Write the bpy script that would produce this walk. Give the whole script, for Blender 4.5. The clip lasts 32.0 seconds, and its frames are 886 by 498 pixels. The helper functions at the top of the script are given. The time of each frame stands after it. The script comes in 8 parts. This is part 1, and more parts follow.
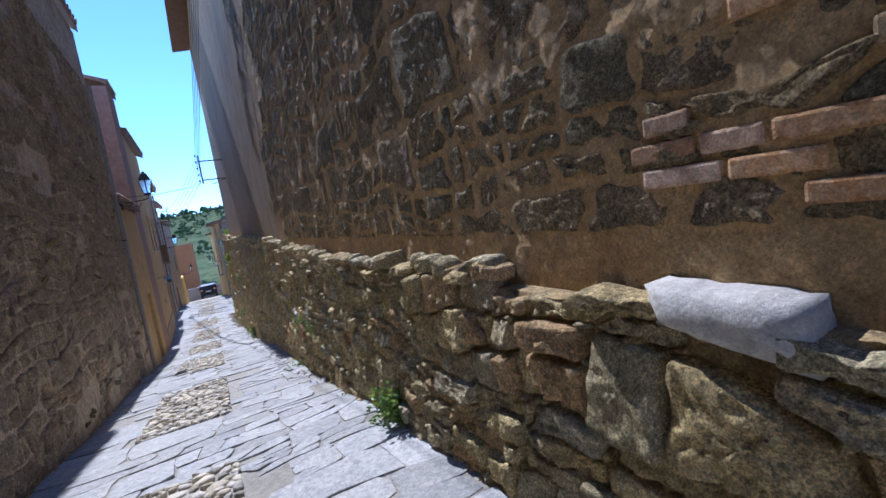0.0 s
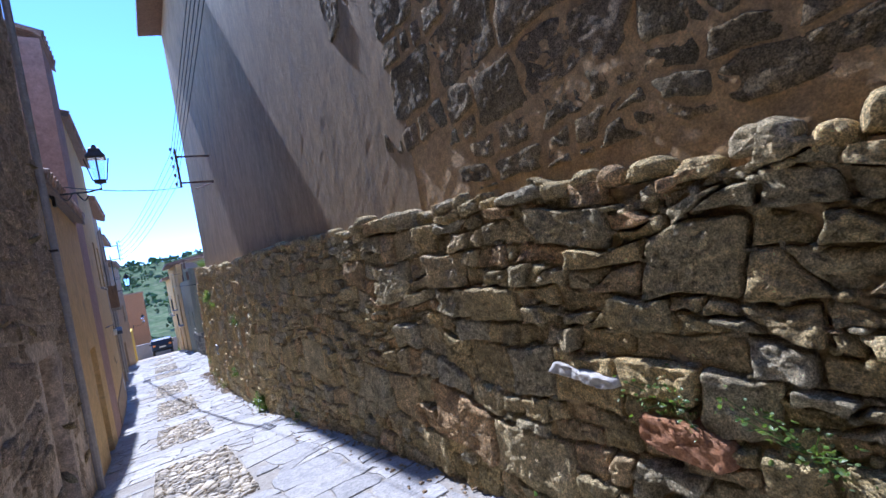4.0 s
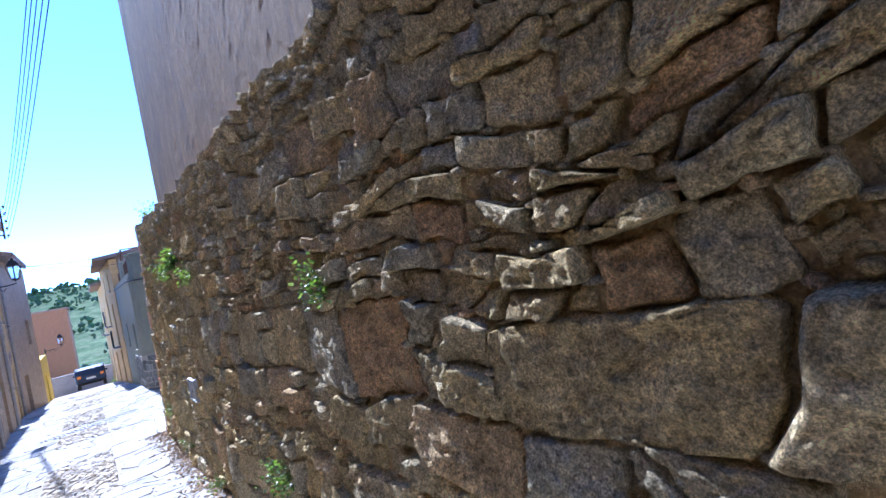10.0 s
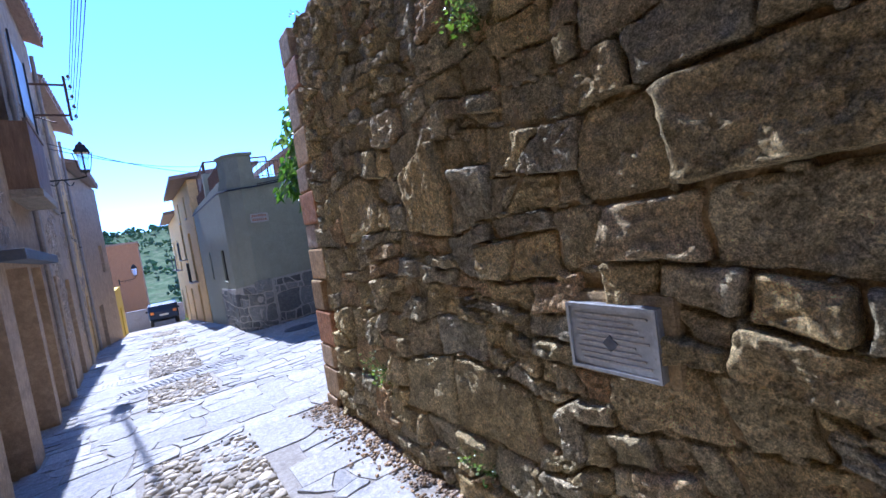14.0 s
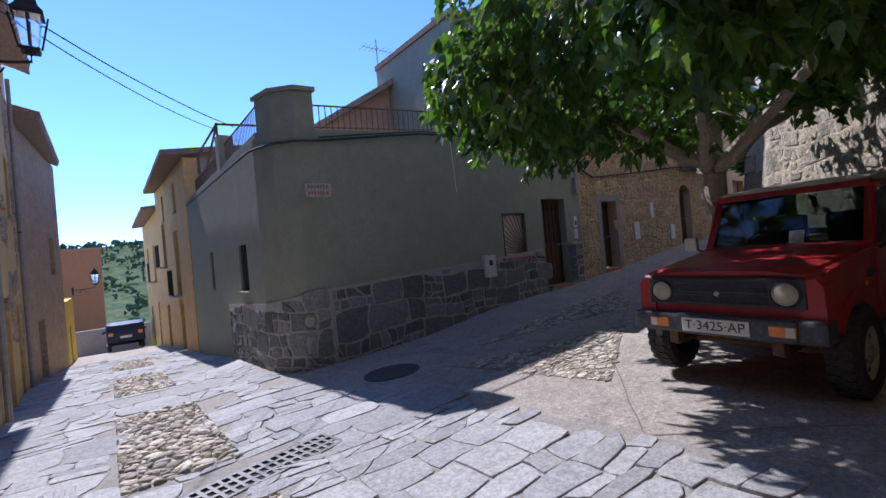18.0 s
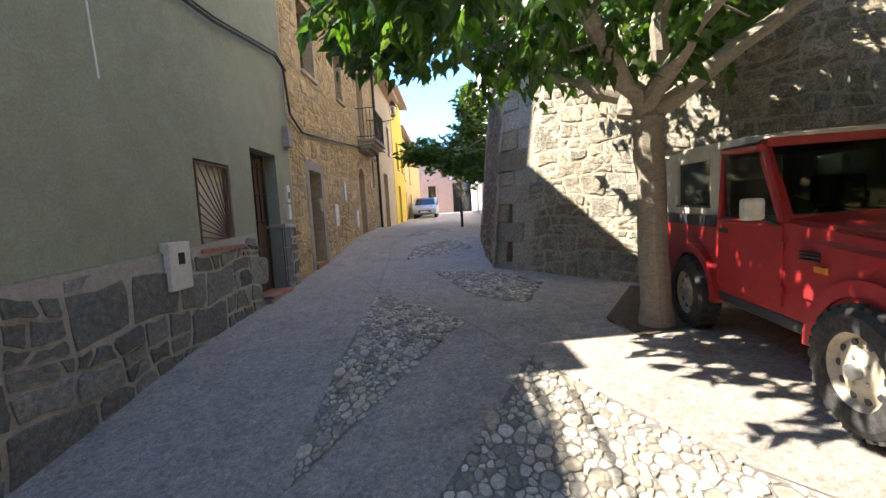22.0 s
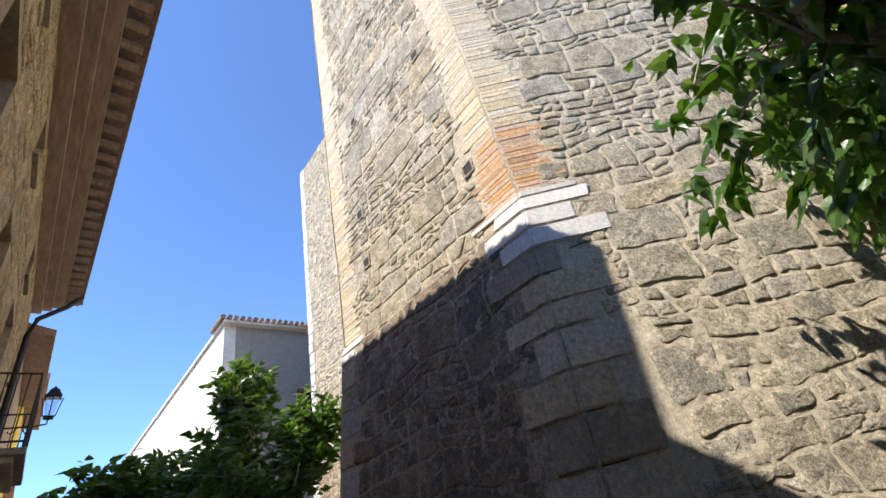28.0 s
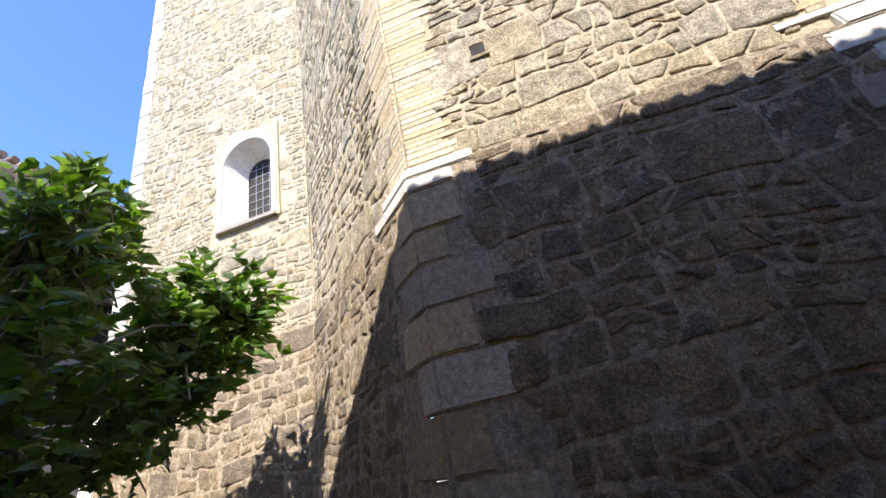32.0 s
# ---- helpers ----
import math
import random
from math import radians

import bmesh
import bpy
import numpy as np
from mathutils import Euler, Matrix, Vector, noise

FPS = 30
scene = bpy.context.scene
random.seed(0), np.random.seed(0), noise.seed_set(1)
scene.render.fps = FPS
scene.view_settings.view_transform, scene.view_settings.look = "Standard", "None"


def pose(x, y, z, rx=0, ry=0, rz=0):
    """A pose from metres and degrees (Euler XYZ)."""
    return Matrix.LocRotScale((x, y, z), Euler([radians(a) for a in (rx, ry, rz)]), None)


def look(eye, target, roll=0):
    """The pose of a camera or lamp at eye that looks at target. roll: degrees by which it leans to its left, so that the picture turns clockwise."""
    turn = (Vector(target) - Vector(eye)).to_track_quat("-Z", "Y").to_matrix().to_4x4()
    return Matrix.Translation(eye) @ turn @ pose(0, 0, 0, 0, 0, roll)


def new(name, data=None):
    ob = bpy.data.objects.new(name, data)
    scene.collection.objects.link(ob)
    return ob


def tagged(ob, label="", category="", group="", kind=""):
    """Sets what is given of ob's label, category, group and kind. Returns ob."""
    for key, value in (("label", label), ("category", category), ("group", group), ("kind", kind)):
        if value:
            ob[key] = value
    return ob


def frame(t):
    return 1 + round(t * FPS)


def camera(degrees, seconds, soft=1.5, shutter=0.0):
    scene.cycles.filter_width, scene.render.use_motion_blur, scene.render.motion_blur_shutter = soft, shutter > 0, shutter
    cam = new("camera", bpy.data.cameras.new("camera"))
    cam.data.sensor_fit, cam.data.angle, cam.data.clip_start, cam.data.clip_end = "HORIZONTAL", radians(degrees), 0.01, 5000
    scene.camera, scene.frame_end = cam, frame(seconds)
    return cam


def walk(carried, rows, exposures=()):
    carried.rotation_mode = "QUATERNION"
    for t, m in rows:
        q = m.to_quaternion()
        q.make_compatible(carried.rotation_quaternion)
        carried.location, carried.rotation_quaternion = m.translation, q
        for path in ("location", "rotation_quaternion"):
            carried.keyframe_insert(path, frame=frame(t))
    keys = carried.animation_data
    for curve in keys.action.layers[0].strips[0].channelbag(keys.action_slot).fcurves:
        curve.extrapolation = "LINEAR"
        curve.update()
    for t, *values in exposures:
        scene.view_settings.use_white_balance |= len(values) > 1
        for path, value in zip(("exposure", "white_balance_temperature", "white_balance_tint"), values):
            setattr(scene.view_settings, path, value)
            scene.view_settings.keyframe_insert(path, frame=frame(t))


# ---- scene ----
cam = camera(90.50, 32.0)
# seconds, place in metres, yaw, pitch and roll in degrees
ROWS = [
    (0.0, -0.000, 0.000, 1.500, -29.22, -6.08, 9.15),
    (0.5, -0.104, 0.715, 1.455, -29.05, -6.84, 7.28),
    (1.0, -0.196, 1.385, 1.424, -27.76, -5.15, 8.49),
    (1.5, -0.334, 2.157, 1.424, -25.77, 1.31, 10.35),
    (2.0, -0.443, 2.784, 1.357, -25.10, 0.95, 14.05),
    (2.5, -0.551, 3.332, 1.320, -33.04, 1.54, 13.02),
    (3.0, -0.630, 3.962, 1.227, -33.15, 2.38, 12.72),
    (3.5, -0.666, 4.644, 1.120, -33.09, -1.70, 10.96),
    (4.0, -0.668, 5.313, 1.012, -34.36, -1.04, 10.30),
    (4.5, -0.708, 6.018, 0.933, -35.04, -1.19, 7.08),
    (6.5, -0.742, 9.151, 0.823, -38.68, -2.51, 7.17),
    (7.0, -0.713, 9.871, 0.711, -41.98, -3.88, 11.28),
    (7.5, -0.701, 10.662, 0.575, -39.66, -3.88, 11.57),
    (8.0, -0.589, 11.327, 0.460, -38.50, -4.35, 10.91),
    (8.5, -0.441, 12.152, 0.330, -39.49, -3.27, 3.47),
    (9.0, -0.268, 12.921, 0.243, -42.07, -1.61, 7.13),
    (9.5, -0.185, 13.722, 0.153, -39.86, -0.32, 8.79),
    (10.0, -0.092, 14.410, 0.088, -39.76, -0.05, 11.17),
    (10.5, -0.010, 15.185, 0.011, -37.03, -1.66, 9.05),
    (11.0, -0.030, 15.853, -0.089, -34.03, -2.76, 6.79),
    (11.5, -0.080, 16.579, -0.136, -27.60, -2.01, 6.56),
    (12.0, -0.219, 17.237, -0.217, -24.20, -0.71, 7.08),
    (12.5, -0.337, 17.982, -0.316, -22.82, -2.95, 8.30),
    (13.0, -0.433, 18.679, -0.376, -27.42, -0.57, 7.95),
    (13.5, -0.561, 19.428, -0.458, -27.77, -1.57, 8.74),
    (14.0, -0.637, 20.049, -0.522, -34.24, -3.86, 8.50),
    (14.5, -0.764, 20.754, -0.579, -27.95, -4.63, 9.48),
    (15.0, -0.869, 21.416, -0.623, -25.90, -4.22, 9.72),
    (15.5, -0.940, 22.069, -0.693, -28.10, -4.39, 9.55),
    (17.5, -1.004, 24.827, -0.977, -38.34, -3.28, 4.97),
    (18.0, -0.938, 25.561, -0.956, -37.53, 0.21, 5.12),
    (18.5, -0.774, 26.209, -0.977, -39.17, 1.76, 7.07),
    (19.0, -0.608, 26.825, -1.031, -51.32, 0.63, 1.23),
    (19.5, -0.391, 27.335, -1.115, -66.71, -1.08, 0.46),
    (20.0, -0.173, 27.900, -1.112, -73.19, -4.26, 1.31),
    (20.5, 0.156, 28.439, -1.126, -79.23, -6.55, 4.38),
    (21.0, 0.519, 28.984, -1.133, -85.27, -7.45, 3.68),
    (21.5, 0.966, 29.414, -1.109, -91.94, -5.75, 5.18),
    (22.0, 1.385, 29.865, -1.051, -88.88, -4.36, 3.61),
    (22.5, 1.857, 30.259, -1.031, -96.37, -4.64, 5.19),
    (23.0, 2.353, 30.713, -0.976, -97.35, -1.43, 4.94),
    (23.5, 2.830, 31.050, -1.000, -101.75, -0.70, 7.01),
    (24.0, 3.403, 31.381, -0.993, -105.07, 3.71, 9.13),
    (24.5, 4.010, 31.631, -0.945, -114.75, 3.95, 8.70),
    (25.0, 4.637, 31.837, -0.864, -115.80, 4.76, 6.88),
    (25.5, 5.138, 32.022, -0.670, -118.55, 16.84, 2.97),
    (27.5, 6.980, 32.057, -0.466, -131.10, 44.34, 10.15),
    (28.0, 7.611, 31.917, -0.473, -128.29, 32.75, 12.17),
    (28.5, 8.276, 31.822, -0.480, -126.54, 26.39, 8.58),
    (29.0, 8.954, 31.763, -0.418, -133.39, 27.12, 5.86),
    (29.5, 9.537, 31.740, -0.395, -139.45, 31.32, 5.90),
    (30.0, 10.196, 31.816, -0.347, -145.76, 30.85, 0.79),
    (30.5, 10.754, 31.832, -0.325, -148.04, 30.68, 4.44),
    (31.0, 11.404, 31.821, -0.310, -152.02, 27.73, 6.38),
    (31.5, 11.949, 31.813, -0.256, -151.24, 25.19, 8.60),
    (32.0, 12.458, 31.731, -0.173, -161.58, 25.43, 10.54),
]
walk(cam, [(t, pose(x, y, z, 90 + pitch, roll, yaw)) for t, x, y, z, yaw, pitch, roll in ROWS],
     [(0.0, 1.15, 5150, 17), (3.0, 1.45, 5050, 19.5), (7.0, 1.85, 4900, 21), (9.0, 2.0, 4800, 21), (11.0, 2.2, 4750, 20.5), (12.0, 1.75, 4750, 20.5), (13.0, 1.75, 4800, 22), (15.5, 1.6, 4900, 22), (18.0, 1.05, 5500, 21.5), (19.0, 1.35, 6000, 17), (20.0, 2.05, 6400, 13), (21.5, 2.5, 6500, 11.5), (24.0, 2.7, 6350, 10), (25.5, 2.5, 6250, 10), (27.5, 1.5, 6450, 11), (30.5, 1.5, 6500, 11.5), (32.0, 1.9, 6600, 10.5)])

# ---- sky and sun ----
SUN_UP, SUN_SIDE = 48.5, -2.0          # degrees above the horizon; degrees from +y towards +x
world = bpy.data.worlds.new("sky")
scene.world = world
world.use_nodes = True
wt = world.node_tree
sky = wt.nodes.new("ShaderNodeTexSky")
sky.sky_type, sky.sun_disc = "NISHITA", False
sky.sun_elevation, sky.sun_rotation = radians(SUN_UP), radians(SUN_SIDE)
sky.altitude, sky.air_density, sky.dust_density, sky.ozone_density = 1600, 0.85, 0.0, 8.0
wt.links.new(sky.outputs[0], wt.nodes["Background"].inputs[0])
wt.nodes["Background"].inputs[1].default_value = 0.15
sun = new("sun", bpy.data.lights.new("sun", "SUN"))
sun.data.energy, sun.data.angle, sun.data.color = 2.9, radians(0.55), (1.0, 0.94, 0.86)
sun_way = Vector((math.sin(radians(SUN_SIDE)) * math.cos(radians(SUN_UP)),
                  math.cos(radians(SUN_SIDE)) * math.cos(radians(SUN_UP)), math.sin(radians(SUN_UP))))
sun.matrix_world = look(sun_way * 60, (0, 0, 0))

# ---- materials ----


def material(name, colors, scale=6.0, rough=0.85, bump=0.3, grain=60.0, vary=0.0, metal=0.0, stain=None, stain_at=0.55,
             spots=None, bump_scale=None, stretch=None, mottle=None):
    """colors: three base colours, mixed by noise; vary: how far single pieces differ; stain: colour of blotches; spots: colour of fine specks."""
    m = bpy.data.materials.new(name)
    m.use_nodes = True
    nt = m.node_tree
    N, L = nt.nodes, nt.links
    b = N["Principled BSDF"]
    b.inputs["Metallic"].default_value = metal
    b.inputs["Specular IOR Level"].default_value = 0.2 if rough > 0.8 else 0.5
    geo = N.new("ShaderNodeNewGeometry")
    place = geo.outputs["Position"]
    if stretch:
        mp = N.new("ShaderNodeMapping")
        mp.inputs["Scale"].default_value = stretch
        L.new(place, mp.inputs["Vector"])
        place = mp.outputs[0]

    def noise_tex(s, detail=4.0, roughness=0.6):
        n = N.new("ShaderNodeTexNoise")
        n.inputs["Scale"].default_value, n.inputs["Detail"].default_value, n.inputs["Roughness"].default_value = s, detail, roughness
        L.new(place, n.inputs["Vector"])
        return n.outputs["Fac"]

    def mix(fac, a, c, kind="MIX"):
        n = N.new("ShaderNodeMix")
        n.data_type, n.blend_type = "RGBA", kind
        for sock, v in ((n.inputs[0], fac), (n.inputs[6], a), (n.inputs[7], c)):
            if isinstance(v, (int, float)):
                sock.default_value = v
            elif isinstance(v, tuple):
                sock.default_value = (*v, 1)
            else:
                L.new(v, sock)
        return n.outputs[2]

    def ramp(fac, lo, hi):
        n = N.new("ShaderNodeMapRange")
        n.inputs[1].default_value, n.inputs[2].default_value = lo, hi
        L.new(fac, n.inputs[0])
        return n.outputs[0]

    c = mix(ramp(noise_tex(scale), 0.35, 0.65), colors[0], colors[1])
    c = mix(ramp(noise_tex(scale * 3.7), 0.42, 0.72), c, colors[2])
    if vary:
        oi = N.new("ShaderNodeObjectInfo")
        add = N.new("ShaderNodeMath")
        add.operation = "ADD"
        L.new(oi.outputs["Random"], add.inputs[0])
        L.new(geo.outputs["Random Per Island"], add.inputs[1])
        fr = N.new("ShaderNodeMath")
        fr.operation = "FRACT"
        L.new(add.outputs[0], fr.inputs[0])
        hs = N.new("ShaderNodeHueSaturation")
        mr = N.new("ShaderNodeMapRange")
        mr.inputs[3].default_value, mr.inputs[4].default_value = 1 - vary, 1 + vary
        L.new(fr.outputs[0], mr.inputs[0])
        L.new(mr.outputs[0], hs.inputs["Value"])
        f2 = N.new("ShaderNodeMath")
        f2.operation = "PINGPONG"
        f2.inputs[1].default_value = 0.17
        L.new(fr.outputs[0], f2.inputs[0])
        m2 = N.new("ShaderNodeMapRange")
        m2.inputs[2].default_value, m2.inputs[3].default_value, m2.inputs[4].default_value = 0.13, 0.75, 1.2
        L.new(f2.outputs[0], m2.inputs[0])
        L.new(m2.outputs[0], hs.inputs["Saturation"])
        L.new(c, hs.inputs["Color"])
        c = hs.outputs[0]
    if stain:
        c = mix(ramp(noise_tex(0.8, 6, 0.7), stain_at, stain_at + 0.18), c, stain)
    if spots:
        c = mix(ramp(noise_tex(28, 3, 0.7), 0.6, 0.68), c, spots)
    if mottle is None:
        mottle = 0.0 if rough < 0.8 else 0.4 if vary else 0.2
    if mottle:
        for s, share in ((grain * 0.35, 0.8), (grain * 1.6, 1.0)):
            mr = N.new("ShaderNodeMapRange")
            mr.inputs[1].default_value, mr.inputs[2].default_value = 0.32, 0.68
            mr.inputs[3].default_value, mr.inputs[4].default_value = 1 - mottle * share, 1 + mottle * share
            L.new(noise_tex(s, 6, 0.7), mr.inputs[0])
            c = mix(1.0, c, mr.outputs[0], "MULTIPLY")
    L.new(c, b.inputs["Base Color"])
    fine = noise_tex(grain, 5, 0.65)
    mr = N.new("ShaderNodeMapRange")
    mr.inputs[3].default_value, mr.inputs[4].default_value = max(rough - 0.12, 0.02), min(rough + 0.1, 1)
    L.new(fine, mr.inputs[0])
    L.new(mr.outputs[0], b.inputs["Roughness"])
    if bump:
        b1 = N.new("ShaderNodeBump")
        b1.inputs["Strength"].default_value, b1.inputs["Distance"].default_value = min(bump, 1.0), 0.022
        L.new(noise_tex((bump_scale or grain * 0.3) * 1.5, 8, 0.78), b1.inputs["Height"])
        b2 = N.new("ShaderNodeBump")
        b2.inputs["Strength"].default_value, b2.inputs["Distance"].default_value = min(bump, 1.0) * 0.9, 0.008
        L.new(fine, b2.inputs["Height"])
        L.new(b1.outputs[0], b2.inputs["Normal"])
        L.new(b2.outputs[0], b.inputs["Normal"])
    return m


def rock_material(name, palette, lichen, dark, rough=0.93, relief=1.0, lichen_at=0.6):
    """Weathered stone: each piece takes its hue from the palette, with blotches, grain, lichen and dark specks painted
    as the shade of pits.
    """
    m = bpy.data.materials.new(name)
    m.use_nodes = True
    N, L = m.node_tree.nodes, m.node_tree.links
    b = N["Principled BSDF"]
    b.inputs["Specular IOR Level"].default_value = 0.15
    geo, oi = N.new("ShaderNodeNewGeometry"), N.new("ShaderNodeObjectInfo")

    def tex(s, detail=5.0, rg=0.65):
        n = N.new("ShaderNodeTexNoise")
        n.inputs["Scale"].default_value, n.inputs["Detail"].default_value, n.inputs["Roughness"].default_value = s, detail, rg
        L.new(geo.outputs["Position"], n.inputs["Vector"])
        return n.outputs["Fac"]

    def span(fac, lo, hi, a=0.0, c=1.0):
        n = N.new("ShaderNodeMapRange")
        for k, v in zip((1, 2, 3, 4), (lo, hi, a, c)):
            n.inputs[k].default_value = v
        L.new(fac, n.inputs[0])
        return n.outputs[0]

    def mix(fac, a, c, kind="MIX"):
        n = N.new("ShaderNodeMix")
        n.data_type, n.blend_type = "RGBA", kind
        for sock, v in ((n.inputs[0], fac), (n.inputs[6], a), (n.inputs[7], c)):
            if isinstance(v, (int, float)):
                sock.default_value = v
            elif isinstance(v, tuple):
                sock.default_value = (*v, 1)
            else:
                L.new(v, sock)
        return n.outputs[2]

    add, fr = N.new("ShaderNodeMath"), N.new("ShaderNodeMath")
    add.operation, fr.operation = "ADD", "FRACT"
    L.new(oi.outputs["Random"], add.inputs[0])
    L.new(geo.outputs["Random Per Island"], add.inputs[1])
    L.new(add.outputs[0], fr.inputs[0])
    ramp = N.new("ShaderNodeValToRGB")
    ramp.color_ramp.interpolation = "LINEAR"
    el = ramp.color_ramp.elements
    while len(el) < len(palette):
        el.new(0.5)
    for i, c in enumerate(palette):
        el[i].position, el[i].color = i / (len(palette) - 1), (*c, 1)
    L.new(fr.outputs[0], ramp.inputs[0])
    c = ramp.outputs[0]
    c = mix(1.0, c, span(tex(6.0, 6, 0.7), 0.36, 0.64, 0.66, 1.34), "MULTIPLY")
    c = mix(span(tex(2.3, 6, 0.7), 0.52, 0.72, 0.0, 0.75), c, dark)
    c = mix(span(tex(17.0, 7, 0.75), lichen_at, lichen_at + 0.1, 0.0, 0.7), c, lichen)
    c = mix(1.0, c, span(tex(42.0, 6, 0.8), 0.38, 0.62, 0.5, 1.5), "MULTIPLY")
    c = mix(1.0, c, span(tex(130.0, 4, 0.75), 0.40, 0.60, 0.55, 1.45), "MULTIPLY")
    c = mix(span(tex(75.0, 3, 0.6), 0.57, 0.64, 0.0, 0.26), c, lichen)
    # dark specks: shade of small pits put into the colour by noise
    c = mix(span(tex(90.0, 3, 0.6), 0.60, 0.66, 0.0, 0.5), c, tuple(v * 0.5 for v in dark))
    L.new(c, b.inputs["Base Color"])
    L.new(span(tex(60.0), 0.3, 0.7, rough - 0.1, min(rough + 0.06, 1)), b.inputs["Roughness"])
    last = None
    for s, dist, detail in ((26.0, 0.035, 9), (95.0, 0.012, 5)):
        bp = N.new("ShaderNodeBump")
        bp.inputs["Strength"].default_value, bp.inputs["Distance"].default_value = min(relief, 1.0), dist * relief
        L.new(tex(s, detail, 0.78), bp.inputs["Height"])
        if last:
            L.new(last, bp.inputs["Normal"])
        last = bp.outputs[0]
    L.new(last, b.inputs["Normal"])
    return m


def plain(name, color, rough=0.5, metal=0.0, bump=0.05, emit=0.0):
    dark = tuple(v * 0.82 for v in color)
    light = tuple(min(v * 1.12, 1) for v in color)
    return material(name, (color, dark, light), 5.0, rough, bump, 90.0, 0.0, metal)


def glass(name, tint=(0.9, 0.95, 0.95), rough=0.02):
    m = bpy.data.materials.new(name)
    m.use_nodes = True
    nt = m.node_tree
    b = nt.nodes["Principled BSDF"]
    b.inputs["Base Color"].default_value = (*tint, 1)
    b.inputs["Roughness"].default_value = rough
    b.inputs["Transmission Weight"].default_value = 1.0
    b.inputs["IOR"].default_value = 1.45
    return m


RUBBLE = rock_material("rubble stone", ((0.50, 0.39, 0.19), (0.61, 0.475, 0.22), (0.54, 0.46, 0.275), (0.70, 0.52, 0.225), (0.50, 0.445, 0.30), (0.63, 0.50, 0.27), (0.60, 0.385, 0.18)),
                       (0.76, 0.69, 0.44), (0.34, 0.27, 0.14))
RUBBLE_MORTAR = material("earth mortar", ((0.46, 0.33, 0.16), (0.35, 0.26, 0.135), (0.54, 0.39, 0.18)), 7, 0.95, 1.0, 70, bump_scale=22, mottle=0.45,
                         stain=(0.114, 0.097, 0.082), stain_at=0.6)
LIME_MORTAR = material("ochre lime mortar", ((0.60, 0.40, 0.175), (0.47, 0.315, 0.145), (0.68, 0.46, 0.21)), 4, 0.95, 1.0, 60, bump_scale=14, mottle=0.35,
                       stain=(0.176, 0.149, 0.121), stain_at=0.58)
HOUSE_RENDER = material("smooth grey-brown house render", ((0.37, 0.265, 0.135), (0.29, 0.21, 0.11), (0.44, 0.315, 0.16)), 1.6, 0.94, 0.6, 60, bump_scale=12, mottle=0.25,
                        stain=(0.20, 0.17, 0.13), stain_at=0.55, stretch=(1, 1, 0.35))
FLUSH_STONE = rock_material("flush brown stone", ((0.30, 0.23, 0.12), (0.36, 0.27, 0.135), (0.27, 0.23, 0.135), (0.41, 0.30, 0.15), (0.33, 0.25, 0.145)),
                            (0.40, 0.33, 0.20), (0.14, 0.115, 0.075), lichen_at=0.64)
PALE_STONE = material("pale limestone block", ((0.50, 0.47, 0.41), (0.42, 0.39, 0.34), (0.58, 0.55, 0.49)), 8, 0.85, 0.5, 80, bump_scale=25,
                      stain=(0.30, 0.27, 0.22), stain_at=0.62)
OLD_BRICK = material("old orange brick", ((0.54, 0.35, 0.21), (0.46, 0.27, 0.15), (0.60, 0.43, 0.28)), 9, 0.9, 0.6, 90, 0.2, stain=(0.25, 0.15, 0.10), stain_at=0.6)
LEFT_RENDER = material("weathered grey render", ((0.58, 0.46, 0.335), (0.43, 0.345, 0.26), (0.74, 0.60, 0.44)), 2.2, 0.95, 1.0, 40, bump_scale=9, mottle=0.4,
                       stain=(0.242, 0.196, 0.164), stain_at=0.54)
LEFT_STONE = rock_material("render-smeared rubble stone", ((0.50, 0.39, 0.27), (0.42, 0.32, 0.22), (0.60, 0.47, 0.32), (0.46, 0.37, 0.28), (0.54, 0.40, 0.26)), (0.68, 0.58, 0.44), (0.30, 0.24, 0.18))
REDDISH_RENDER = material("reddish brown render", ((0.42, 0.26, 0.19), (0.34, 0.21, 0.155), (0.50, 0.32, 0.24)), 2, 0.92, 0.5, 70, stain=(0.27, 0.18, 0.14), stain_at=0.58)
OCHRE_RENDER = material("ochre render", ((0.69, 0.455, 0.175), (0.57, 0.38, 0.155), (0.76, 0.52, 0.225)), 1.8, 0.93, 0.5, 80, bump_scale=20,
                        stain=(0.317, 0.238, 0.158), stain_at=0.6)
BROWN_RENDER = material("brown flaking render", ((0.45, 0.325, 0.20), (0.34, 0.245, 0.155), (0.54, 0.395, 0.25)), 2.5, 0.94, 0.7, 60, bump_scale=13,
                        stain=(0.172, 0.127, 0.092), stain_at=0.58)
GREEN_RENDER = material("grey green smooth render", ((0.311, 0.320, 0.238), (0.287, 0.296, 0.220), (0.336, 0.344, 0.259)), 1.1, 0.9, 0.22, 120, bump_scale=40,
                        stain=(0.256, 0.262, 0.201), stain_at=0.62)
FACADE_RENDER = material("tan stone facade mortar", ((0.529, 0.391, 0.230), (0.437, 0.322, 0.196), (0.598, 0.460, 0.287)), 4, 0.93, 0.8, 60, bump_scale=16,
                         stain=(0.310, 0.230, 0.149), stain_at=0.6)
FACADE_STONE = rock_material("tan facade stone", ((0.46, 0.335, 0.175), (0.54, 0.40, 0.215), (0.42, 0.32, 0.185), (0.60, 0.45, 0.25), (0.50, 0.37, 0.21)), (0.64, 0.53, 0.34), (0.30, 0.225, 0.13), relief=0.6)
YELLOW_RENDER = material("yellow paint", ((0.72, 0.50, 0.06), (0.66, 0.45, 0.05), (0.76, 0.55, 0.10)), 2, 0.85, 0.15, 90)
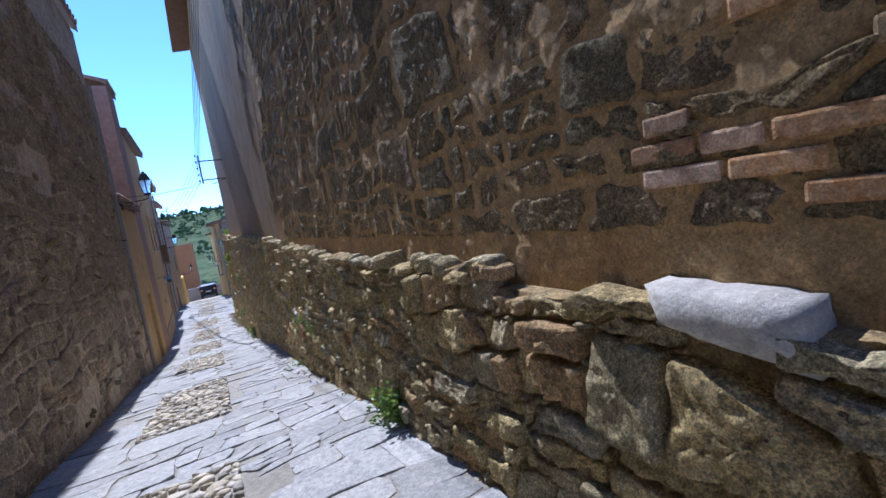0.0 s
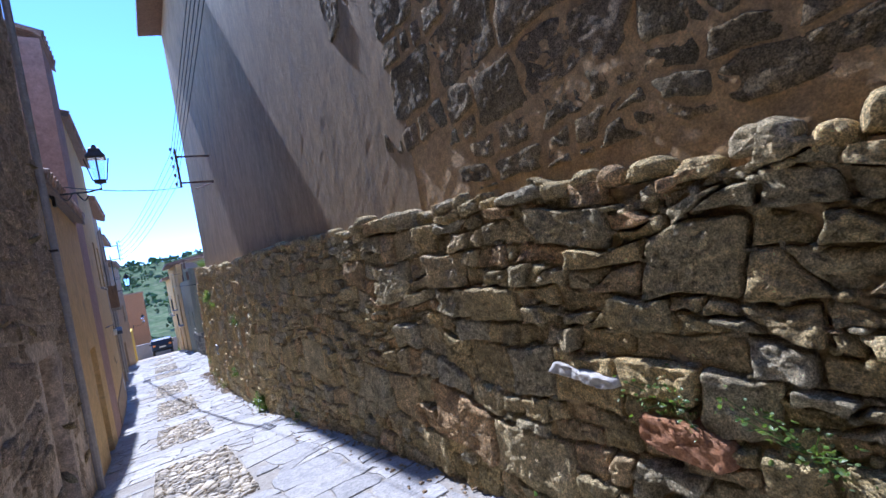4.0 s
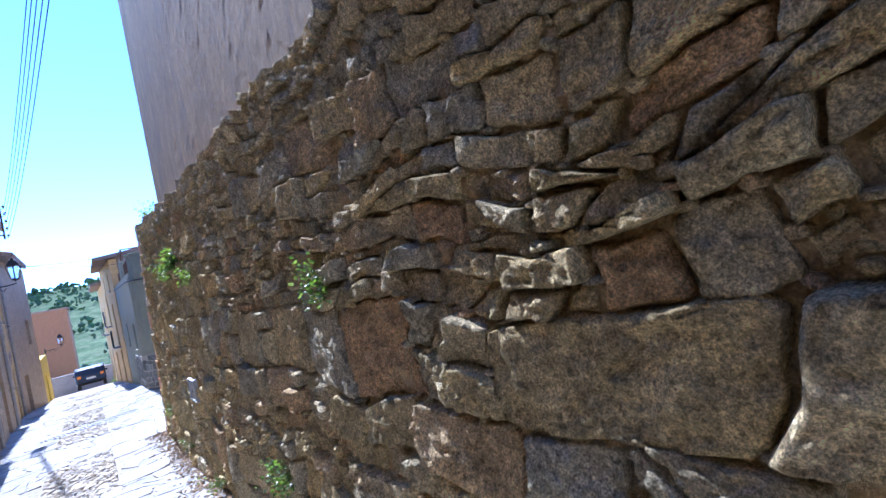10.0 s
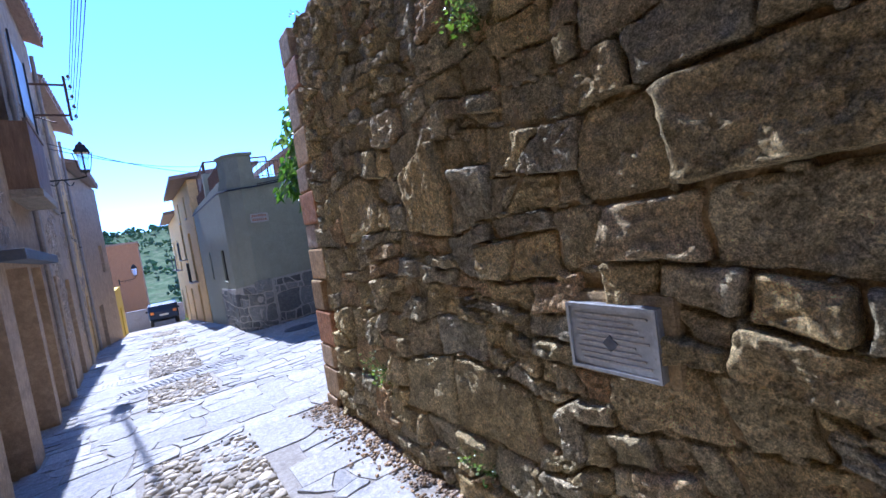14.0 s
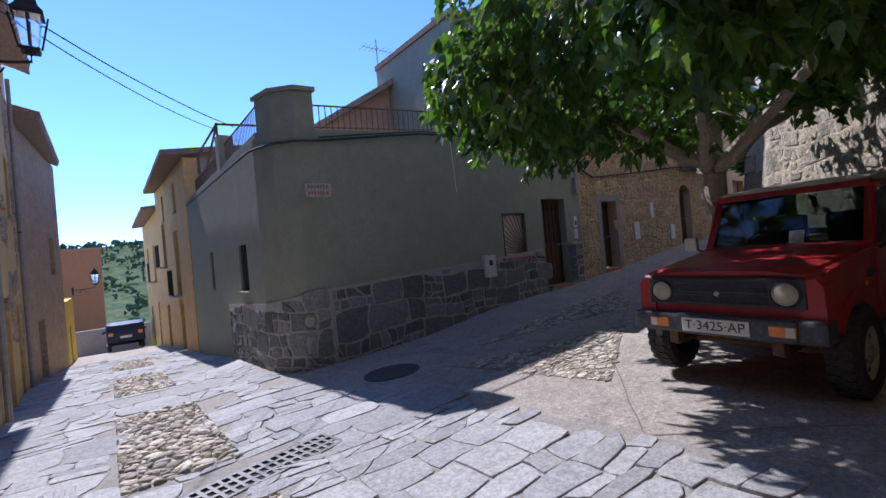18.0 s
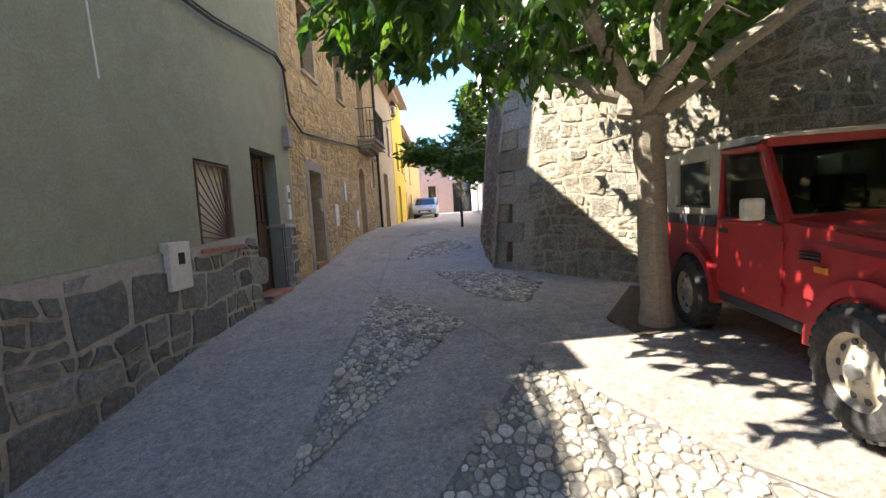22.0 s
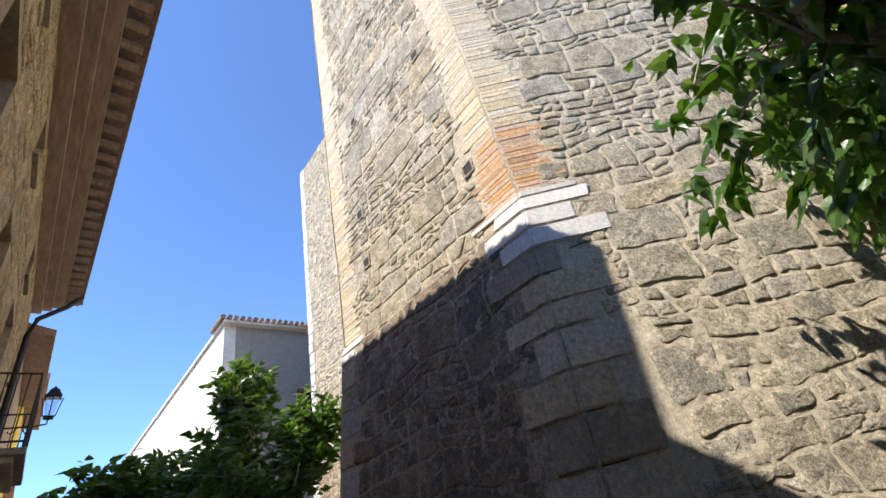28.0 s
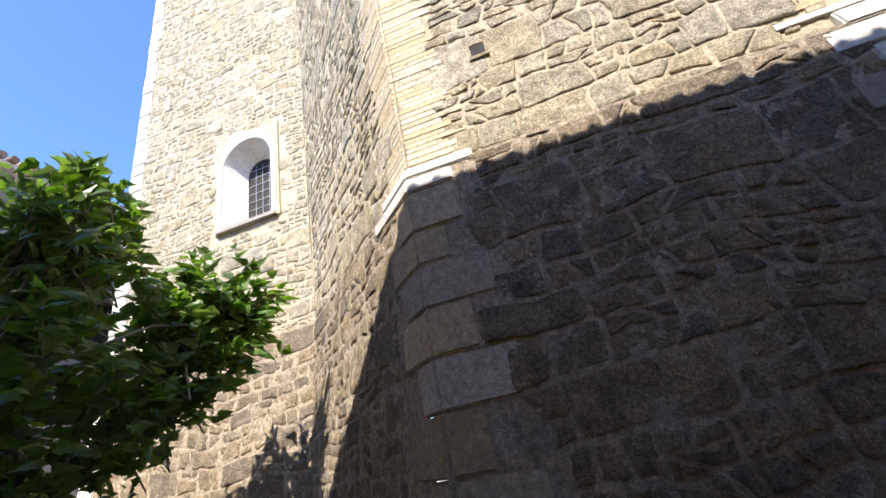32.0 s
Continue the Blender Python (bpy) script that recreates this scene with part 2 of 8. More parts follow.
WHITE_RENDER = material("white render", ((0.74, 0.70, 0.63), (0.66, 0.62, 0.56), (0.79, 0.76, 0.70)), 2, 0.9, 0.25, 90, stain=(0.58, 0.53, 0.46), stain_at=0.64)
GREY_RENDER = material("grey cement render", ((0.36, 0.32, 0.29), (0.31, 0.28, 0.25), (0.41, 0.37, 0.33)), 2.5, 0.92, 0.4, 90)
PINK_RENDER = material("pink render", ((0.56, 0.35, 0.25), (0.48, 0.30, 0.21), (0.62, 0.41, 0.30)), 2, 0.9, 0.3, 90)
CHURCH_STONE = rock_material("pale church stone", ((0.36, 0.305, 0.21), (0.45, 0.385, 0.27), (0.32, 0.29, 0.22), (0.42, 0.345, 0.225), (0.36, 0.325, 0.26), (0.49, 0.43, 0.32)),
                             (0.62, 0.57, 0.45), (0.30, 0.26, 0.19), relief=0.8)
CHURCH_MORTAR = material("sandy church mortar", ((0.56, 0.48, 0.345), (0.47, 0.40, 0.285), (0.62, 0.54, 0.40)), 5, 0.95, 1.0, 70, bump_scale=22, mottle=0.35,
                         stain=(0.347, 0.294, 0.210), stain_at=0.6)
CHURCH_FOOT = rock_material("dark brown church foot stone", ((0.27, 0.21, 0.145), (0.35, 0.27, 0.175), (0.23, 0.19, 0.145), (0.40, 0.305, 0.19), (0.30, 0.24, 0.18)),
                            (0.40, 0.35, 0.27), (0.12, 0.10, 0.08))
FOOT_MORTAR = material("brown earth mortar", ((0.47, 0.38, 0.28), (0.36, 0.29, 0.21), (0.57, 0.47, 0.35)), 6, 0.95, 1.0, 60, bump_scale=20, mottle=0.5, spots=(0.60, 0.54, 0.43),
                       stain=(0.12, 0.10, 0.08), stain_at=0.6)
QUOIN = material("brown sandstone quoin", ((0.47, 0.33, 0.19), (0.37, 0.26, 0.15), (0.54, 0.40, 0.24)), 6, 0.92, 0.8, 60, 0.3, bump_scale=18, stain=(0.20, 0.14, 0.10), stain_at=0.6)
RED_QUOIN = material("reddish sandstone quoin", ((0.40, 0.22, 0.13), (0.33, 0.18, 0.11), (0.46, 0.28, 0.18)), 6, 0.92, 0.8, 60, 0.3, bump_scale=18)
LITTER = material("brown leaf litter", ((0.32, 0.235, 0.145), (0.24, 0.17, 0.105), (0.40, 0.31, 0.205)), 30, 0.95, 0.3, 90, 0.5)
PATCH_BED = material("dark cobble bedding", ((0.27, 0.245, 0.205), (0.21, 0.19, 0.165), (0.33, 0.30, 0.255)), 8, 0.95, 0.9, 80, bump_scale=30)
GRATE = material("dark cast iron grate", ((0.131, 0.128, 0.123), (0.087, 0.087, 0.084), (0.189, 0.174, 0.160)), 12, 0.55, 0.2, 90, metal=0.5)
CHURCH_BLOCK = material("dressed sandstone block", ((0.44, 0.355, 0.245), (0.37, 0.30, 0.215), (0.50, 0.42, 0.305)), 5, 0.9, 0.8, 70, 0.28, bump_scale=20,
                        stain=(0.255, 0.212, 0.162), stain_at=0.62)
WHITE_BLOCK = material("white dressed ledge stone", ((0.62, 0.58, 0.52), (0.54, 0.50, 0.45), (0.68, 0.65, 0.60)), 8, 0.85, 0.5, 70, bump_scale=25)
PALE_BRICK = material("pale buff brick", ((0.60, 0.50, 0.35), (0.53, 0.43, 0.29), (0.66, 0.57, 0.42)), 9, 0.9, 0.5, 90, 0.15)
SLATE_FLAG = material("grey flagstone", ((0.35, 0.34, 0.315), (0.28, 0.278, 0.265), (0.40, 0.38, 0.345)), 4, 0.8, 0.45, 80, 0.2, bump_scale=22,
                      stain=(0.36, 0.32, 0.26), stain_at=0.62)
PEBBLE = material("river pebble", ((0.45, 0.395, 0.295), (0.36, 0.32, 0.245), (0.53, 0.47, 0.36)), 9, 0.8, 0.4, 90, 0.5, mottle=0.3)
PAVING_MORTAR = material("sandy paving mortar", ((0.40, 0.37, 0.31), (0.33, 0.305, 0.26), (0.46, 0.42, 0.355)), 5, 0.95, 0.9, 80, bump_scale=30,
                         stain=(0.24, 0.21, 0.17), stain_at=0.6)
CONCRETE = material("rough street concrete", ((0.44, 0.39, 0.315), (0.355, 0.315, 0.26), (0.50, 0.445, 0.365)), 1.6, 0.93, 0.8, 75, bump_scale=40, mottle=0.42,
                    stain=(0.268, 0.244, 0.213), stain_at=0.6, spots=(0.512, 0.488, 0.439))
PLINTH_STONE = material("dark plinth slab", ((0.195, 0.202, 0.189), (0.143, 0.150, 0.143), (0.260, 0.247, 0.215)), 5, 0.85, 0.5, 70, 0.4, bump_scale=20,
                        stain=(0.286, 0.221, 0.143), stain_at=0.66)
PLINTH_MORTAR = material("pale plinth mortar", ((0.44, 0.41, 0.35), (0.38, 0.35, 0.29), (0.48, 0.45, 0.39)), 5, 0.95, 0.6, 80, bump_scale=30)
TILE = material("clay roof tile", ((0.36, 0.24, 0.17), (0.27, 0.185, 0.135), (0.44, 0.33, 0.25)), 6, 0.9, 0.4, 80, 0.3)
TERRACOTTA = material("terracotta tile", ((0.38, 0.15, 0.09), (0.32, 0.12, 0.07), (0.44, 0.20, 0.12)), 8, 0.8, 0.3, 90, 0.12)
SLATE_TILE = material("dark slate cladding", ((0.09, 0.10, 0.115), (0.07, 0.08, 0.09), (0.12, 0.13, 0.145)), 4, 0.6, 0.3, 80, 0.15)
IRON = plain("black wrought iron", (0.035, 0.033, 0.03), 0.55, 0.4)
RUST = material("brown painted iron", ((0.14, 0.08, 0.055), (0.10, 0.06, 0.04), (0.19, 0.11, 0.07)), 9, 0.7, 0.3, 90, metal=0.2)
GALV = material("galvanised steel", ((0.42, 0.43, 0.43), (0.34, 0.35, 0.35), (0.50, 0.51, 0.51)), 12, 0.45, 0.15, 90, metal=0.8)
CABLE = plain("black cable", (0.03, 0.03, 0.03), 0.6)
WOOD_DARK = material("dark brown door wood", ((0.085, 0.045, 0.025), (0.06, 0.032, 0.02), (0.12, 0.065, 0.035)), 3, 0.6, 0.35, 60, stretch=(1, 1, 0.12))
WOOD_OLD = material("weathered brown wood", ((0.20, 0.13, 0.08), (0.14, 0.09, 0.06), (0.26, 0.17, 0.11)), 4, 0.8, 0.5, 60, stretch=(1, 1, 0.15))
# paler copy of the old wood: bounced light is put into the colour
EAVE_WOOD = material("brown eave boards lightened for bounce", ((0.44, 0.32, 0.23), (0.36, 0.255, 0.185), (0.50, 0.38, 0.29)), 4, 0.85, 0.4, 60, stretch=(0.15, 1, 1))
CREAM = plain("cream plastic", (0.66, 0.63, 0.56), 0.5)
WHITE_PLASTIC = plain("white plastic", (0.75, 0.75, 0.73), 0.45)
BLIND = plain("beige roller blind", (0.66, 0.60, 0.48), 0.7)
# near-black colour that stands for shade in rooms, holes and channels
SHADE_BLACK = plain("near-black painted shade", (0.05, 0.045, 0.04), 0.9)
GLASS = glass("window glass")
CAR_GLASS = glass("tinted car glass", (0.36, 0.41, 0.39))
LAMP_GLASS = glass("lantern glass", (0.95, 0.95, 0.92), 0.15)
SOIL = material("dark leaf-strewn soil", ((0.15, 0.12, 0.085), (0.10, 0.08, 0.06), (0.21, 0.165, 0.12)), 8, 0.97, 1.0, 80, bump_scale=35)

# ---- building blocks ----
rng = random.Random(11)


def mesh_of(name, verts, faces, mat, smooth=False):
    me = bpy.data.meshes.new(name)
    me.from_pydata([tuple(v) for v in verts], [], faces)
    me.materials.append(mat)
    if smooth:
        me.shade_smooth()
    me.update()
    return me


def part(name, bm, mat, parent, label=""):
    """Links a bmesh, or a (verts, faces) pair, as one mesh object under a thing or a part."""
    if isinstance(bm, tuple):
        me = mesh_of(name, bm[0], bm[1], mat)
    else:
        me = bpy.data.meshes.new(name)
        bmesh.ops.recalc_face_normals(bm, faces=bm.faces)
        bm.to_mesh(me)
        bm.free()
        me.materials.append(mat)
    ob = new(name, me)
    if parent is not None:
        ob.parent = parent
    if label:
        tagged(ob, label)
    return ob


def thing(name, label, category, m=None, group="", kind=""):
    ob = new(name)
    ob.matrix_world = m or Matrix()
    return tagged(ob, label, category, group, kind)


def box(x0, y0, z0, x1, y1, z1, bevel=0.0, bm=None, m=None):
    own = bm is None
    bm = bm or bmesh.new()
    mat = Matrix.LocRotScale(((x0 + x1) / 2, (y0 + y1) / 2, (z0 + z1) / 2), None, (abs(x1 - x0), abs(y1 - y0), abs(z1 - z0)))
    r = bmesh.ops.create_cube(bm, size=1, matrix=(m or Matrix()) @ mat)
    if bevel:
        bmesh.ops.bevel(bm, geom=list({e for v in r["verts"] for e in v.link_edges}), offset=bevel, segments=2, affect="EDGES", profile=0.6)
    return bm


def rod(bm, a, b, r0, r1=None, n=8):
    """A tapered rod from a to b in bm."""
    a, b = Vector(a), Vector(b)
    d = b - a
    q = d.to_track_quat("Z", "Y").to_matrix().to_4x4()
    bmesh.ops.create_cone(bm, cap_ends=True, segments=n, radius1=r0, radius2=r0 if r1 is None else r1, depth=d.length,
                          matrix=Matrix.Translation((a + b) / 2) @ q)
    return bm


def tube(points, r, n=6, bm=None, taper=None):
    """A round tube along points; taper: radius at each point."""
    bm = bm or bmesh.new()
    rings = []
    pts = [Vector(p) for p in points]
    for i, p in enumerate(pts):
        d = (pts[min(i + 1, len(pts) - 1)] - pts[max(i - 1, 0)]).normalized()
        side = d.cross(Vector((0, 0, 1)) if abs(d.z) < 0.95 else Vector((1, 0, 0))).normalized()
        up = side.cross(d)
        rr = taper[i] if taper else r
        rings.append([bm.verts.new(p + (side * math.cos(2 * math.pi * k / n) + up * math.sin(2 * math.pi * k / n)) * rr) for k in range(n)])
    for a, b in zip(rings, rings[1:]):
        for k in range(n):
            bm.faces.new((a[k], a[(k + 1) % n], b[(k + 1) % n], b[k]))
    bm.faces.new(rings[0][::-1])
    bm.faces.new(rings[-1])
    return bm


def lathe(profile, n=20, m=None, caps=True):
    """A turned shape about z from (radius, z) pairs."""
    bm = bmesh.new()
    rings = [[bm.verts.new((m or Matrix()) @ Vector((r * math.cos(2 * math.pi * k / n), r * math.sin(2 * math.pi * k / n), z))) for k in range(n)]
             for r, z in profile]
    for a, b in zip(rings, rings[1:]):
        for k in range(n):
            bm.faces.new((a[k], a[(k + 1) % n], b[(k + 1) % n], b[k]))
    if caps:
        bm.faces.new(rings[0][::-1])
        bm.faces.new(rings[-1])
    return bm


def prism(poly, lo, hi, axis="z", bevel=0.0):
    """A flat polygon, given as (a, b) pairs, drawn out from lo to hi along an axis."""
    bm = bmesh.new()
    put = {"z": lambda a, b, h: (a, b, h), "y": lambda a, b, h: (a, h, b), "x": lambda a, b, h: (h, a, b)}[axis]
    lower = [bm.verts.new(put(a, b, lo)) for a, b in poly]
    upper = [bm.verts.new(put(a, b, hi)) for a, b in poly]
    n = len(poly)
    bm.faces.new(lower[::-1])
    bm.faces.new(upper)
    for k in range(n):
        bm.faces.new((lower[k], lower[(k + 1) % n], upper[(k + 1) % n], upper[k]))
    if bevel:
        bmesh.ops.bevel(bm, geom=bm.edges[:], offset=bevel, segments=1, affect="EDGES")
    return bm


def lerp(table, t):
    if t <= table[0][0]:
        return table[0][1]
    for (a, b), (c, d) in zip(table, table[1:]):
        if t <= c:
            return b + (d - b) * (t - a) / (c - a)
    return table[-1][1]


def smooth(t):
    t = min(max(t, 0), 1)
    return t * t * (3 - 2 * t)


def nz(x, y, z, s=1.0):
    return noise.noise(Vector((x * s, y * s, z * s)))


# ---- stone fields ----
def cells_of(u0, u1, v0, v1, su, sv, spread=0.6, seed=1, inside=None, fill=1.0):
    """Irregular stones that fill a rectangle: large and small seeds thrown apart, each grown to its neighbours. su, sv: mean width and height."""
    r = np.random.RandomState(seed)
    k = su / sv
    U0, U1, V0, V1 = u0 - su, u1 + su, (v0 - sv) * k, (v1 + sv) * k
    pts, grid, cell = [], {}, su * (1 + spread) * 1.25
    area = (U1 - U0) * (V1 - V0)
    for size, share in ((1 + spread, 0.35), (1.0, 1.0), (1 - spread * 0.55, 1.6), (1 - spread * 0.8, 0.8 * fill)):
        rad = su * size * 0.5
        tries = int(share * area / (su * su * size * size) * 2.2) + 4
        for p, a in zip(np.stack([r.uniform(U0, U1, tries), r.uniform(V0, V1, tries)], 1).tolist(), (rad * r.uniform(0.8, 1.2, tries)).tolist()):
            gi, gj = int(p[0] // cell), int(p[1] // cell)
            if all((q[0] - p[0]) ** 2 + (q[1] - p[1]) ** 2 > (q[2] + a) ** 2 * 0.82
                   for i in (gi - 1, gi, gi + 1) for j in (gj - 1, gj, gj + 1) for q in grid.get((i, j), ())):
                pts.append((p[0], p[1], a))
                grid.setdefault((gi, gj), []).append((p[0], p[1], a))
    P, R = np.array([q[:2] for q in pts]), np.array([q[2] for q in pts])
    W = R * R
    out = []
    for i, p in enumerate(P):
        sel = np.where((np.abs(P[:, 0] - p[0]) < su * 3.2) & (np.abs(P[:, 1] - p[1]) < su * 3.2))[0]
        near = sel[np.argsort(((P[sel] - p) ** 2).sum(1) - W[sel])]
        poly = [(u0, v0 * k), (u1, v0 * k), (u1, v1 * k), (u0, v1 * k)]
        for j in near[:26]:
            if j == i:
                continue
            q = P[j]
            nx, ny = q[0] - p[0], q[1] - p[1]
            c = (q[0] ** 2 + q[1] ** 2 - p[0] ** 2 - p[1] ** 2 + W[i] - W[j]) / 2
            new_poly = []
            for a, b in zip(poly, poly[1:] + poly[:1]):
                da, db = a[0] * nx + a[1] * ny - c, b[0] * nx + b[1] * ny - c
                if da <= 0:
                    new_poly.append(a)
                if (da < 0 < db) or (db < 0 < da):
                    t = da / (da - db)
                    new_poly.append((a[0] + (b[0] - a[0]) * t, a[1] + (b[1] - a[1]) * t))
            poly = new_poly
            if len(poly) < 3:
                break
        if len(poly) >= 3:
            poly = [(a, b / k) for a, b in poly]
            cu, cv = sum(a for a, b in poly) / len(poly), sum(b for a, b in poly) / len(poly)
            size = abs(sum(a[0] * b[1] - b[0] * a[1] for a, b in zip(poly, poly[1:] + poly[:1]))) / 2
            if size > su * sv * 0.03 and (inside is None or inside(cu, cv)):
                out.append((poly, cu, cv, size))
    return out


def courses(u0, u1, v0, v1, su, sv, seed=1, inside=None, wild=0.35, big=0.22, slant=0.25):
    """Coursed rubble: wavy lifts filled with large stones, stacked pairs and thin packs. su, sv: mean width and height."""
    r = random.Random(seed)
    quads = []
    v = v0 - sv * 2
    while v < v1 + sv * 2:
        H = sv * r.choice((0.8, 1.3, 1.7, 2.1, 2.6)) * r.uniform(0.85, 1.2)
        u = u0 - su * r.uniform(1, 3)
        while u < u1 + su * 2:
            pick = r.random()
            if H < sv * 1.15:
                w, rows = su * r.uniform(0.6, 1.7), 1
            elif pick < big:
                w, rows = H * r.uniform(0.8, 2.0), 1
            elif pick < 0.9:
                w, rows = su * r.uniform(1.2, 2.6), 2
            else:
                w, rows = su * r.uniform(0.9, 2.0), 3
            cutsv = [0.0] + sorted(min(max(k / rows + r.uniform(-.16, .16) / rows * 1.6, 0.12), 0.88) for k in range(1, rows)) + [1.0]
            for lo, hi in zip(cutsv, cutsv[1:]):
                us, x = [u], u
                while True:
                    x += su * r.uniform(0.45, 1.75) * (1.0 if rows < 3 else 0.8) if rows > 1 else w * 2
                    if x > u + w - su * 0.35:
                        break
                    us.append(x)
                us.append(u + w)
                sl = [0.0] + [r.uniform(-slant, slant) * sv for _ in us[1:-1]] + [0.0]
                for i in range(len(us) - 1):
                    quads.append((us[i], us[i + 1], v + lo * H, v + hi * H, sl[i], sl[i + 1]))
            u += w
        v += H
    a1, a2 = 1.0 / (su * 2.4), 1.0 / (su * 0.9)

    def warp(x, y):
        return (x + wild * su * (0.55 * nz(x * a1, y * a1 * 1.5, seed) + 0.15 * nz(x * a2, y * a2 * 1.5, seed + 3.3)),
                y + wild * sv * (1.3 * nz(x * a1 * 0.6, y * a1, seed + 7.7) + 0.35 * nz(x * a2, y * a2 * 1.4, seed + 5.1)))
    out = []
    for x0, x1, y0, y1, s0, s1 in quads:
        m = (y0 + y1) / 2
        xm = (x0 + x1) / 2
        ring = [(x0 - s0, y0), (xm - (s0 + s1) / 4, y0), (x1 - s1, y0), (x1, m), (x1 + s1, y1), (xm + (s0 + s1) / 4, y1), (x0 + s0, y1), (x0, m)]
        poly = [(min(max(a, u0), u1), min(max(b, v0), v1)) for a, b in (warp(*p) for p in ring)]
        cu, cv = sum(a for a, b in poly) / 8, sum(b for a, b in poly) / 8
        size = abs(sum(a[0] * b[1] - b[0] * a[1] for a, b in zip(poly, poly[1:] + poly[:1]))) / 2
        if size > su * sv * 0.06 and (inside is None or inside(cu, cv)):
            out.append((poly, cu, cv, size))
    return out


def outline(poly, cu, cv, gap, n, r, ragged, cut=0.1):
    """The cell drawn in by the joint, its corners cut a little, in n points."""
    step = []
    for a, b in zip(poly, poly[1:] + poly[:1]):
        step += [(a[0] * (1 - cut) + b[0] * cut, a[1] * (1 - cut) + b[1] * cut), (a[0] * cut + b[0] * (1 - cut), a[1] * cut + b[1] * (1 - cut))]
    ring = step + step[:1]
    lens = [math.dist(a, b) for a, b in zip(ring, ring[1:])]
    total, out, at, k = sum(lens), [], 0.0, 0
    for i in range(n):
        want = total * i / n
        while at + lens[k] < want and k < len(lens) - 1:
            at += lens[k]
            k += 1
        t = (want - at) / max(lens[k], 1e-6)
        u, v = ring[k][0] + (ring[k + 1][0] - ring[k][0]) * t, ring[k][1] + (ring[k + 1][1] - ring[k][1]) * t
        d = math.hypot(u - cu, v - cv)
        f = max(1 - gap / max(d, 1e-4), 0.3) + r.uniform(-ragged, ragged)
        out.append((cu + (u - cu) * f, cv + (v - cv) * f))
    return out


PLAIN = ((1.0, -0.6), (0.985, 0.8), (0.945, 1.0))


def stone(poly, cu, cv, surf, rise, gap, n, r, ragged=0.05, rings=PLAIN, rough=0.25, cut=0.1, fine=9.0):
    """One stone on a surface: surf(u, v, h) gives its points; rise: how proud it stands."""
    o = outline(poly, cu, cv, gap, n, r, ragged, cut)
    verts, faces = [], []
    reach = max(max(abs(u - cu) for u, v in o), max(abs(v - cv) for u, v in o), 0.02)
    tu, tv = r.uniform(-.5, .5) * rise / reach, r.uniform(-.5, .5) * rise / reach

    def lump(u, v):
        return rise * rough * (nz(u * fine, v * fine * 1.4, cu * 7) + 0.7 * nz(u * fine * 2.6, v * fine * 3.2, cv * 5))

    for f, h in rings:
        for u, v in o:
            uu, vv = cu + (u - cu) * f, cv + (v - cv) * f
            hh = rise * h
            if h > 0.3:
                hh += tu * (uu - cu) + tv * (vv - cv) + lump(uu, vv)
            verts.append(surf(uu, vv, hh))
    verts.append(surf(cu, cv, rise + lump(cu, cv)))
    m = len(rings)
    for k in range(m - 1):
        for i in range(n):
            j = (i + 1) % n
            faces.append((k * n + i, k * n + j, (k + 1) * n + j, (k + 1) * n + i))
    for i in range(n):
        faces.append(((m - 1) * n + i, (m - 1) * n + (i + 1) % n, m * n))
    return verts, faces


def boulder(poly, cu, cv, surf, rise, gap, r, rock):
    """One rough stone, eroded along its rim: rock gives vertex spacing, rim width, lump and pit depth, corner cut and raggedness."""
    res, rim, lump, pit, cut, ragged = rock
    size = [math.hypot(a - cu, b - cv) for a, b in poly]
    reach = max(max(size), 0.03)
    n = int(min(max(reach * 5.0 / res, 9), 64))
    m = int(min(max(reach * 0.8 / res, 2), 14))
    o = outline(poly, cu, cv, gap, n, r, 0.0, cut * r.uniform(0.5, 1.4))
    off = r.uniform(0, 90)
    edge = []
    for i, (u, v) in enumerate(o):
        a = 2 * math.pi * i / n
        f = 1 + ragged * noise.fractal(Vector((math.cos(a) * 1.6, math.sin(a) * 1.6, off)), 0.8, 2.1, 4)
        edge.append((cu + (u - cu) * f, cv + (v - cv) * f))
    tu, tv = r.uniform(-.55, .55) * rise / reach, r.uniform(-.55, .55) * rise / reach
    rim = rim * r.uniform(0.5, 1.6)
    power = r.uniform(1.6, 3.0)
    verts, faces = [surf(u, v, -0.06) for u, v in edge], []
    for k in range(m):
        f = 1 - (k / m) ** 1.35
        for u, v in edge:
            uu, vv = cu + (u - cu) * f, cv + (v - cv) * f
            d = (1 - f) * math.hypot(u - cu, v - cv)
            p = min(d / rim, 1.0)
            h = rise * (1 - (1 - p) ** power) + tu * (uu - cu) + tv * (vv - cv)
            q = Vector((uu, vv, off))
            h += (lump * noise.noise(q * 6.5) + pit * noise.fractal(q * 24, 0.7, 2.2, 3)) * (0.35 + 0.65 * p)
            verts.append(surf(uu, vv, h))
    verts.append(surf(cu, cv, rise + lump * noise.noise(Vector((cu, cv, off)) * 6.5)))
    for k in range(m):
        for i in range(n):
            j = (i + 1) % n
            faces.append((k * n + i, k * n + j, (k + 1) * n + j, (k + 1) * n + i))
    last = len(verts) - 1
    for i in range(n):
        faces.append((m * n + i, m * n + (i + 1) % n, last))
    return verts, faces


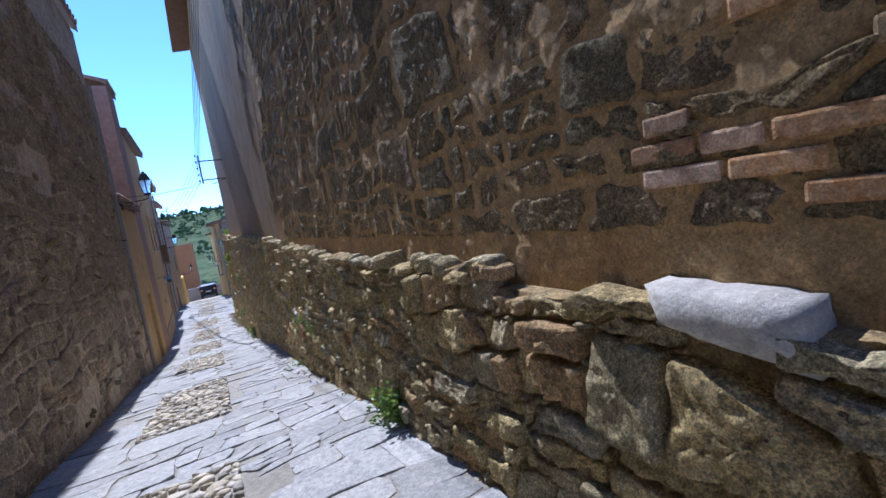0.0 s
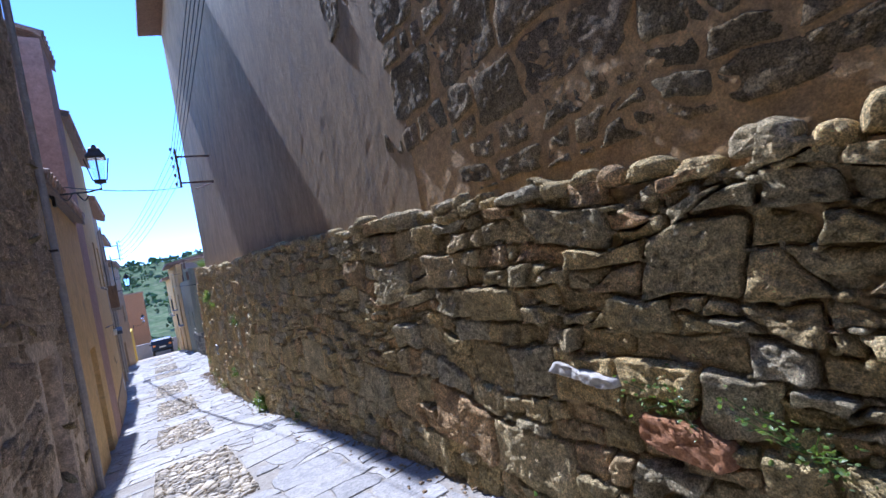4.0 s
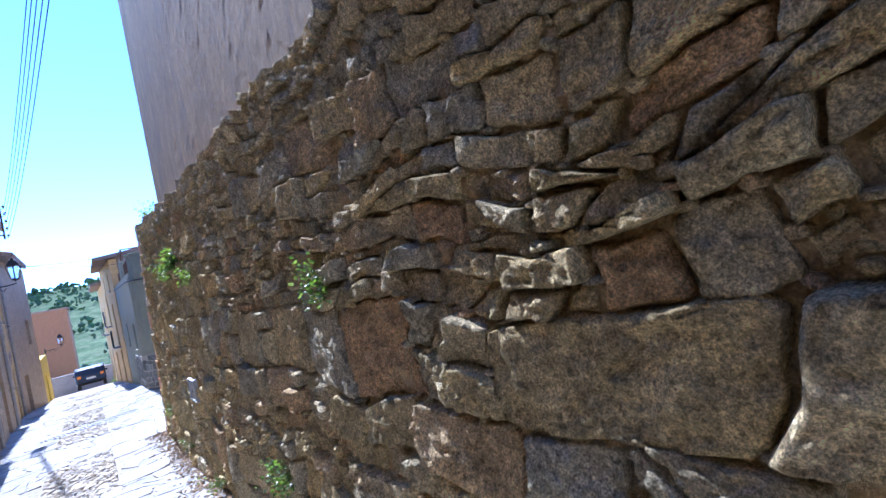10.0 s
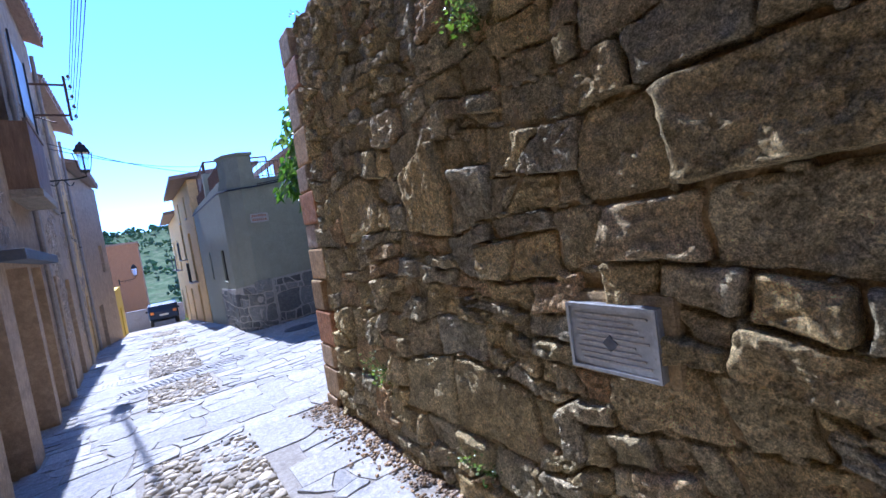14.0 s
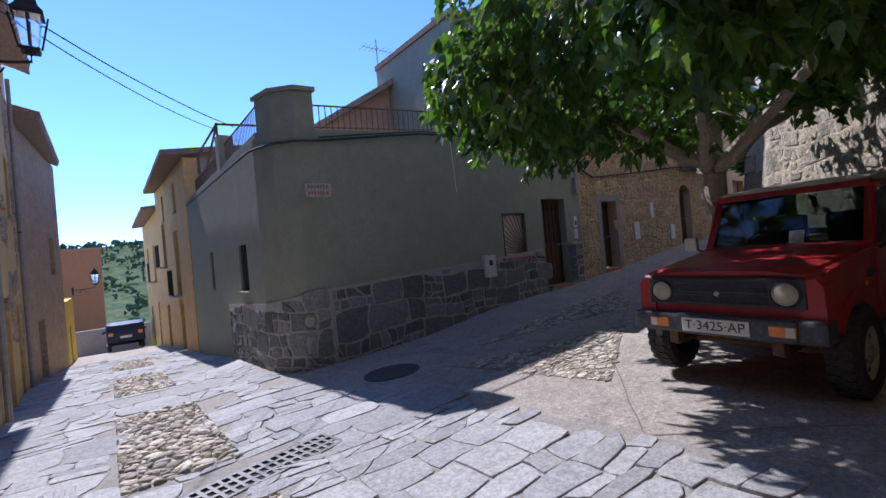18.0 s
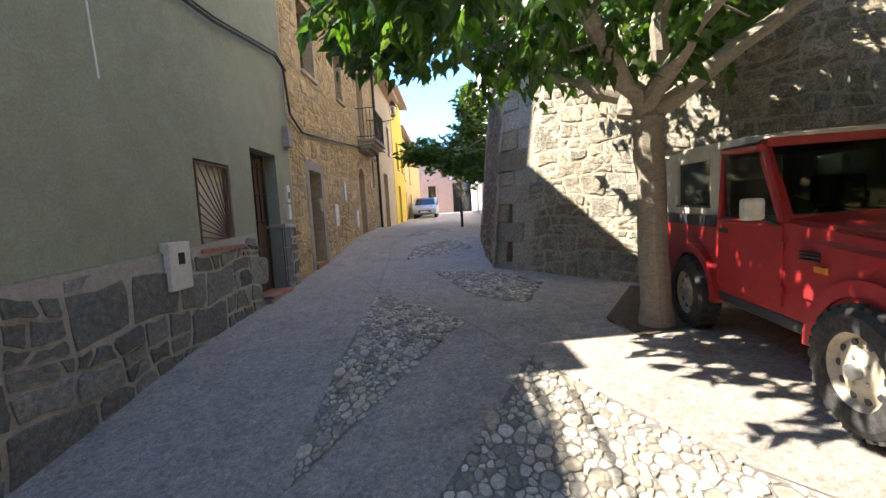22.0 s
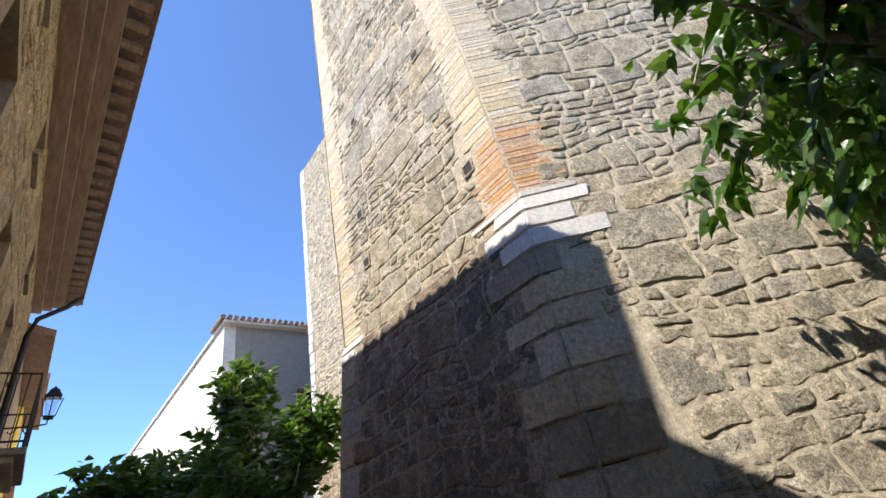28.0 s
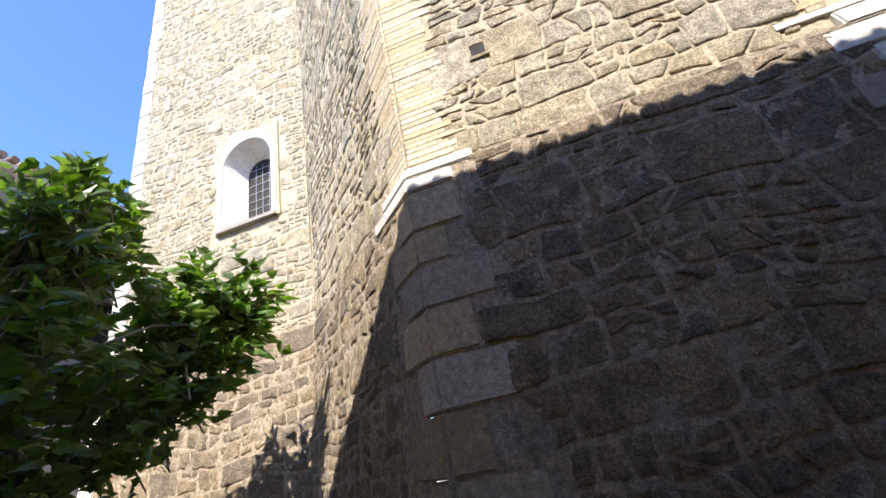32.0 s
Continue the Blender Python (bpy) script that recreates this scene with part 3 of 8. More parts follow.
def lay(parent, name, cells, surf, mat, rise, gap, seed, near=None, limit=300, ragged=0.05, rough=0.25, n=10,
        rings=PLAIN, flip=False, cut=0.1, even=False, fine=9.0, rock=None, near_res=None):
    """Lays stones on a surface: up to limit of those nearest by near(u, v) as parts, the rest as one mesh."""
    r = random.Random(seed)
    verts, faces = [], []
    picked = set()
    if near:
        ranked = sorted((near(c[1], c[2]), i) for i, c in enumerate(cells))
        picked = {i for d, i in ranked[:limit] if d < 1e6}
    for i, (poly, cu, cv, area) in enumerate(cells):
        one = i in picked
        h = r.uniform(*rise)
        if rock:
            g = rock if near_res is None else (near_res(cu, cv), *rock[1:])
            v, f = boulder(poly, cu, cv, surf, h, gap * r.uniform(0.4, 1.9), r, g)
        else:
            v, f = stone(poly, cu, cv, surf, h, gap * r.uniform(0.6, 1.4), n, r, ragged, rings, rough, cut, fine)
        if flip:
            f = [q[::-1] for q in f]
        if one:
            c = Vector(surf(cu, cv, 0))
            ob = new(name, mesh_of(name, [Vector(p) - c for p in v], f, mat, smooth=even))
            ob.location, ob.parent = c, parent
        else:
            k = len(verts)
            verts += v
            faces += [tuple(a + k for a in q) for q in f]
    if verts:
        ob = new(name + "_field", mesh_of(name + "_field", verts, faces, mat, smooth=even))
        ob.parent = parent
        tagged(ob, kind="stuff")


def sheet(u0, u1, v0, v1, du, surf, h=0.0, wave=0.0, flip=False):
    nu, nv = max(int((u1 - u0) / du), 1), max(int((v1 - v0) / du), 1)
    verts = []
    for j in range(nv + 1):
        for i in range(nu + 1):
            u, v = u0 + (u1 - u0) * i / nu, v0 + (v1 - v0) * j / nv
            verts.append(surf(u, v, h + wave * nz(u * 5, v * 5, 1.7)))
    faces = []
    for j in range(nv):
        for i in range(nu):
            a = j * (nu + 1) + i
            q = (a, a + 1, a + nu + 2, a + nu + 1)
            faces.append(q[::-1] if flip else q)
    return verts, faces


# ---- ground ----
ALLEY = [(-30, 4.0), (-12, 1.75), (0, 0.2), (3.6, -0.17), (7.3, -0.72), (10.1, -1.08), (12.8, -1.45), (14.8, -1.75), (18.5, -2.13), (22, -2.32), (25, -2.42),
         (27.4, -2.54), (29.3, -2.64), (33, -2.82), (41, -3.45), (50, -4.2), (56, -4.9), (62, -5.6), (90, -14), (200, -26), (4000, -30)]
STREET = [(1.2, -2.60), (2, -2.56), (4, -2.46), (5.8, -2.28), (8, -2.20), (9.7, -2.08), (11.5, -2.02), (13, -1.80), (15, -1.58), (18.5, -1.45), (30, -1.2), (60, -0.6), (4000, 0)]


def ground_z(x, y):
    a = lerp(ALLEY, y)
    s = lerp(STREET, x) - 0.05 * max(min(y, 33) - 29.5, -3) * (1 - smooth((x - 3) / 5))
    t = smooth((x - 0.5) / 1.5)
    if y > 34:
        t *= 1 - smooth((y - 34) / 6)
    if y < 23:
        t *= 1 - smooth((23 - y) / 4)
    return a * (1 - t) + s * t


def lines(stops):
    out = []
    for (a, b, d) in stops:
        v = a
        while v < b - 1e-6:
            out.append(v)
            v += d
    return out + [stops[-1][1]]


gx = lines([(-3000, -200, 700), (-200, -20, 45), (-20, -3, 4), (-3, 26, 0.5), (26, 60, 4), (60, 300, 60), (300, 3300, 750)])
gy = lines([(-3000, -200, 700), (-200, -20, 45), (-20, -4, 4), (-4, 60, 0.5), (60, 120, 6), (120, 400, 70), (400, 3400, 750)])
ground = part("ground", ([(x, y, ground_z(x, y)) for y in gy for x in gx],
                         [(j * len(gx) + i, j * len(gx) + i + 1, (j + 1) * len(gx) + i + 1, (j + 1) * len(gx) + i) for j in range(len(gy) - 1) for i in range(len(gx) - 1)]),
              CONCRETE, None)
tagged(ground, "grey rough concrete ground of the sloping lane and street", "ground", kind="structure")

# ---- houses: walls with real openings ----


def facade(p0, p1, z0, z1, thick, holes=(), grid=0.0):
    """A wall from p0 to p1 in plan, its outer face to the right of that way; holes: (u0, u1, lo, hi) along it. Returns verts, faces."""
    p0, p1 = Vector(p0), Vector(p1)
    d = (p1 - p0).normalized()
    n = Vector((d.y, -d.x))
    length = (p1 - p0).length
    us = sorted({0.0, length, *[h[0] for h in holes], *[h[1] for h in holes]})
    zs = sorted({z0, z1, *[h[2] for h in holes], *[h[3] for h in holes]})
    us = [u for u in us if 0 <= u <= length]
    zs = [z for z in zs if z0 <= z <= z1]
    verts, faces, index = [], [], {}

    def at(i, j, side):
        if (i, j, side) not in index:
            q = p0 + d * us[i] - n * (thick if side else 0)
            index[i, j, side] = len(verts)
            verts.append((q.x, q.y, zs[j]))
        return index[i, j, side]

    def solid(i, j):
        if not (0 <= i < len(us) - 1 and 0 <= j < len(zs) - 1):
            return False
        u, z = (us[i] + us[i + 1]) / 2, (zs[j] + zs[j + 1]) / 2
        return not any(h[0] < u < h[1] and h[2] < z < h[3] for h in holes)

    for i in range(len(us) - 1):
        for j in range(len(zs) - 1):
            if not solid(i, j):
                continue
            faces.append((at(i, j, 0), at(i + 1, j, 0), at(i + 1, j + 1, 0), at(i, j + 1, 0)))
            faces.append((at(i, j, 1), at(i, j + 1, 1), at(i + 1, j + 1, 1), at(i + 1, j, 1)))
            for di, dj, a, b in ((-1, 0, (i, j + 1), (i, j)), (1, 0, (i + 1, j), (i + 1, j + 1)), (0, -1, (i, j), (i + 1, j)), (0, 1, (i + 1, j + 1), (i, j + 1))):
                if not solid(i + di, j + dj):
                    faces.append((at(*a, 0), at(*a, 1), at(*b, 1), at(*b, 0)))
    return verts, faces


def on_wall(p0, p1, u, out=0.0):
    """The plan place u metres along a wall and out metres off its outer face."""
    p0, p1 = Vector(p0), Vector(p1)
    d = (p1 - p0).normalized()
    return p0 + d * u + Vector((d.y, -d.x)) * out


def wall_pose(p0, p1, u, z, out=0.0):
    """A pose on a wall: x along it, y into it, z up."""
    q = on_wall(p0, p1, u, out)
    d = (Vector(p1) - Vector(p0)).normalized()
    return Matrix.Translation((q.x, q.y, z)) @ Matrix.Rotation(math.atan2(d.y, d.x), 4, "Z")

# ---- the alley's stone wall and the tall house above it ----
WALL_X = [(-6, 1.1), (6.5, 1.08), (11, 1.13), (16.5, 1.0), (20, 0.97), (25, 0.92)]
WALL_TOP = [(-6, 1.15), (5.6, 1.12), (8.5, 1.28), (15, 1.42), (19, 1.48), (22, 1.58), (25, 1.74)]


def alley_wall(y, z, h):
    belly = 0.035 * nz(y, z, 4.2, 0.7) + 0.02 * nz(y, z, 9.1, 2.1)
    return (lerp(WALL_X, y) + 0.035 * (z + 0.6) + belly - h, y, z)


def alley_wall_inside(y, z):
    return lerp(ALLEY, y) - 0.12 < z < lerp(WALL_TOP, y) + 0.03 * nz(y, 0, 0, 3) - 0.03


wall_east = thing("wall_east", "dark rough rubble stone wall along the sloping lane", "wall", kind="structure")
v2, f2 = [], []
ys = [(-6 + 30.95 * i / 760) for i in range(761)]
for y in ys:
    lo, hi = lerp(ALLEY, y) - 0.3, lerp(WALL_TOP, y) - 0.06
    for k in range(81):
        z = lo + (hi - lo) * k / 80
        v2.append(alley_wall(y, z, 0.002 + 0.035 * nz(y, z, 1.3, 5) + 0.024 * noise.fractal(Vector((y, z, 4.3)) * 16, 0.7, 2.2, 3)))
    v2.append((lerp(WALL_X, y) + 0.5, y, hi + 0.02))
for i in range(len(ys) - 1):
    for k in range(81):
        a, b = i * 82 + k, (i + 1) * 82 + k
        f2.append((a, a + 1, b + 1, b))
part("mortar", (v2, f2), RUBBLE_MORTAR, wall_east)
low_cells = courses(-4, 24.55, -2.6, 1.85, 0.22, 0.155, 5, alley_wall_inside, 0.8, 0.42, 0.5)
HOLE = (0.40, 0.88, 0.98, 1.22)          # the long white block near the start

# the tall house: flush stones in ochre mortar over the wall
tall_house = thing("stone_house", "tall old stone house with ochre mortar over grey rubble", "house")
A0, A1 = (1.24, 23.75), (1.24, -6.0)
part("wall", facade(A0, A1, 0.6, 10.4, 0.5), HOUSE_RENDER, tall_house)
part("wall", facade((12.0, 23.74), (1.75, 23.74), -3.0, 10.4, 0.5), HOUSE_RENDER, tall_house)
part("wall", facade((1.75, -5.99), (12, -5.99), -1.0, 10.4, 0.5), LIME_MORTAR, tall_house)
part("roof", prism([(1.2, 10.4), (12, 12.6), (12, 12.85), (1.2, 10.55)], -6.2, 24.0, "y"), TILE, tall_house, "clay tiled roof")
part("eave", prism([(0.5, 10.28), (1.24, 10.40), (1.24, 10.57), (0.5, 10.46)], 18.4, 23.95, "y"), WOOD_OLD, tall_house, "overhanging wooden eave")
def house_face(y, z, h):
    fade = 1 - smooth((y - 5.5) / 4)
    return (1.238 - h - (0.006 * nz(y, z, 2.1, 11) + 0.008 * nz(y, z, 5.1, 4.5)) * fade - 0.002 * nz(y, z, 5.1, 14), y, z)


part("mortar", sheet(-5.9, 8.5, 1.0, 6.4, 0.05, house_face, 0.010, 0.0, flip=True), LIME_MORTAR, tall_house, "rough ochre lime mortar")
part("render", sheet(8.3, 23.7, 1.0, 10.3, 0.1, house_face, 0.013, 0.0, flip=True), HOUSE_RENDER, tall_house, "smooth grey-brown render")


def upper_wall(y, z, h):
    return (1.24 - h, y, z)


# ---- the street corner: wall end with quoins, wall behind the parked car ----


def plaza_wall(x, z, h):
    return (x, 25.0 + 0.02 * nz(x, z, 2.2, 1.1) + h, z)


wall_south = thing("wall_south", "shaded rubble stone wall behind the parked car", "wall", kind="structure")
part("mortar", sheet(1.05, 1.7, -2.7, 1.72, 0.2, plaza_wall, -0.012, 0.02, flip=True), RUBBLE_MORTAR, wall_south)
part("mortar", sheet(1.7, 7.0, -2.7, 3.2, 0.25, plaza_wall, -0.012, 0.02, flip=True), RUBBLE_MORTAR, wall_south)
part("coping", box(1.7, 24.4, 3.18, 7.0, 25.02, 3.26), RUBBLE_MORTAR, wall_south)

# ---- green house on the corner ----
GH = [(1.25, 41.5), (1.28, 33.75), (1.42, 33.15), (1.72, 32.85), (2.1, 32.78), (9.36, 32.73)]   # outer face, walking so that it lies on the right
green_house = thing("green_house", "single-storey corner house in grey-green render with a roof terrace", "house")


def gh_side(a, b, holes=(), z0=-4.0, z1=1.32):
    return facade(a, b, z0, z1, 0.35, holes)


p_b, p_a = GH[1], GH[0]
part("wall", gh_side(GH[0], GH[1], [(41.5 - 38.50, 41.5 - 38.15, -1.40, -0.46), (41.5 - 35.42, 41.5 - 34.78, -1.42, -0.47)]), GREEN_RENDER, green_house)
for a, b in zip(GH[1:4], GH[2:5]):
    part("wall", gh_side(a, b), GREEN_RENDER, green_house)
FRONT0, FRONT1 = GH[4], GH[5]
part("wall", gh_side(FRONT0, FRONT1, [(6.36 - 2.1, 7.16 - 2.1, -1.25, -0.22), (7.80 - 2.1, 8.72 - 2.1, -2.12, 0.12)]), GREEN_RENDER, green_house)
part("terrace_floor", prism([(1.4, 41.4), (1.45, 33.6), (2.1, 32.9), (9.3, 32.9), (9.3, 41.4)], 1.1, 1.25), CONCRETE, green_house)

# ---- stone house in the street ----
S0, S1 = (9.36, 32.73), (19.0, 32.66)
street_house = thing("stone_house", "two-storey tan rubble stone house with a balcony and wooden eaves", "house")
SH_HOLES = [(10.38 - 9.36, 11.15 - 9.36, -1.90, 0.05), (15.2 - 9.36, 16.05 - 9.36, -1.62, 0.62),
            (10.45 - 9.36, 11.35 - 9.36, 2.08, 3.55), (13.1 - 9.36, 13.85 - 9.36, 2.2, 3.5), (15.75 - 9.36, 16.75 - 9.36, 1.58, 3.75),
            (10.6 - 9.36, 11.2 - 9.36, 4.35, 4.95), (13.1 - 9.36, 13.7 - 9.36, 4.35, 4.95), (16.0 - 9.36, 16.6 - 9.36, 4.35, 4.95), (17.6 - 9.36, 17.95 - 9.36, 0.2, 1.15)]
part("wall", facade(S0, S1, -2.8, 5.45, 0.45, SH_HOLES), FACADE_RENDER, street_house)
part("wall", facade((9.37, 36.2), (9.37, 33.185), 0.9, 5.45, 0.4), GREEN_RENDER, street_house)
part("wall", facade((18.99, 33.12), (18.99, 41), -2.8, 5.45, 0.4), FACADE_RENDER, street_house)

# ---- church: eight-sided end with battered foot, and its long wall ----
church = thing("church", "tall old church of pale rubble stone with brick corners", "church")
CORNER, CORNER2 = (9.55, 28.62), (13.38, 28.66)
NAVE0, NAVE1 = (16.1, 25.9), (20.5, 25.85)
LEDGE, TOWER_TOP, NAVE_TOP = 2.08, 14.6, 13.2


def batter(z):
    return 0.5 * max(LEDGE - z, 0) / 4.2 if z < LEDGE else -0.06


def church_face(p0, p1, lean=1.0):
    p0, p1 = Vector(p0), Vector(p1)
    d = (p1 - p0).normalized()
    n = Vector((d.y, -d.x))

    def surf(u, z, h):
        q = p0 + d * u + n * (h + lean * batter(z) + 0.02 * nz(u + p0.x, z, p0.y, 0.8))
        return (q.x, q.y, z)
    return surf, (p1 - p0).length


# outer faces lie on the right of the way from the nave's far end round to the lane
faces_of_church = {"diag_west": (CORNER, (6.15, 25.05), 0.55), "front": (CORNER2, CORNER, 1.0), "diag_east": (NAVE0, CORNER2, 0.6), "nave": (NAVE1, NAVE0, 0.3)}
for key, (a, b, lean) in faces_of_church.items():
    surf, length = church_face(a, b, lean)
    top = NAVE_TOP if key == "nave" else TOWER_TOP
    z0 = -2.6
    extra = [2.5, 3.72] if key == "nave" else []
    us = sorted([length * i / 56 for i in range(57)] + extra)
    zs = [z0 + (LEDGE - z0) * i / 60 for i in range(61)] + sorted([LEDGE + 0.01 + (top - LEDGE - 0.01) * i / 110 for i in range(111)] + [4.28, 6.3])
    nu = len(us)
    hole = {(i, j) for i in range(nu - 1) for j in range(len(zs) - 1) if key == "nave" and 2.5 < (us[i] + us[i + 1]) / 2 < 3.72 and 4.28 < (zs[j] + zs[j + 1]) / 2 < 6.3}
    vv = [surf(u, z, (0.004 if z < LEDGE else -0.002) + (0.012 * nz(u, z, 3.1, 7) + 0.012 * nz(u, z, 6.1, 15)) * smooth((min(u, length - u) - 0.2) / 0.4)) for z in zs for u in us]
    ff = [(j * nu + i, j * nu + i + 1, (j + 1) * nu + i + 1, (j + 1) * nu + i) for j in range(len(zs) - 1) for i in range(nu - 1) if (i, j) not in hole]
    low = 60 * (nu - 1)
    part("wall", (vv, ff[low:]), CHURCH_MORTAR, church)
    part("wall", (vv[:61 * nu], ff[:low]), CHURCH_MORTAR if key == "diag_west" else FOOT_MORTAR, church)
roof_poly = [(6.0, 24.9), (6.0, 20), (20.8, 20), (20.8, 25.95), (16.2, 26.1), (13.5, 28.9), (9.45, 28.85)]
part("roof", prism(roof_poly[:3] + roof_poly[4:], TOWER_TOP, TOWER_TOP + 0.25), TILE, church, "clay tiled roof edge")
part("wall", box(15.75, 25.5, -2.5, 16.13, 25.855, NAVE_TOP), CHURCH_MORTAR, church)
part("wall", facade((20.48, 20), (20.48, 25.8), -2.5, NAVE_TOP, 0.5), CHURCH_MORTAR, church)
part("wall", facade((6.15, 25.05), (6.15, 20), -2.5, TOWER_TOP, 0.5), CHURCH_MORTAR, church)

# ---- houses on the lane's other side ----
LEFT_X = [(-8, -1.6), (14.2, -1.66), (22, -1.77), (24.9, -1.85), (28.5, -2.04), (35, -2.28), (42, -2.7), (46.45, -2.85), (46.5, -2.2), (58, -2.3)]


def left_house(y0, y1, top, mat, label, holes=(), eave=0.35):
    """A house whose front faces the lane from the west side."""
    ob = thing("house", label, "house")
    a, b = (lerp(LEFT_X, y0), y0), (lerp(LEFT_X, y1), y1)
    base = min(lerp(ALLEY, y0), lerp(ALLEY, y1)) - 0.6
    part("wall", facade(a, b, base, top, 0.4, [(h[0] - y0, h[1] - y0, h[2], h[3]) for h in holes]), mat, ob)
    part("wall", facade((b[0] - 0.41, y1 - 0.004), (b[0] - 7, y1 - 0.004), base, top, 0.3), mat, ob)
    part("wall", facade((a[0] - 7, y0 + 0.004), (a[0] - 0.41, y0 + 0.004), base, top, 0.3), mat, ob)
    if eave:
        xe = max(a[0], b[0])
        part("roof", prism([(xe + eave, top + 0.02), (xe - 0.1, top + 0.12), (xe - 6.5, top + 2.0), (xe - 6.5, top + 2.15), (xe + eave, top + 0.15)], y0 - 0.02, y1 + 0.02, "y"), TILE, ob)
        for k in range(int((y1 - y0) / 0.24)):
            yy = y0 + 0.12 + k * 0.24
            bm = rod(bmesh.new(), (xe + eave + 0.03, yy, top + 0.15), (xe - 1.2, yy, top + 0.15 + 1.2 * 0.29), 0.085, 0.085, 8)
            part("roof_tile", bm, TILE, ob)
    return ob


L1 = left_house(-8, 13.2, 6.75, LEFT_RENDER, "tall house of rubble covered in crumbling grey-brown render", [(11.2, 12.1, -2.0, 0.55)], 0.04)
L1B = left_house(13.2, 17.65, 2.75, OCHRE_RENDER, "lower house with worn ochre render and a tiled edge", [(15.6, 16.6, -2.6, 0.2)], 0.1)
L2 = left_house(17.65, 19.45, 6.9, REDDISH_RENDER, "tall narrow house with reddish brown render", [], 0.04)
L3 = left_house(19.45, 24.95, 5.75, OCHRE_RENDER, "house with smooth ochre render", [(21.85, 22.25, -0.82, -0.63), (22.05, 22.8, 1.5, 2.9), (23.9, 24.7, 1.5, 2.9)], 0.12)
for ya, yb in ((19.47, 22.0), (22.0, 24.93)):
    part("dado", facade((lerp(LEFT_X, ya) + 0.016, ya), (lerp(LEFT_X, yb) + 0.016, yb), -3.0, -1.55, 0.03), BROWN_RENDER, L3, "worn darker plaster dado")
L4 = left_house(24.95, 29.9, 4.6, BROWN_RENDER, "narrow brown house with deep doorways under a canopy", [(25.15, 26.15, -2.75, -0.25), (26.75, 28.25, -2.8, -0.32), (28.55, 29.55, -2.9, -0.32), (28.2, 29.5, 0.75, 2.85)], 0.15)
L5 = left_house(29.9, 34.8, 5.25, BROWN_RENDER, "brown house with a street lamp on its wall", [(30.4, 31.2, -3.0, -0.5), (32.4, 33.4, -3.0, -0.6), (30.6, 31.3, 1.0, 2.3), (33.0, 33.8, 1.0, 2.3)], 0.15)
L6 = left_house(34.8, 40.5, 4.4, OCHRE_RENDER, "old ochre house with shuttered windows", [(36, 36.9, -3.4, -1.1), (38.4, 39.3, -3.6, -1.3), (36.2, 37, 0.6, 1.9), (38.3, 39.1, 0.6, 1.9)], 0.15)
L7 = left_house(40.5, 46.5, 3.3, BROWN_RENDER, "low brown house farther down the lane", [(42, 42.9, -4.1, -1.9), (44.5, 45.3, -0.6, 0.6)], 0.15)
L8 = left_house(46.5, 52.0, -1.6, YELLOW_RENDER, "low orange garden house down the lane", [(48.2, 49.2, -4.6, -2.6)], 0)

# houses beyond the green house on the lane
R3 = thing("house", "ochre house with iron balconies on the sloping lane", "house")
part("wall", facade((1.0, 49.0), (1.22, 41.5), -5.0, 2.75, 0.4, [(1.2, 2.0, -4.2, -2.2), (4.6, 5.4, -3.8, -1.9), (1.4, 2.3, -0.6, 1.2), (4.4, 5.3, -1.7, 0.6), (5.0, 5.5, 1.3, 2.3), (2.0, 2.5, 1.3, 2.3)]), OCHRE_RENDER, R3)
part("wall", facade((1.64, 41.504), (4.2, 41.504), -3, 2.75, 0.3), GREY_RENDER, R3)
part("roof", prism([(0.6, 2.75), (1.3, 2.82), (4.2, 3.25), (4.2, 3.4), (0.6, 2.9)], 41.3, 49.1, "y"), TILE, R3)
R4 = thing("house", "second ochre house lower down the lane", "house")
part("wall", facade((0.95, 57.5), (1.0, 49.0), -6.5, 2.0, 0.4, [(2, 2.9, -4.8, -2.6), (6, 6.8, -4.4, -2.2), (2, 2.9, -1.2, 0.6), (5.6, 6.5, -1.2, 0.6)]), OCHRE_RENDER, R4)
part("wall", facade((1.36, 49.004), (4, 49.004), 1.0, 2.0, 0.3), OCHRE_RENDER, R4)
part("roof", prism([(0.45, 2.0), (1.3, 2.1), (4, 2.6), (4, 2.75), (0.45, 2.15)], 48.9, 57.6, "y"), TILE, R4)
end_wall = tagged(part("wall_north", box(-2.6, 58.5, -7.0, 1.4, 58.8, -3.75, 0.02), GREY_RENDER, None), "low grey cement wall that closes the lane", "wall", kind="structure")
brick_house = thing("house", "reddish brick building beyond the end of the lane", "house")
part("wall", box(-9.0, 66, -9, -1.2, 74, 1.35), RED_QUOIN, brick_house)
part("roof", box(-9.1, 65.9, 1.35, -1.1, 74.1, 1.5), TILE, brick_house)

# ---- street: houses behind the stone house, white house, far end ----


def street_front(x0, x1, y, top, mat, label, holes=()):
    ob = thing("house", label, "house")
    part("wall", facade((x0, y), (x1, y), -2.4, top, 0.4, [(h[0] - x0, h[1] - x0, h[2], h[3]) for h in holes]), mat, ob)
    part("wall", facade((x1 - 0.004, y + 0.41), (x1 - 0.004, y + 8), -2.4, top, 0.3), mat, ob)
    part("wall", facade((x0 + 0.004, y + 8), (x0 + 0.004, y + 0.41), -2.4, top, 0.3), mat, ob)
    part("roof", prism([(y - 0.45, top), (y + 0.2, top + 0.08), (y + 7, top + 2), (y + 7, top + 2.15), (y - 0.45, top + 0.15)], x0 - 0.05, x1 + 0.05, "x"), TILE, ob)
    return ob


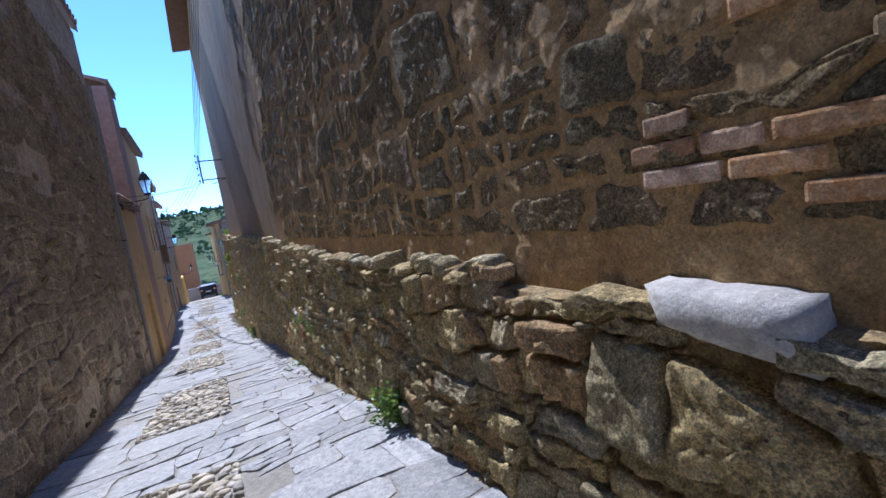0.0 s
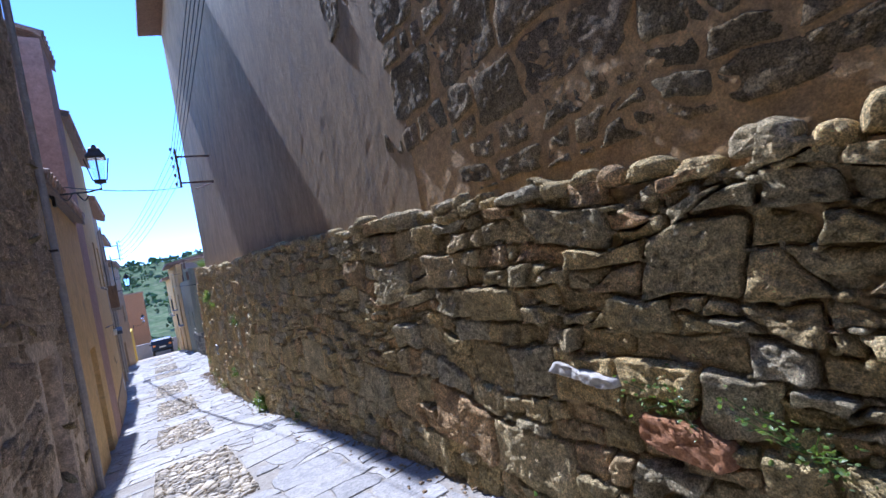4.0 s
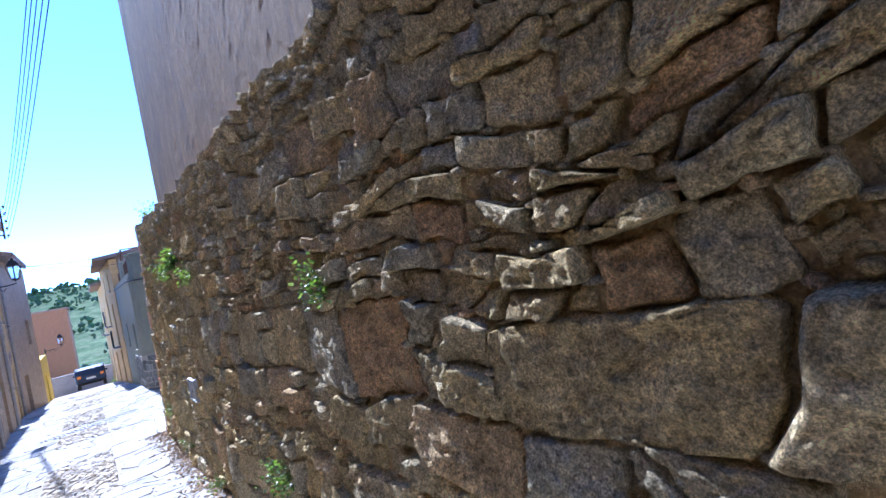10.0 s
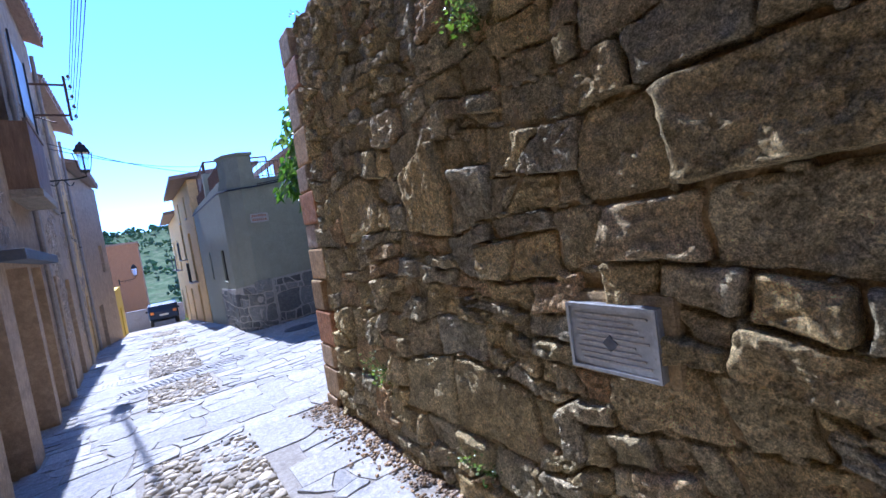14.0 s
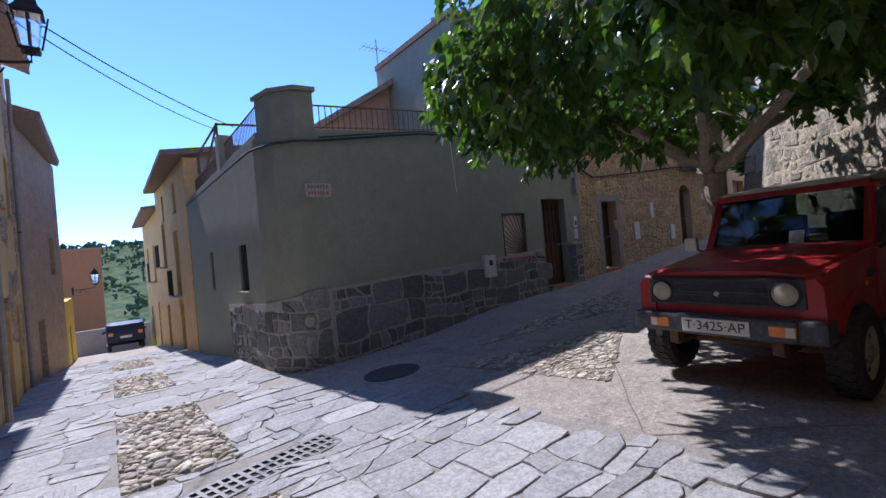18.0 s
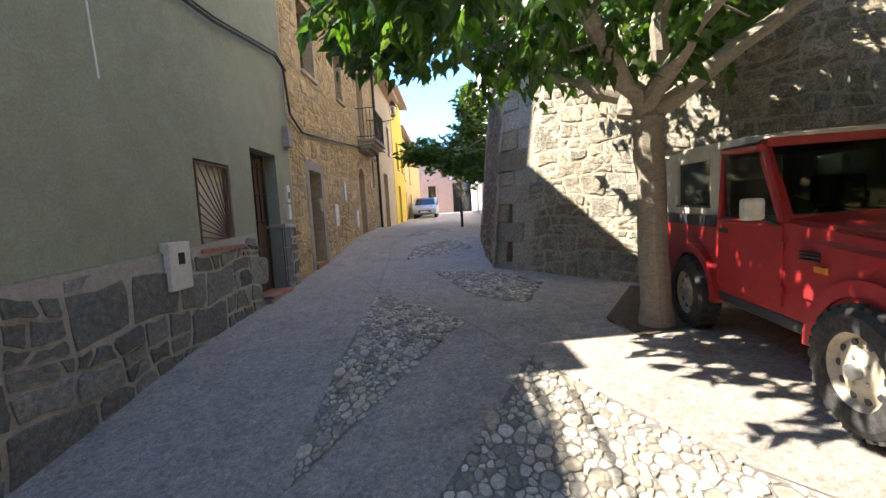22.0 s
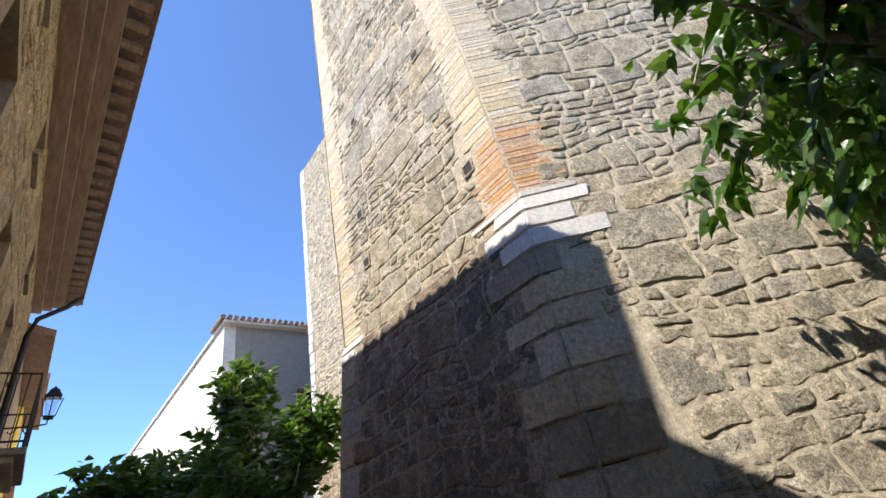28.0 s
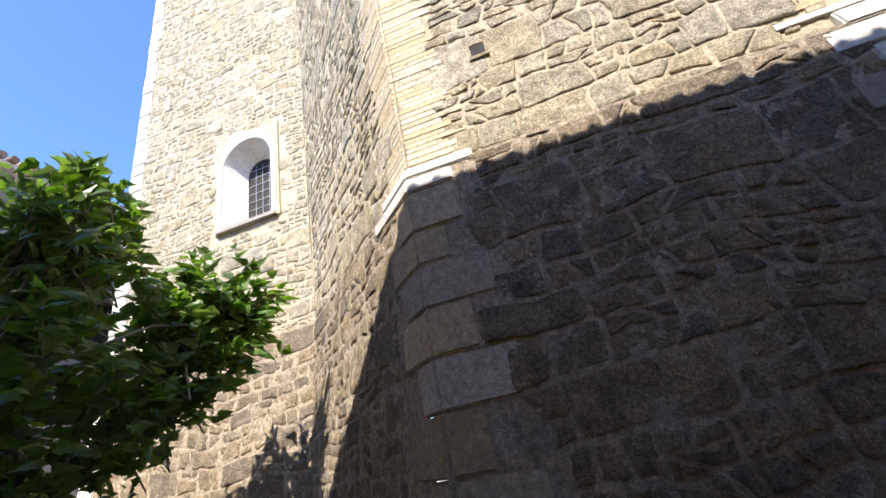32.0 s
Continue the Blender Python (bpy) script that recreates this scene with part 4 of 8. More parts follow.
H2 = street_front(19.0, 23.6, 32.62, 4.6, FACADE_RENDER, "tan house with arched upper windows", [(20.0, 21.2, -1.7, 0.9), (20.0, 20.7, 1.9, 3.2), (21.8, 22.5, 1.9, 3.2)])
H3 = street_front(23.6, 28.5, 32.6, 5.4, YELLOW_RENDER, "bright yellow painted house", [(25, 26, -1.6, 0.7), (25, 25.8, 1.6, 3.0), (27, 27.8, 1.6, 3.0)])
H4 = street_front(28.5, 46, 32.9, 4.4, OCHRE_RENDER, "row of ochre houses farther along the street", [(31, 32, -1.5, 0.7), (35, 36, -1.5, 0.7), (31, 31.8, 1.5, 2.8), (35, 35.8, 1.5, 2.8), (40, 41, -1.4, .8)])
white_house = thing("house", "white rendered house with garage doors and a tiled roof", "house")
part("wall", facade((46, 27.75), (23.2, 27.75), -2.0, 7.3, 0.4, [(46 - 31.5, 46 - 28.5, -1.4, 1.2), (46 - 37, 46 - 34.4, -1.3, 1.2)]), WHITE_RENDER, white_house)
part("wall", facade((23.204, 27.34), (23.204, 16), -2.0, 7.3, 0.4, [(2.2, 4.2, 3.6, 5.0)]), GREY_RENDER, white_house)
part("roof", prism([(22.9, 7.3), (46.2, 7.3), (46.2, 7.45), (22.9, 7.40)], 16, 27.85, "y"), WHITE_RENDER, white_house)
low_wall = tagged(part("wall_garden", box(17.0, 27.2, -2.2, 23.2, 27.5, -0.2, 0.02), WHITE_RENDER, None), "cream garden wall behind the small street tree", "wall", kind="structure")
arcade = thing("house", "pale building with small arched windows at the street's end", "house")
part("wall", facade((52, 40), (52, 22), -1.5, 5.2, 0.4, [(5.6, 6.5, 0.4, 2.4), (7.6, 8.5, 0.4, 2.4), (10.4, 12.6, -1.0, 2.6)]), PINK_RENDER, arcade)
part("roof", box(51.5, 21.8, 5.2, 60, 40.2, 5.4), TILE, arcade)

pink_house = thing("house", "pink rendered house with a sloping tiled roof behind the terrace", "house")
part("wall", prism([(3.4, 1.25), (9.3, 1.25), (9.3, 6.05), (3.4, 2.25)], 35.45, 35.8, "y"), PINK_RENDER, pink_house)
part("roof", prism([(3.0, 2.0), (9.7, 6.32), (9.7, 6.48), (3.0, 2.16)], 35.2, 41, "y"), TILE, pink_house)
part("door", box(6.7, 35.4, 1.3, 7.75, 35.455, 3.75, 0.01), TERRACOTTA, pink_house, "closed reddish shutter door")

# ---- paving ----
COBBLES = [(1, 3.6), (5.4, 8.2), (10.1, 12.9), (14.7, 17.0), (18.5, 21.2), (22.4, 25.0), (27.3, 28.95), (29.95, 32.9), (35, 38), (40, 43)]
DRAIN = ((-1.36, 29.08), (0.66, 29.62))


def drain_gap(x, y):
    t = (x - DRAIN[0][0]) / (DRAIN[1][0] - DRAIN[0][0])
    return -0.02 < t < 1.02 and abs(y - (DRAIN[0][1] + 0.54 * t)) < 0.2


def in_cobble(x, y):
    return -1.0 < x < -0.04 and any(a < y < b for a, b in COBBLES)


def paved(x, y):
    if y < 25.1:
        right = lerp(WALL_X, y) + 0.02
    elif y < 31.5:
        right = lerp([(25.1, 1.6), (25.6, 1.95), (27.2, 2.06), (29.3, 1.8), (31.5, 1.3)], y)
    else:
        right = 1.3
    return lerp(LEFT_X, y) - 0.02 < x < right


def flag_here(x, y):
    return paved(x, y) and not in_cobble(x, y) and not drain_gap(x, y) and not (y > 24.2 and y < 25.2 and x > 0.85)


def on_ground(x, y, h):
    return (x, y, ground_z(x, y) + h)


paving = thing("paving", "uneven crazy paving of pale grey flagstones down the lane", "paving", kind="structure")
v, f = [], []
ys = [-4 + 0.5 * i for i in range(101)]
for y in ys:
    lo, hi = lerp(LEFT_X, y) - 0.1, (lerp(WALL_X, y) + 0.1 if y < 25.1 else lerp([(25.1, 1.7), (25.6, 2.05), (27.2, 2.15), (29.3, 1.9), (31.5, 1.35), (60, 1.35)], y))
    for k in range(9):
        x = lo + (hi - lo) * k / 8
        v.append((x, y, ground_z(x, y) + 0.006))
for i in range(100):
    for k in range(8):
        a = i * 9 + k
        f.append((a, a + 1, a + 10, a + 9))
part("bedding", (v, f), PAVING_MORTAR, paving)

FLAG_RINGS = ((1.0, -0.3), (0.99, 0.85), (0.955, 1.0))
FLAT_RINGS = ((1.0, -0.3), (0.94, 0.8), (0.78, 1.0))
PEB_RINGS = ((1.0, -0.3), (0.93, 0.7), (0.66, 1.0))

# drain grate across the lane
drain = thing("drain_grate", "row of cast iron drain grates set in a stone channel", "drain")
dvec = Vector((DRAIN[1][0] - DRAIN[0][0], DRAIN[1][1] - DRAIN[0][1]))
dl = dvec.length
drot = math.atan2(dvec.y, dvec.x)
for k in range(5):
    m0 = Vector(DRAIN[0]) + dvec * ((k + 0.5) / 5)
    w = dl / 5 - 0.012
    mat4 = Matrix.Translation((m0.x, m0.y, ground_z(m0.x, m0.y) + 0.012)) @ Matrix.Rotation(drot, 4, "Z")
    bm = bmesh.new()
    for yy in (-0.16, -0.055, 0.055, 0.16):
        box(-w / 2, yy - 0.018, -0.015, w / 2, yy + 0.018, 0.012, 0, bm, mat4)
    for i in range(6):
        xx = -w / 2 + w * i / 5
        box(xx - 0.016, -0.175, -0.015, xx + 0.016, 0.175, 0.0125, 0, bm, mat4)
    part("grate", bm, GRATE, drain)
# flat near-black sheet on the ground, painted shade of the channel
v = [Vector((DRAIN[0][0] - 0.03, DRAIN[0][1] - 0.19, 0)), Vector((DRAIN[1][0] + 0.03, DRAIN[1][1] - 0.19, 0)), Vector((DRAIN[1][0] + 0.03, DRAIN[1][1] + 0.19, 0)), Vector((DRAIN[0][0] - 0.03, DRAIN[0][1] + 0.19, 0))]
part("channel", ([(p.x, p.y, ground_z(p.x, p.y) + 0.008) for p in v], [(0, 1, 2, 3)]), SHADE_BLACK, drain, "near-black sheet painted as the channel's shade under the grate")

# manhole cover and a small grate in the lane
mx, my = 2.2, 31.1
manhole = thing("manhole_cover", "round dark iron manhole cover set in the concrete", "manhole cover")
bm = lathe([(0.40, -0.03), (0.40, 0.010), (0.35, 0.012), (0.345, 0.004)], 32, Matrix.Translation((mx, my, ground_z(mx, my))))
for vtx in bm.verts:
    vtx.co.z += ground_z(vtx.co.x, vtx.co.y) - ground_z(mx, my)
part("frame", bm, GRATE, manhole)
bm = lathe([(0.34, -0.02), (0.34, 0.012), (0.33, 0.015)], 32, Matrix.Translation((mx, my, ground_z(mx, my))))
for i in range(-4, 5):
    for j in range(-4, 5):
        if i * i + j * j < 15:
            box(mx + i * 0.07 - 0.022, my + j * 0.07 - 0.022, ground_z(mx, my) + 0.01, mx + i * 0.07 + 0.022, my + j * 0.07 + 0.022, ground_z(mx, my) + 0.017, 0, bm)
for vtx in bm.verts:
    vtx.co.z += ground_z(vtx.co.x, vtx.co.y) - ground_z(mx, my)
part("cover", bm, GRATE, manhole)
gz = ground_z(-1.5, 30.4)
grate = thing("gully_grate", "small square iron gully grate in the flagstones", "drain")
for k in range(7):
    part("bar", box(-1.72 + k * 0.07, 30.15, gz - 0.0, -1.685 + k * 0.07, 30.55, gz + 0.022), GRATE, grate)

# cobbled patches let into the street's concrete
STREET_PATCHES = [[(5.2, 29.25), (3.05, 28.15), (2.75, 30.4)], [(8.1, 31.05), (6.35, 29.75), (4.9, 30.4), (3.7, 30.9), (4.9, 30.98)],
                  [(9.5, 30.25), (9.35, 29.35), (8.35, 28.5), (7.0, 28.95), (7.5, 29.55)], [(11.45, 30.98), (12.8, 30.9), (13.7, 29.9), (12.4, 29.3)],
                  [(14.6, 31.2), (16.2, 31.1), (16.8, 30.2), (15.2, 29.9)]]


def in_poly(p, x, y):
    c = False
    for (x0, y0), (x1, y1) in zip(p, p[1:] + p[:1]):
        if (y0 > y) != (y1 > y) and x < (x1 - x0) * (y - y0) / (y1 - y0) + x0:
            c = not c
    return c


def draped(p, rise):
    """A flat outline laid closely over the sloping ground."""
    bm = bmesh.new()
    if sum(a[0] * b[1] - b[0] * a[1] for a, b in zip(p, p[1:] + p[:1])) < 0:
        p = p[::-1]
    bm.faces.new([bm.verts.new((x, y, 0)) for x, y in p])
    bmesh.ops.triangulate(bm, faces=bm.faces[:])
    for _ in range(3):
        bmesh.ops.subdivide_edges(bm, edges=bm.edges[:], cuts=1, use_grid_fill=True)
    for vtx in bm.verts:
        vtx.co.z = ground_z(vtx.co.x, vtx.co.y) + rise
    return bm


patches = []
for p in STREET_PATCHES:
    ob = thing("cobble_patch", "patch of round river cobbles set in the street concrete", "cobbles", group="cobbled patches")
    part("bedding", draped(p, 0.006), PATCH_BED, ob)
    patches.append((ob, p))
soil_bed = tagged(part("soil_bed", draped([(5.4, 28.2), (6.0, 28.3), (7.6, 27.4), (7.2, 26.8), (5.6, 27.4)], 0.012), SOIL, None),
                  "dark bare soil bed round the tree trunk", "soil", kind="structure")

# joints between the concrete slabs
for k, (a, b) in enumerate([((9.0, 30.9), (4.2, 28.9)), ((4.2, 28.9), (2.1, 27.3)), ((8.1, 31.1), (14.0, 31.6)), ((6.4, 29.7), (6.0, 28.3)), ((9.6, 31.7), (8.1, 31.05)), ((2.1, 27.3), (3.0, 26.2))]):
    bm = bmesh.new()
    a, b = Vector(a), Vector(b)
    n = max(int((b - a).length / 0.3), 2)
    side = Vector((-(b - a).y, (b - a).x)).normalized() * 0.006
    last = None
    for i in range(n + 1):
        q = a.lerp(b, i / n) + side * 3 * nz(i * 0.6, k, 2)
        pair = [bm.verts.new((*(q + s * side), ground_z(q.x, q.y) + 0.005)) for s in (1, -1)]
        if last:
            bm.faces.new((last[0], pair[0], pair[1], last[1]))
        last = pair
    tagged(part("trim_joint", bm, PATCH_BED, None), "dark open joint between concrete street slabs", "joint", kind="structure")

# ---- green house: plinth, corner pillar, railing, openings ----


def plinth_front(x, z, h):
    return (x, FRONT0[1] - (x - FRONT0[0]) * 0.05 / 7.26 - 0.03 - h, z)


def plinth_top(x):
    return lerp([(1.4, -1.46), (6.2, -1.22), (7.7, -1.12), (8.72, -1.08), (9.4, -1.02)], x)


plinth = thing("plinth", "plinth of dark irregular stone slabs with pale mortar joints", "plinth")
v, f = [], []
xs = [2.1 + 7.2 * i / 36 for i in range(37)]
for x in xs:
    if 7.8 < x < 8.72:
        pass
    v += [plinth_front(x, -3.0, -0.025), plinth_front(x, -3.0, 0), plinth_front(x, plinth_top(x), 0), plinth_front(x, plinth_top(x), -0.025)]
for i in range(36):
    if 7.75 < (xs[i] + xs[i + 1]) / 2 < 8.75:
        continue
    for k in range(3):
        a, b = i * 4 + k, (i + 1) * 4 + k
        f.append((a, b, b + 1, a + 1))
part("mortar", (v, f), PLINTH_MORTAR, plinth)


def corner_curve(s):
    """The plan place s metres along the rounded corner, from the lane side to the street front."""
    pts = [Vector(p) for p in ((1.27, 36.6), *GH[1:5])]
    for a, b in zip(pts, pts[1:]):
        d = (b - a).length
        if s <= d:
            n = (b - a).normalized()
            return a + n * s, Vector((n.y, -n.x))
        s -= d
    n = (pts[-1] - pts[-2]).normalized()
    return pts[-1], Vector((n.y, -n.x))


def plinth_corner(s, z, h):
    q, n = corner_curve(s)
    q = q + n * (0.03 + h)
    return (q.x, q.y, z)


CURVE = sum((Vector(a) - Vector(b)).length for a, b in zip(((1.27, 36.6), *GH[1:4]), GH[1:5]))
v, f = [], []
for i in range(41):
    s = CURVE * i / 40
    t = lerp([(0, -1.75), (2.9, -1.62), (CURVE, -1.44)], s)
    v += [plinth_corner(s, -3.3, 0), plinth_corner(s, t, 0), plinth_corner(s, t, -0.028)]
for i in range(40):
    f += [(i * 3, i * 3 + 3, i * 3 + 4, i * 3 + 1), (i * 3 + 1, i * 3 + 4, i * 3 + 5, i * 3 + 2)]
part("mortar", (v, f), PLINTH_MORTAR, plinth)

# corner pillar with a cap, cornice band and railings on the terrace edge
pillar = [(1.33, 33.62), (1.44, 33.14), (1.74, 32.84), (2.08, 32.80), (2.08, 33.2), (1.72, 33.62)]
part("pillar", prism(pillar, 1.3, 1.98, bevel=0.012), GREEN_RENDER, green_house, "square render corner pillar")
cx, cy = 1.72, 33.22
part("pillar_cap", prism([(cx + (x - cx) * 1.12, cy + (y - cy) * 1.12) for x, y in pillar], 1.98, 2.06, bevel=0.01), GREEN_RENDER, green_house, "overhanging render cap")
part("parapet", prism([(2.08, 1.2), (4.71, 1.2), (4.71, 1.52), (2.08, 1.335)], 32.80, 33.0, "y", 0.008), GREEN_RENDER, green_house)
part("parapet", box(4.72, 32.79, 1.3, 5.31, 33.0, 2.12, 0.01), GREEN_RENDER, green_house)
part("upper_wall", facade((5.32, 32.7578), (9.36, 32.73), 1.32, 4.12, 0.35), GREEN_RENDER, green_house)
part("upper_wall", facade((5.324, 36.0), (5.324, 33.12), 1.26, 4.12, 0.3), GREEN_RENDER, green_house)
part("roof", prism([(5.28, 4.12), (9.36, 4.42), (9.36, 4.55), (5.28, 4.25)], 32.70, 36.0, "y"), TILE, green_house)
part("parapet", box(1.30, 33.62, 1.3, 1.5, 41.4, 1.42, 0.01), GREEN_RENDER, green_house)
part("pillar", box(1.28, 36.5, 1.3, 1.6, 36.85, 2.15, 0.01), GREEN_RENDER, green_house)
for a, b, zlo, zhi in (((2.1, 32.9), (4.70, 32.9), 1.335, 1.78), ((1.4, 33.6), (1.42, 36.5), 1.42, 1.95), ((1.42, 36.9), (1.45, 41.0), 1.42, 1.9)):
    rail = thing("railing", "reddish brown iron railing along the roof terrace", "railing", group="terrace railings")
    a3, b3 = Vector((*a, 0)), Vector((*b, 0.2 if b[0] > 3 else 0))
    n = int((b3 - a3).length / 0.115)
    part("top_rail", rod(bmesh.new(), a3 + Vector((0, 0, zhi)), b3 + Vector((0, 0, zhi)), 0.016), RUST, rail)
    part("bottom_rail", rod(bmesh.new(), a3 + Vector((0, 0, zlo + 0.06)), b3 + Vector((0, 0, zlo + 0.06)), 0.012), RUST, rail)
    for i in range(n + 1):
        q = a3.lerp(b3, i / n)
        part("baluster", rod(bmesh.new(), q + Vector((0, 0, zlo)), q + Vector((0, 0, zhi)), 0.009, n=6), RUST, rail)
# pergola frame on the terrace
frame_ob = thing("pergola_frame", "rusty pipe frame of a pergola on the terrace", "pergola")
for a, b in (((1.5, 37.6, 1.25), (1.5, 37.6, 2.75)), ((1.5, 40.4, 1.25), (1.5, 40.4, 2.6)), ((1.5, 37.6, 2.72), (1.5, 40.4, 2.6)), ((1.5, 37.6, 2.72), (3.6, 37.4, 2.8)), ((1.5, 40.3, 1.5), (1.5, 37.7, 2.65)), ((3.6, 37.4, 1.25), (3.6, 37.4, 2.8))):
    part("pipe", rod(bmesh.new(), a, b, 0.03), RUST, frame_ob)


def bar_window(parent_name, p0, p1, u0, u1, lo, hi, label, fan=False):
    """A window in a wall opening: frame, pane or blind, and an iron grille."""
    ob = thing("window", label, "window", wall_pose(p0, p1, u0, lo))
    w, h = u1 - u0, hi - lo
    d = 0.09 if fan else 0.2
    part("pane", box(0.02, d, 0.02, w - 0.02, d + 0.005, h - 0.02), BLIND if fan else GLASS, ob)
    # near-black sheet: the room's shade is painted, no room is built
    part("backing", box(0.0, 0.3, 0.0, w, 0.31, h), SHADE_BLACK, ob)
    for q in (box(0, d - 0.03, 0, 0.035, d + 0.03, h), box(w - 0.035, d - 0.03, 0, w, d + 0.03, h), box(0.035, d - 0.03, 0, w - 0.035, d + 0.03, 0.035), box(0.035, d - 0.03, h - 0.035, w - 0.035, d + 0.03, h)):
        part("window_frame", q, WOOD_OLD, ob)
    if fan:
        grille = part("grille", box(0.03, 0.0, h - 0.05, w - 0.03, 0.018, h - 0.03), RUST, ob, "iron grille of bars fanning out from one corner")
        part("bar", box(0.03, 0.0, 0.03, 0.05, 0.018, h - 0.05), RUST, grille)
        part("bar", box(w - 0.05, 0.0, 0.03, w - 0.03, 0.018, h - 0.05), RUST, grille)
        part("bar", box(0.05, 0.0, 0.03, w - 0.05, 0.018, 0.05), RUST, grille)
        for k in range(14):
            a = radians(90 + 92 * k / 13)
            dx, dz = math.cos(a), math.sin(a)
            t = min((w - 0.08) / max(-dx, 1e-3), (h - 0.1) / max(dz, 1e-3))
            part("bar", rod(bmesh.new(), (w - 0.05, 0.009, 0.06), (w - 0.05 + dx * t, 0.009, 0.06 + dz * t), 0.008, n=6), RUST, grille)
        part("hub", rod(bmesh.new(), (w - 0.07, 0.0, 0.08), (w - 0.07, 0.02, 0.08), 0.04, n=12), RUST, grille)
        for i in range(5):
            part("sill_tile", box(-0.08 + i * 0.196 * w / 0.8, -0.07, -0.06, -0.08 + (i + 1) * 0.196 * w / 0.8 - 0.008, 0.18, -0.012, 0.006), TERRACOTTA, ob, "terracotta sill tile")
    else:
        n = max(int(w / 0.11), 2)
        for i in range(n + 1):
            part("bar", rod(bmesh.new(), (0.03 + (w - 0.06) * i / n, 0.05, 0), (0.03 + (w - 0.06) * i / n, 0.05, h), 0.009, n=6), IRON, ob)
        part("window_sill", box(-0.04, -0.05, -0.05, w + 0.04, 0.16, -0.003, 0.008), GREEN_RENDER, ob)
    return ob


bar_window("w", FRONT0, FRONT1, 6.36 - 2.1, 7.16 - 2.1, -1.25, -0.22, "window with a beige blind behind a fan-shaped iron grille", True)
bar_window("w", GH[0], GH[1], 41.5 - 38.50, 41.5 - 38.15, -1.40, -0.46, "narrow slit window with dark iron bars")
bar_window("w", GH[0], GH[1], 41.5 - 35.42, 41.5 - 34.78, -1.42, -0.47, "small window with dark vertical iron bars")


def front_door(p0, p1, u0, u1, lo, hi, label, mat=WOOD_DARK, deep=0.22, bars=False, panels=3, slate=False):
    ob = thing("door", label, "door", wall_pose(p0, p1, u0, lo))
    w, h = u1 - u0, hi - lo
    leaf = part("leaf", box(0.05, deep, 0.02, w - 0.05, deep + 0.05, h - 0.05, 0.006), mat, ob)
    for k in range(panels):
        z0 = 0.12 + (h - 0.25) * k / panels
        for s in (0, 1):
            xa = 0.1 + (w - 0.2) * s / 2
            part("panel", box(xa + 0.03, deep - 0.018, z0, xa + (w - 0.2) / 2 - 0.03, deep + 0.001, z0 + (h - 0.25) / panels - 0.08, 0.008), mat, leaf)
    part("frame", box(0, deep - 0.02, 0, 0.05, deep + 0.07, h), mat, ob)
    part("frame", box(w - 0.05, deep - 0.02, 0, w, deep + 0.07, h), mat, ob)
    part("frame", box(0.05, deep - 0.02, h - 0.05, w - 0.05, deep + 0.07, h), mat, ob)
    part("door_handle", rod(bmesh.new(), (w * 0.86, deep - 0.06, h * 0.47), (w * 0.86, deep, h * 0.47), 0.022, n=10), GALV, leaf, "metal door knob")
    if bars:
        for k in range(5):
            part("bar", rod(bmesh.new(), (0.14 + (w - 0.28) * k / 4, deep - 0.035, h * 0.5), (0.14 + (w - 0.28) * k / 4, deep - 0.035, h * 0.93), 0.012, n=6), IRON, leaf)
        for k in range(3):
            part("bar", rod(bmesh.new(), (0.12, deep - 0.04, h * (0.52 + 0.19 * k)), (w - 0.12, deep - 0.04, h * (0.52 + 0.19 * k)), 0.012, n=6), IRON, leaf)
    return ob


front_door(FRONT0, FRONT1, 7.80 - 2.1, 8.72 - 2.1, -2.12, 0.12, "dark brown panelled front door with iron bars", bars=True)
step = thing("door_step", "terracotta tiled step below the front door", "step")
for i in range(4):
    part("step_tile", box(7.82 + i * 0.225, 32.60, -2.14, 7.82 + (i + 1) * 0.225 - 0.008, 33.0, -2.095, 0.006), TERRACOTTA, step)
part("riser", box(7.80, 32.62, -2.7, 8.72, 33.05, -2.142), CONCRETE, step)
jamb = thing("door_jamb", "dark slate tiles cladding the foot of the door jamb", "cladding")
for j in range(3):
    part("slate_tile", box(8.722, 32.70, -2.1 + j * 0.34, 8.732, 33.0, -1.77 + j * 0.34, 0.002), SLATE_TILE, jamb)
    part("slate_tile", box(8.73, 32.685, -2.1 + j * 0.34, 9.0, 32.70, -1.77 + j * 0.34, 0.003), SLATE_TILE, jamb)
part("ledge", box(8.70, 32.66, -1.08, 9.06, 33.0, -1.02, 0.008), CONCRETE, jamb)

# meter box, bell panel, street-name tiles, junction box
meter = thing("meter_box", "cream wall meter box with a small dark window", "meter box", wall_pose(FRONT0, FRONT1, 5.64 - 2.1, -1.64))
part("box", box(0, -0.09, 0, 0.35, 0.02, 0.49, 0.01), CREAM, meter)
part("lid_window", box(0.14, -0.096, 0.26, 0.24, -0.088, 0.38, 0.003), SHADE_BLACK, meter)
part("rim", box(0.01, -0.097, 0.06, 0.34, -0.091, 0.075), CREAM, meter)
bell = thing("letter_box", "two small white wall panels beside the door", "letter box", wall_pose(FRONT0, FRONT1, 9.02 - 2.1, -0.95))
part("panel", box(0, -0.04, 0, 0.13, 0.01, 0.26, 0.006), WHITE_PLASTIC, bell)
part("panel", box(0.0, -0.04, 0.3, 0.13, 0.01, 0.6, 0.006), WHITE_PLASTIC, bell)
part("slot", box(0.03, -0.046, 0.36, 0.10, -0.038, 0.48), SLATE_TILE, bell)
junction = thing("junction_box", "grey plastic electrical junction box with cables", "junction box", wall_pose(FRONT0, FRONT1, 9.13 - 2.1, 0.32))
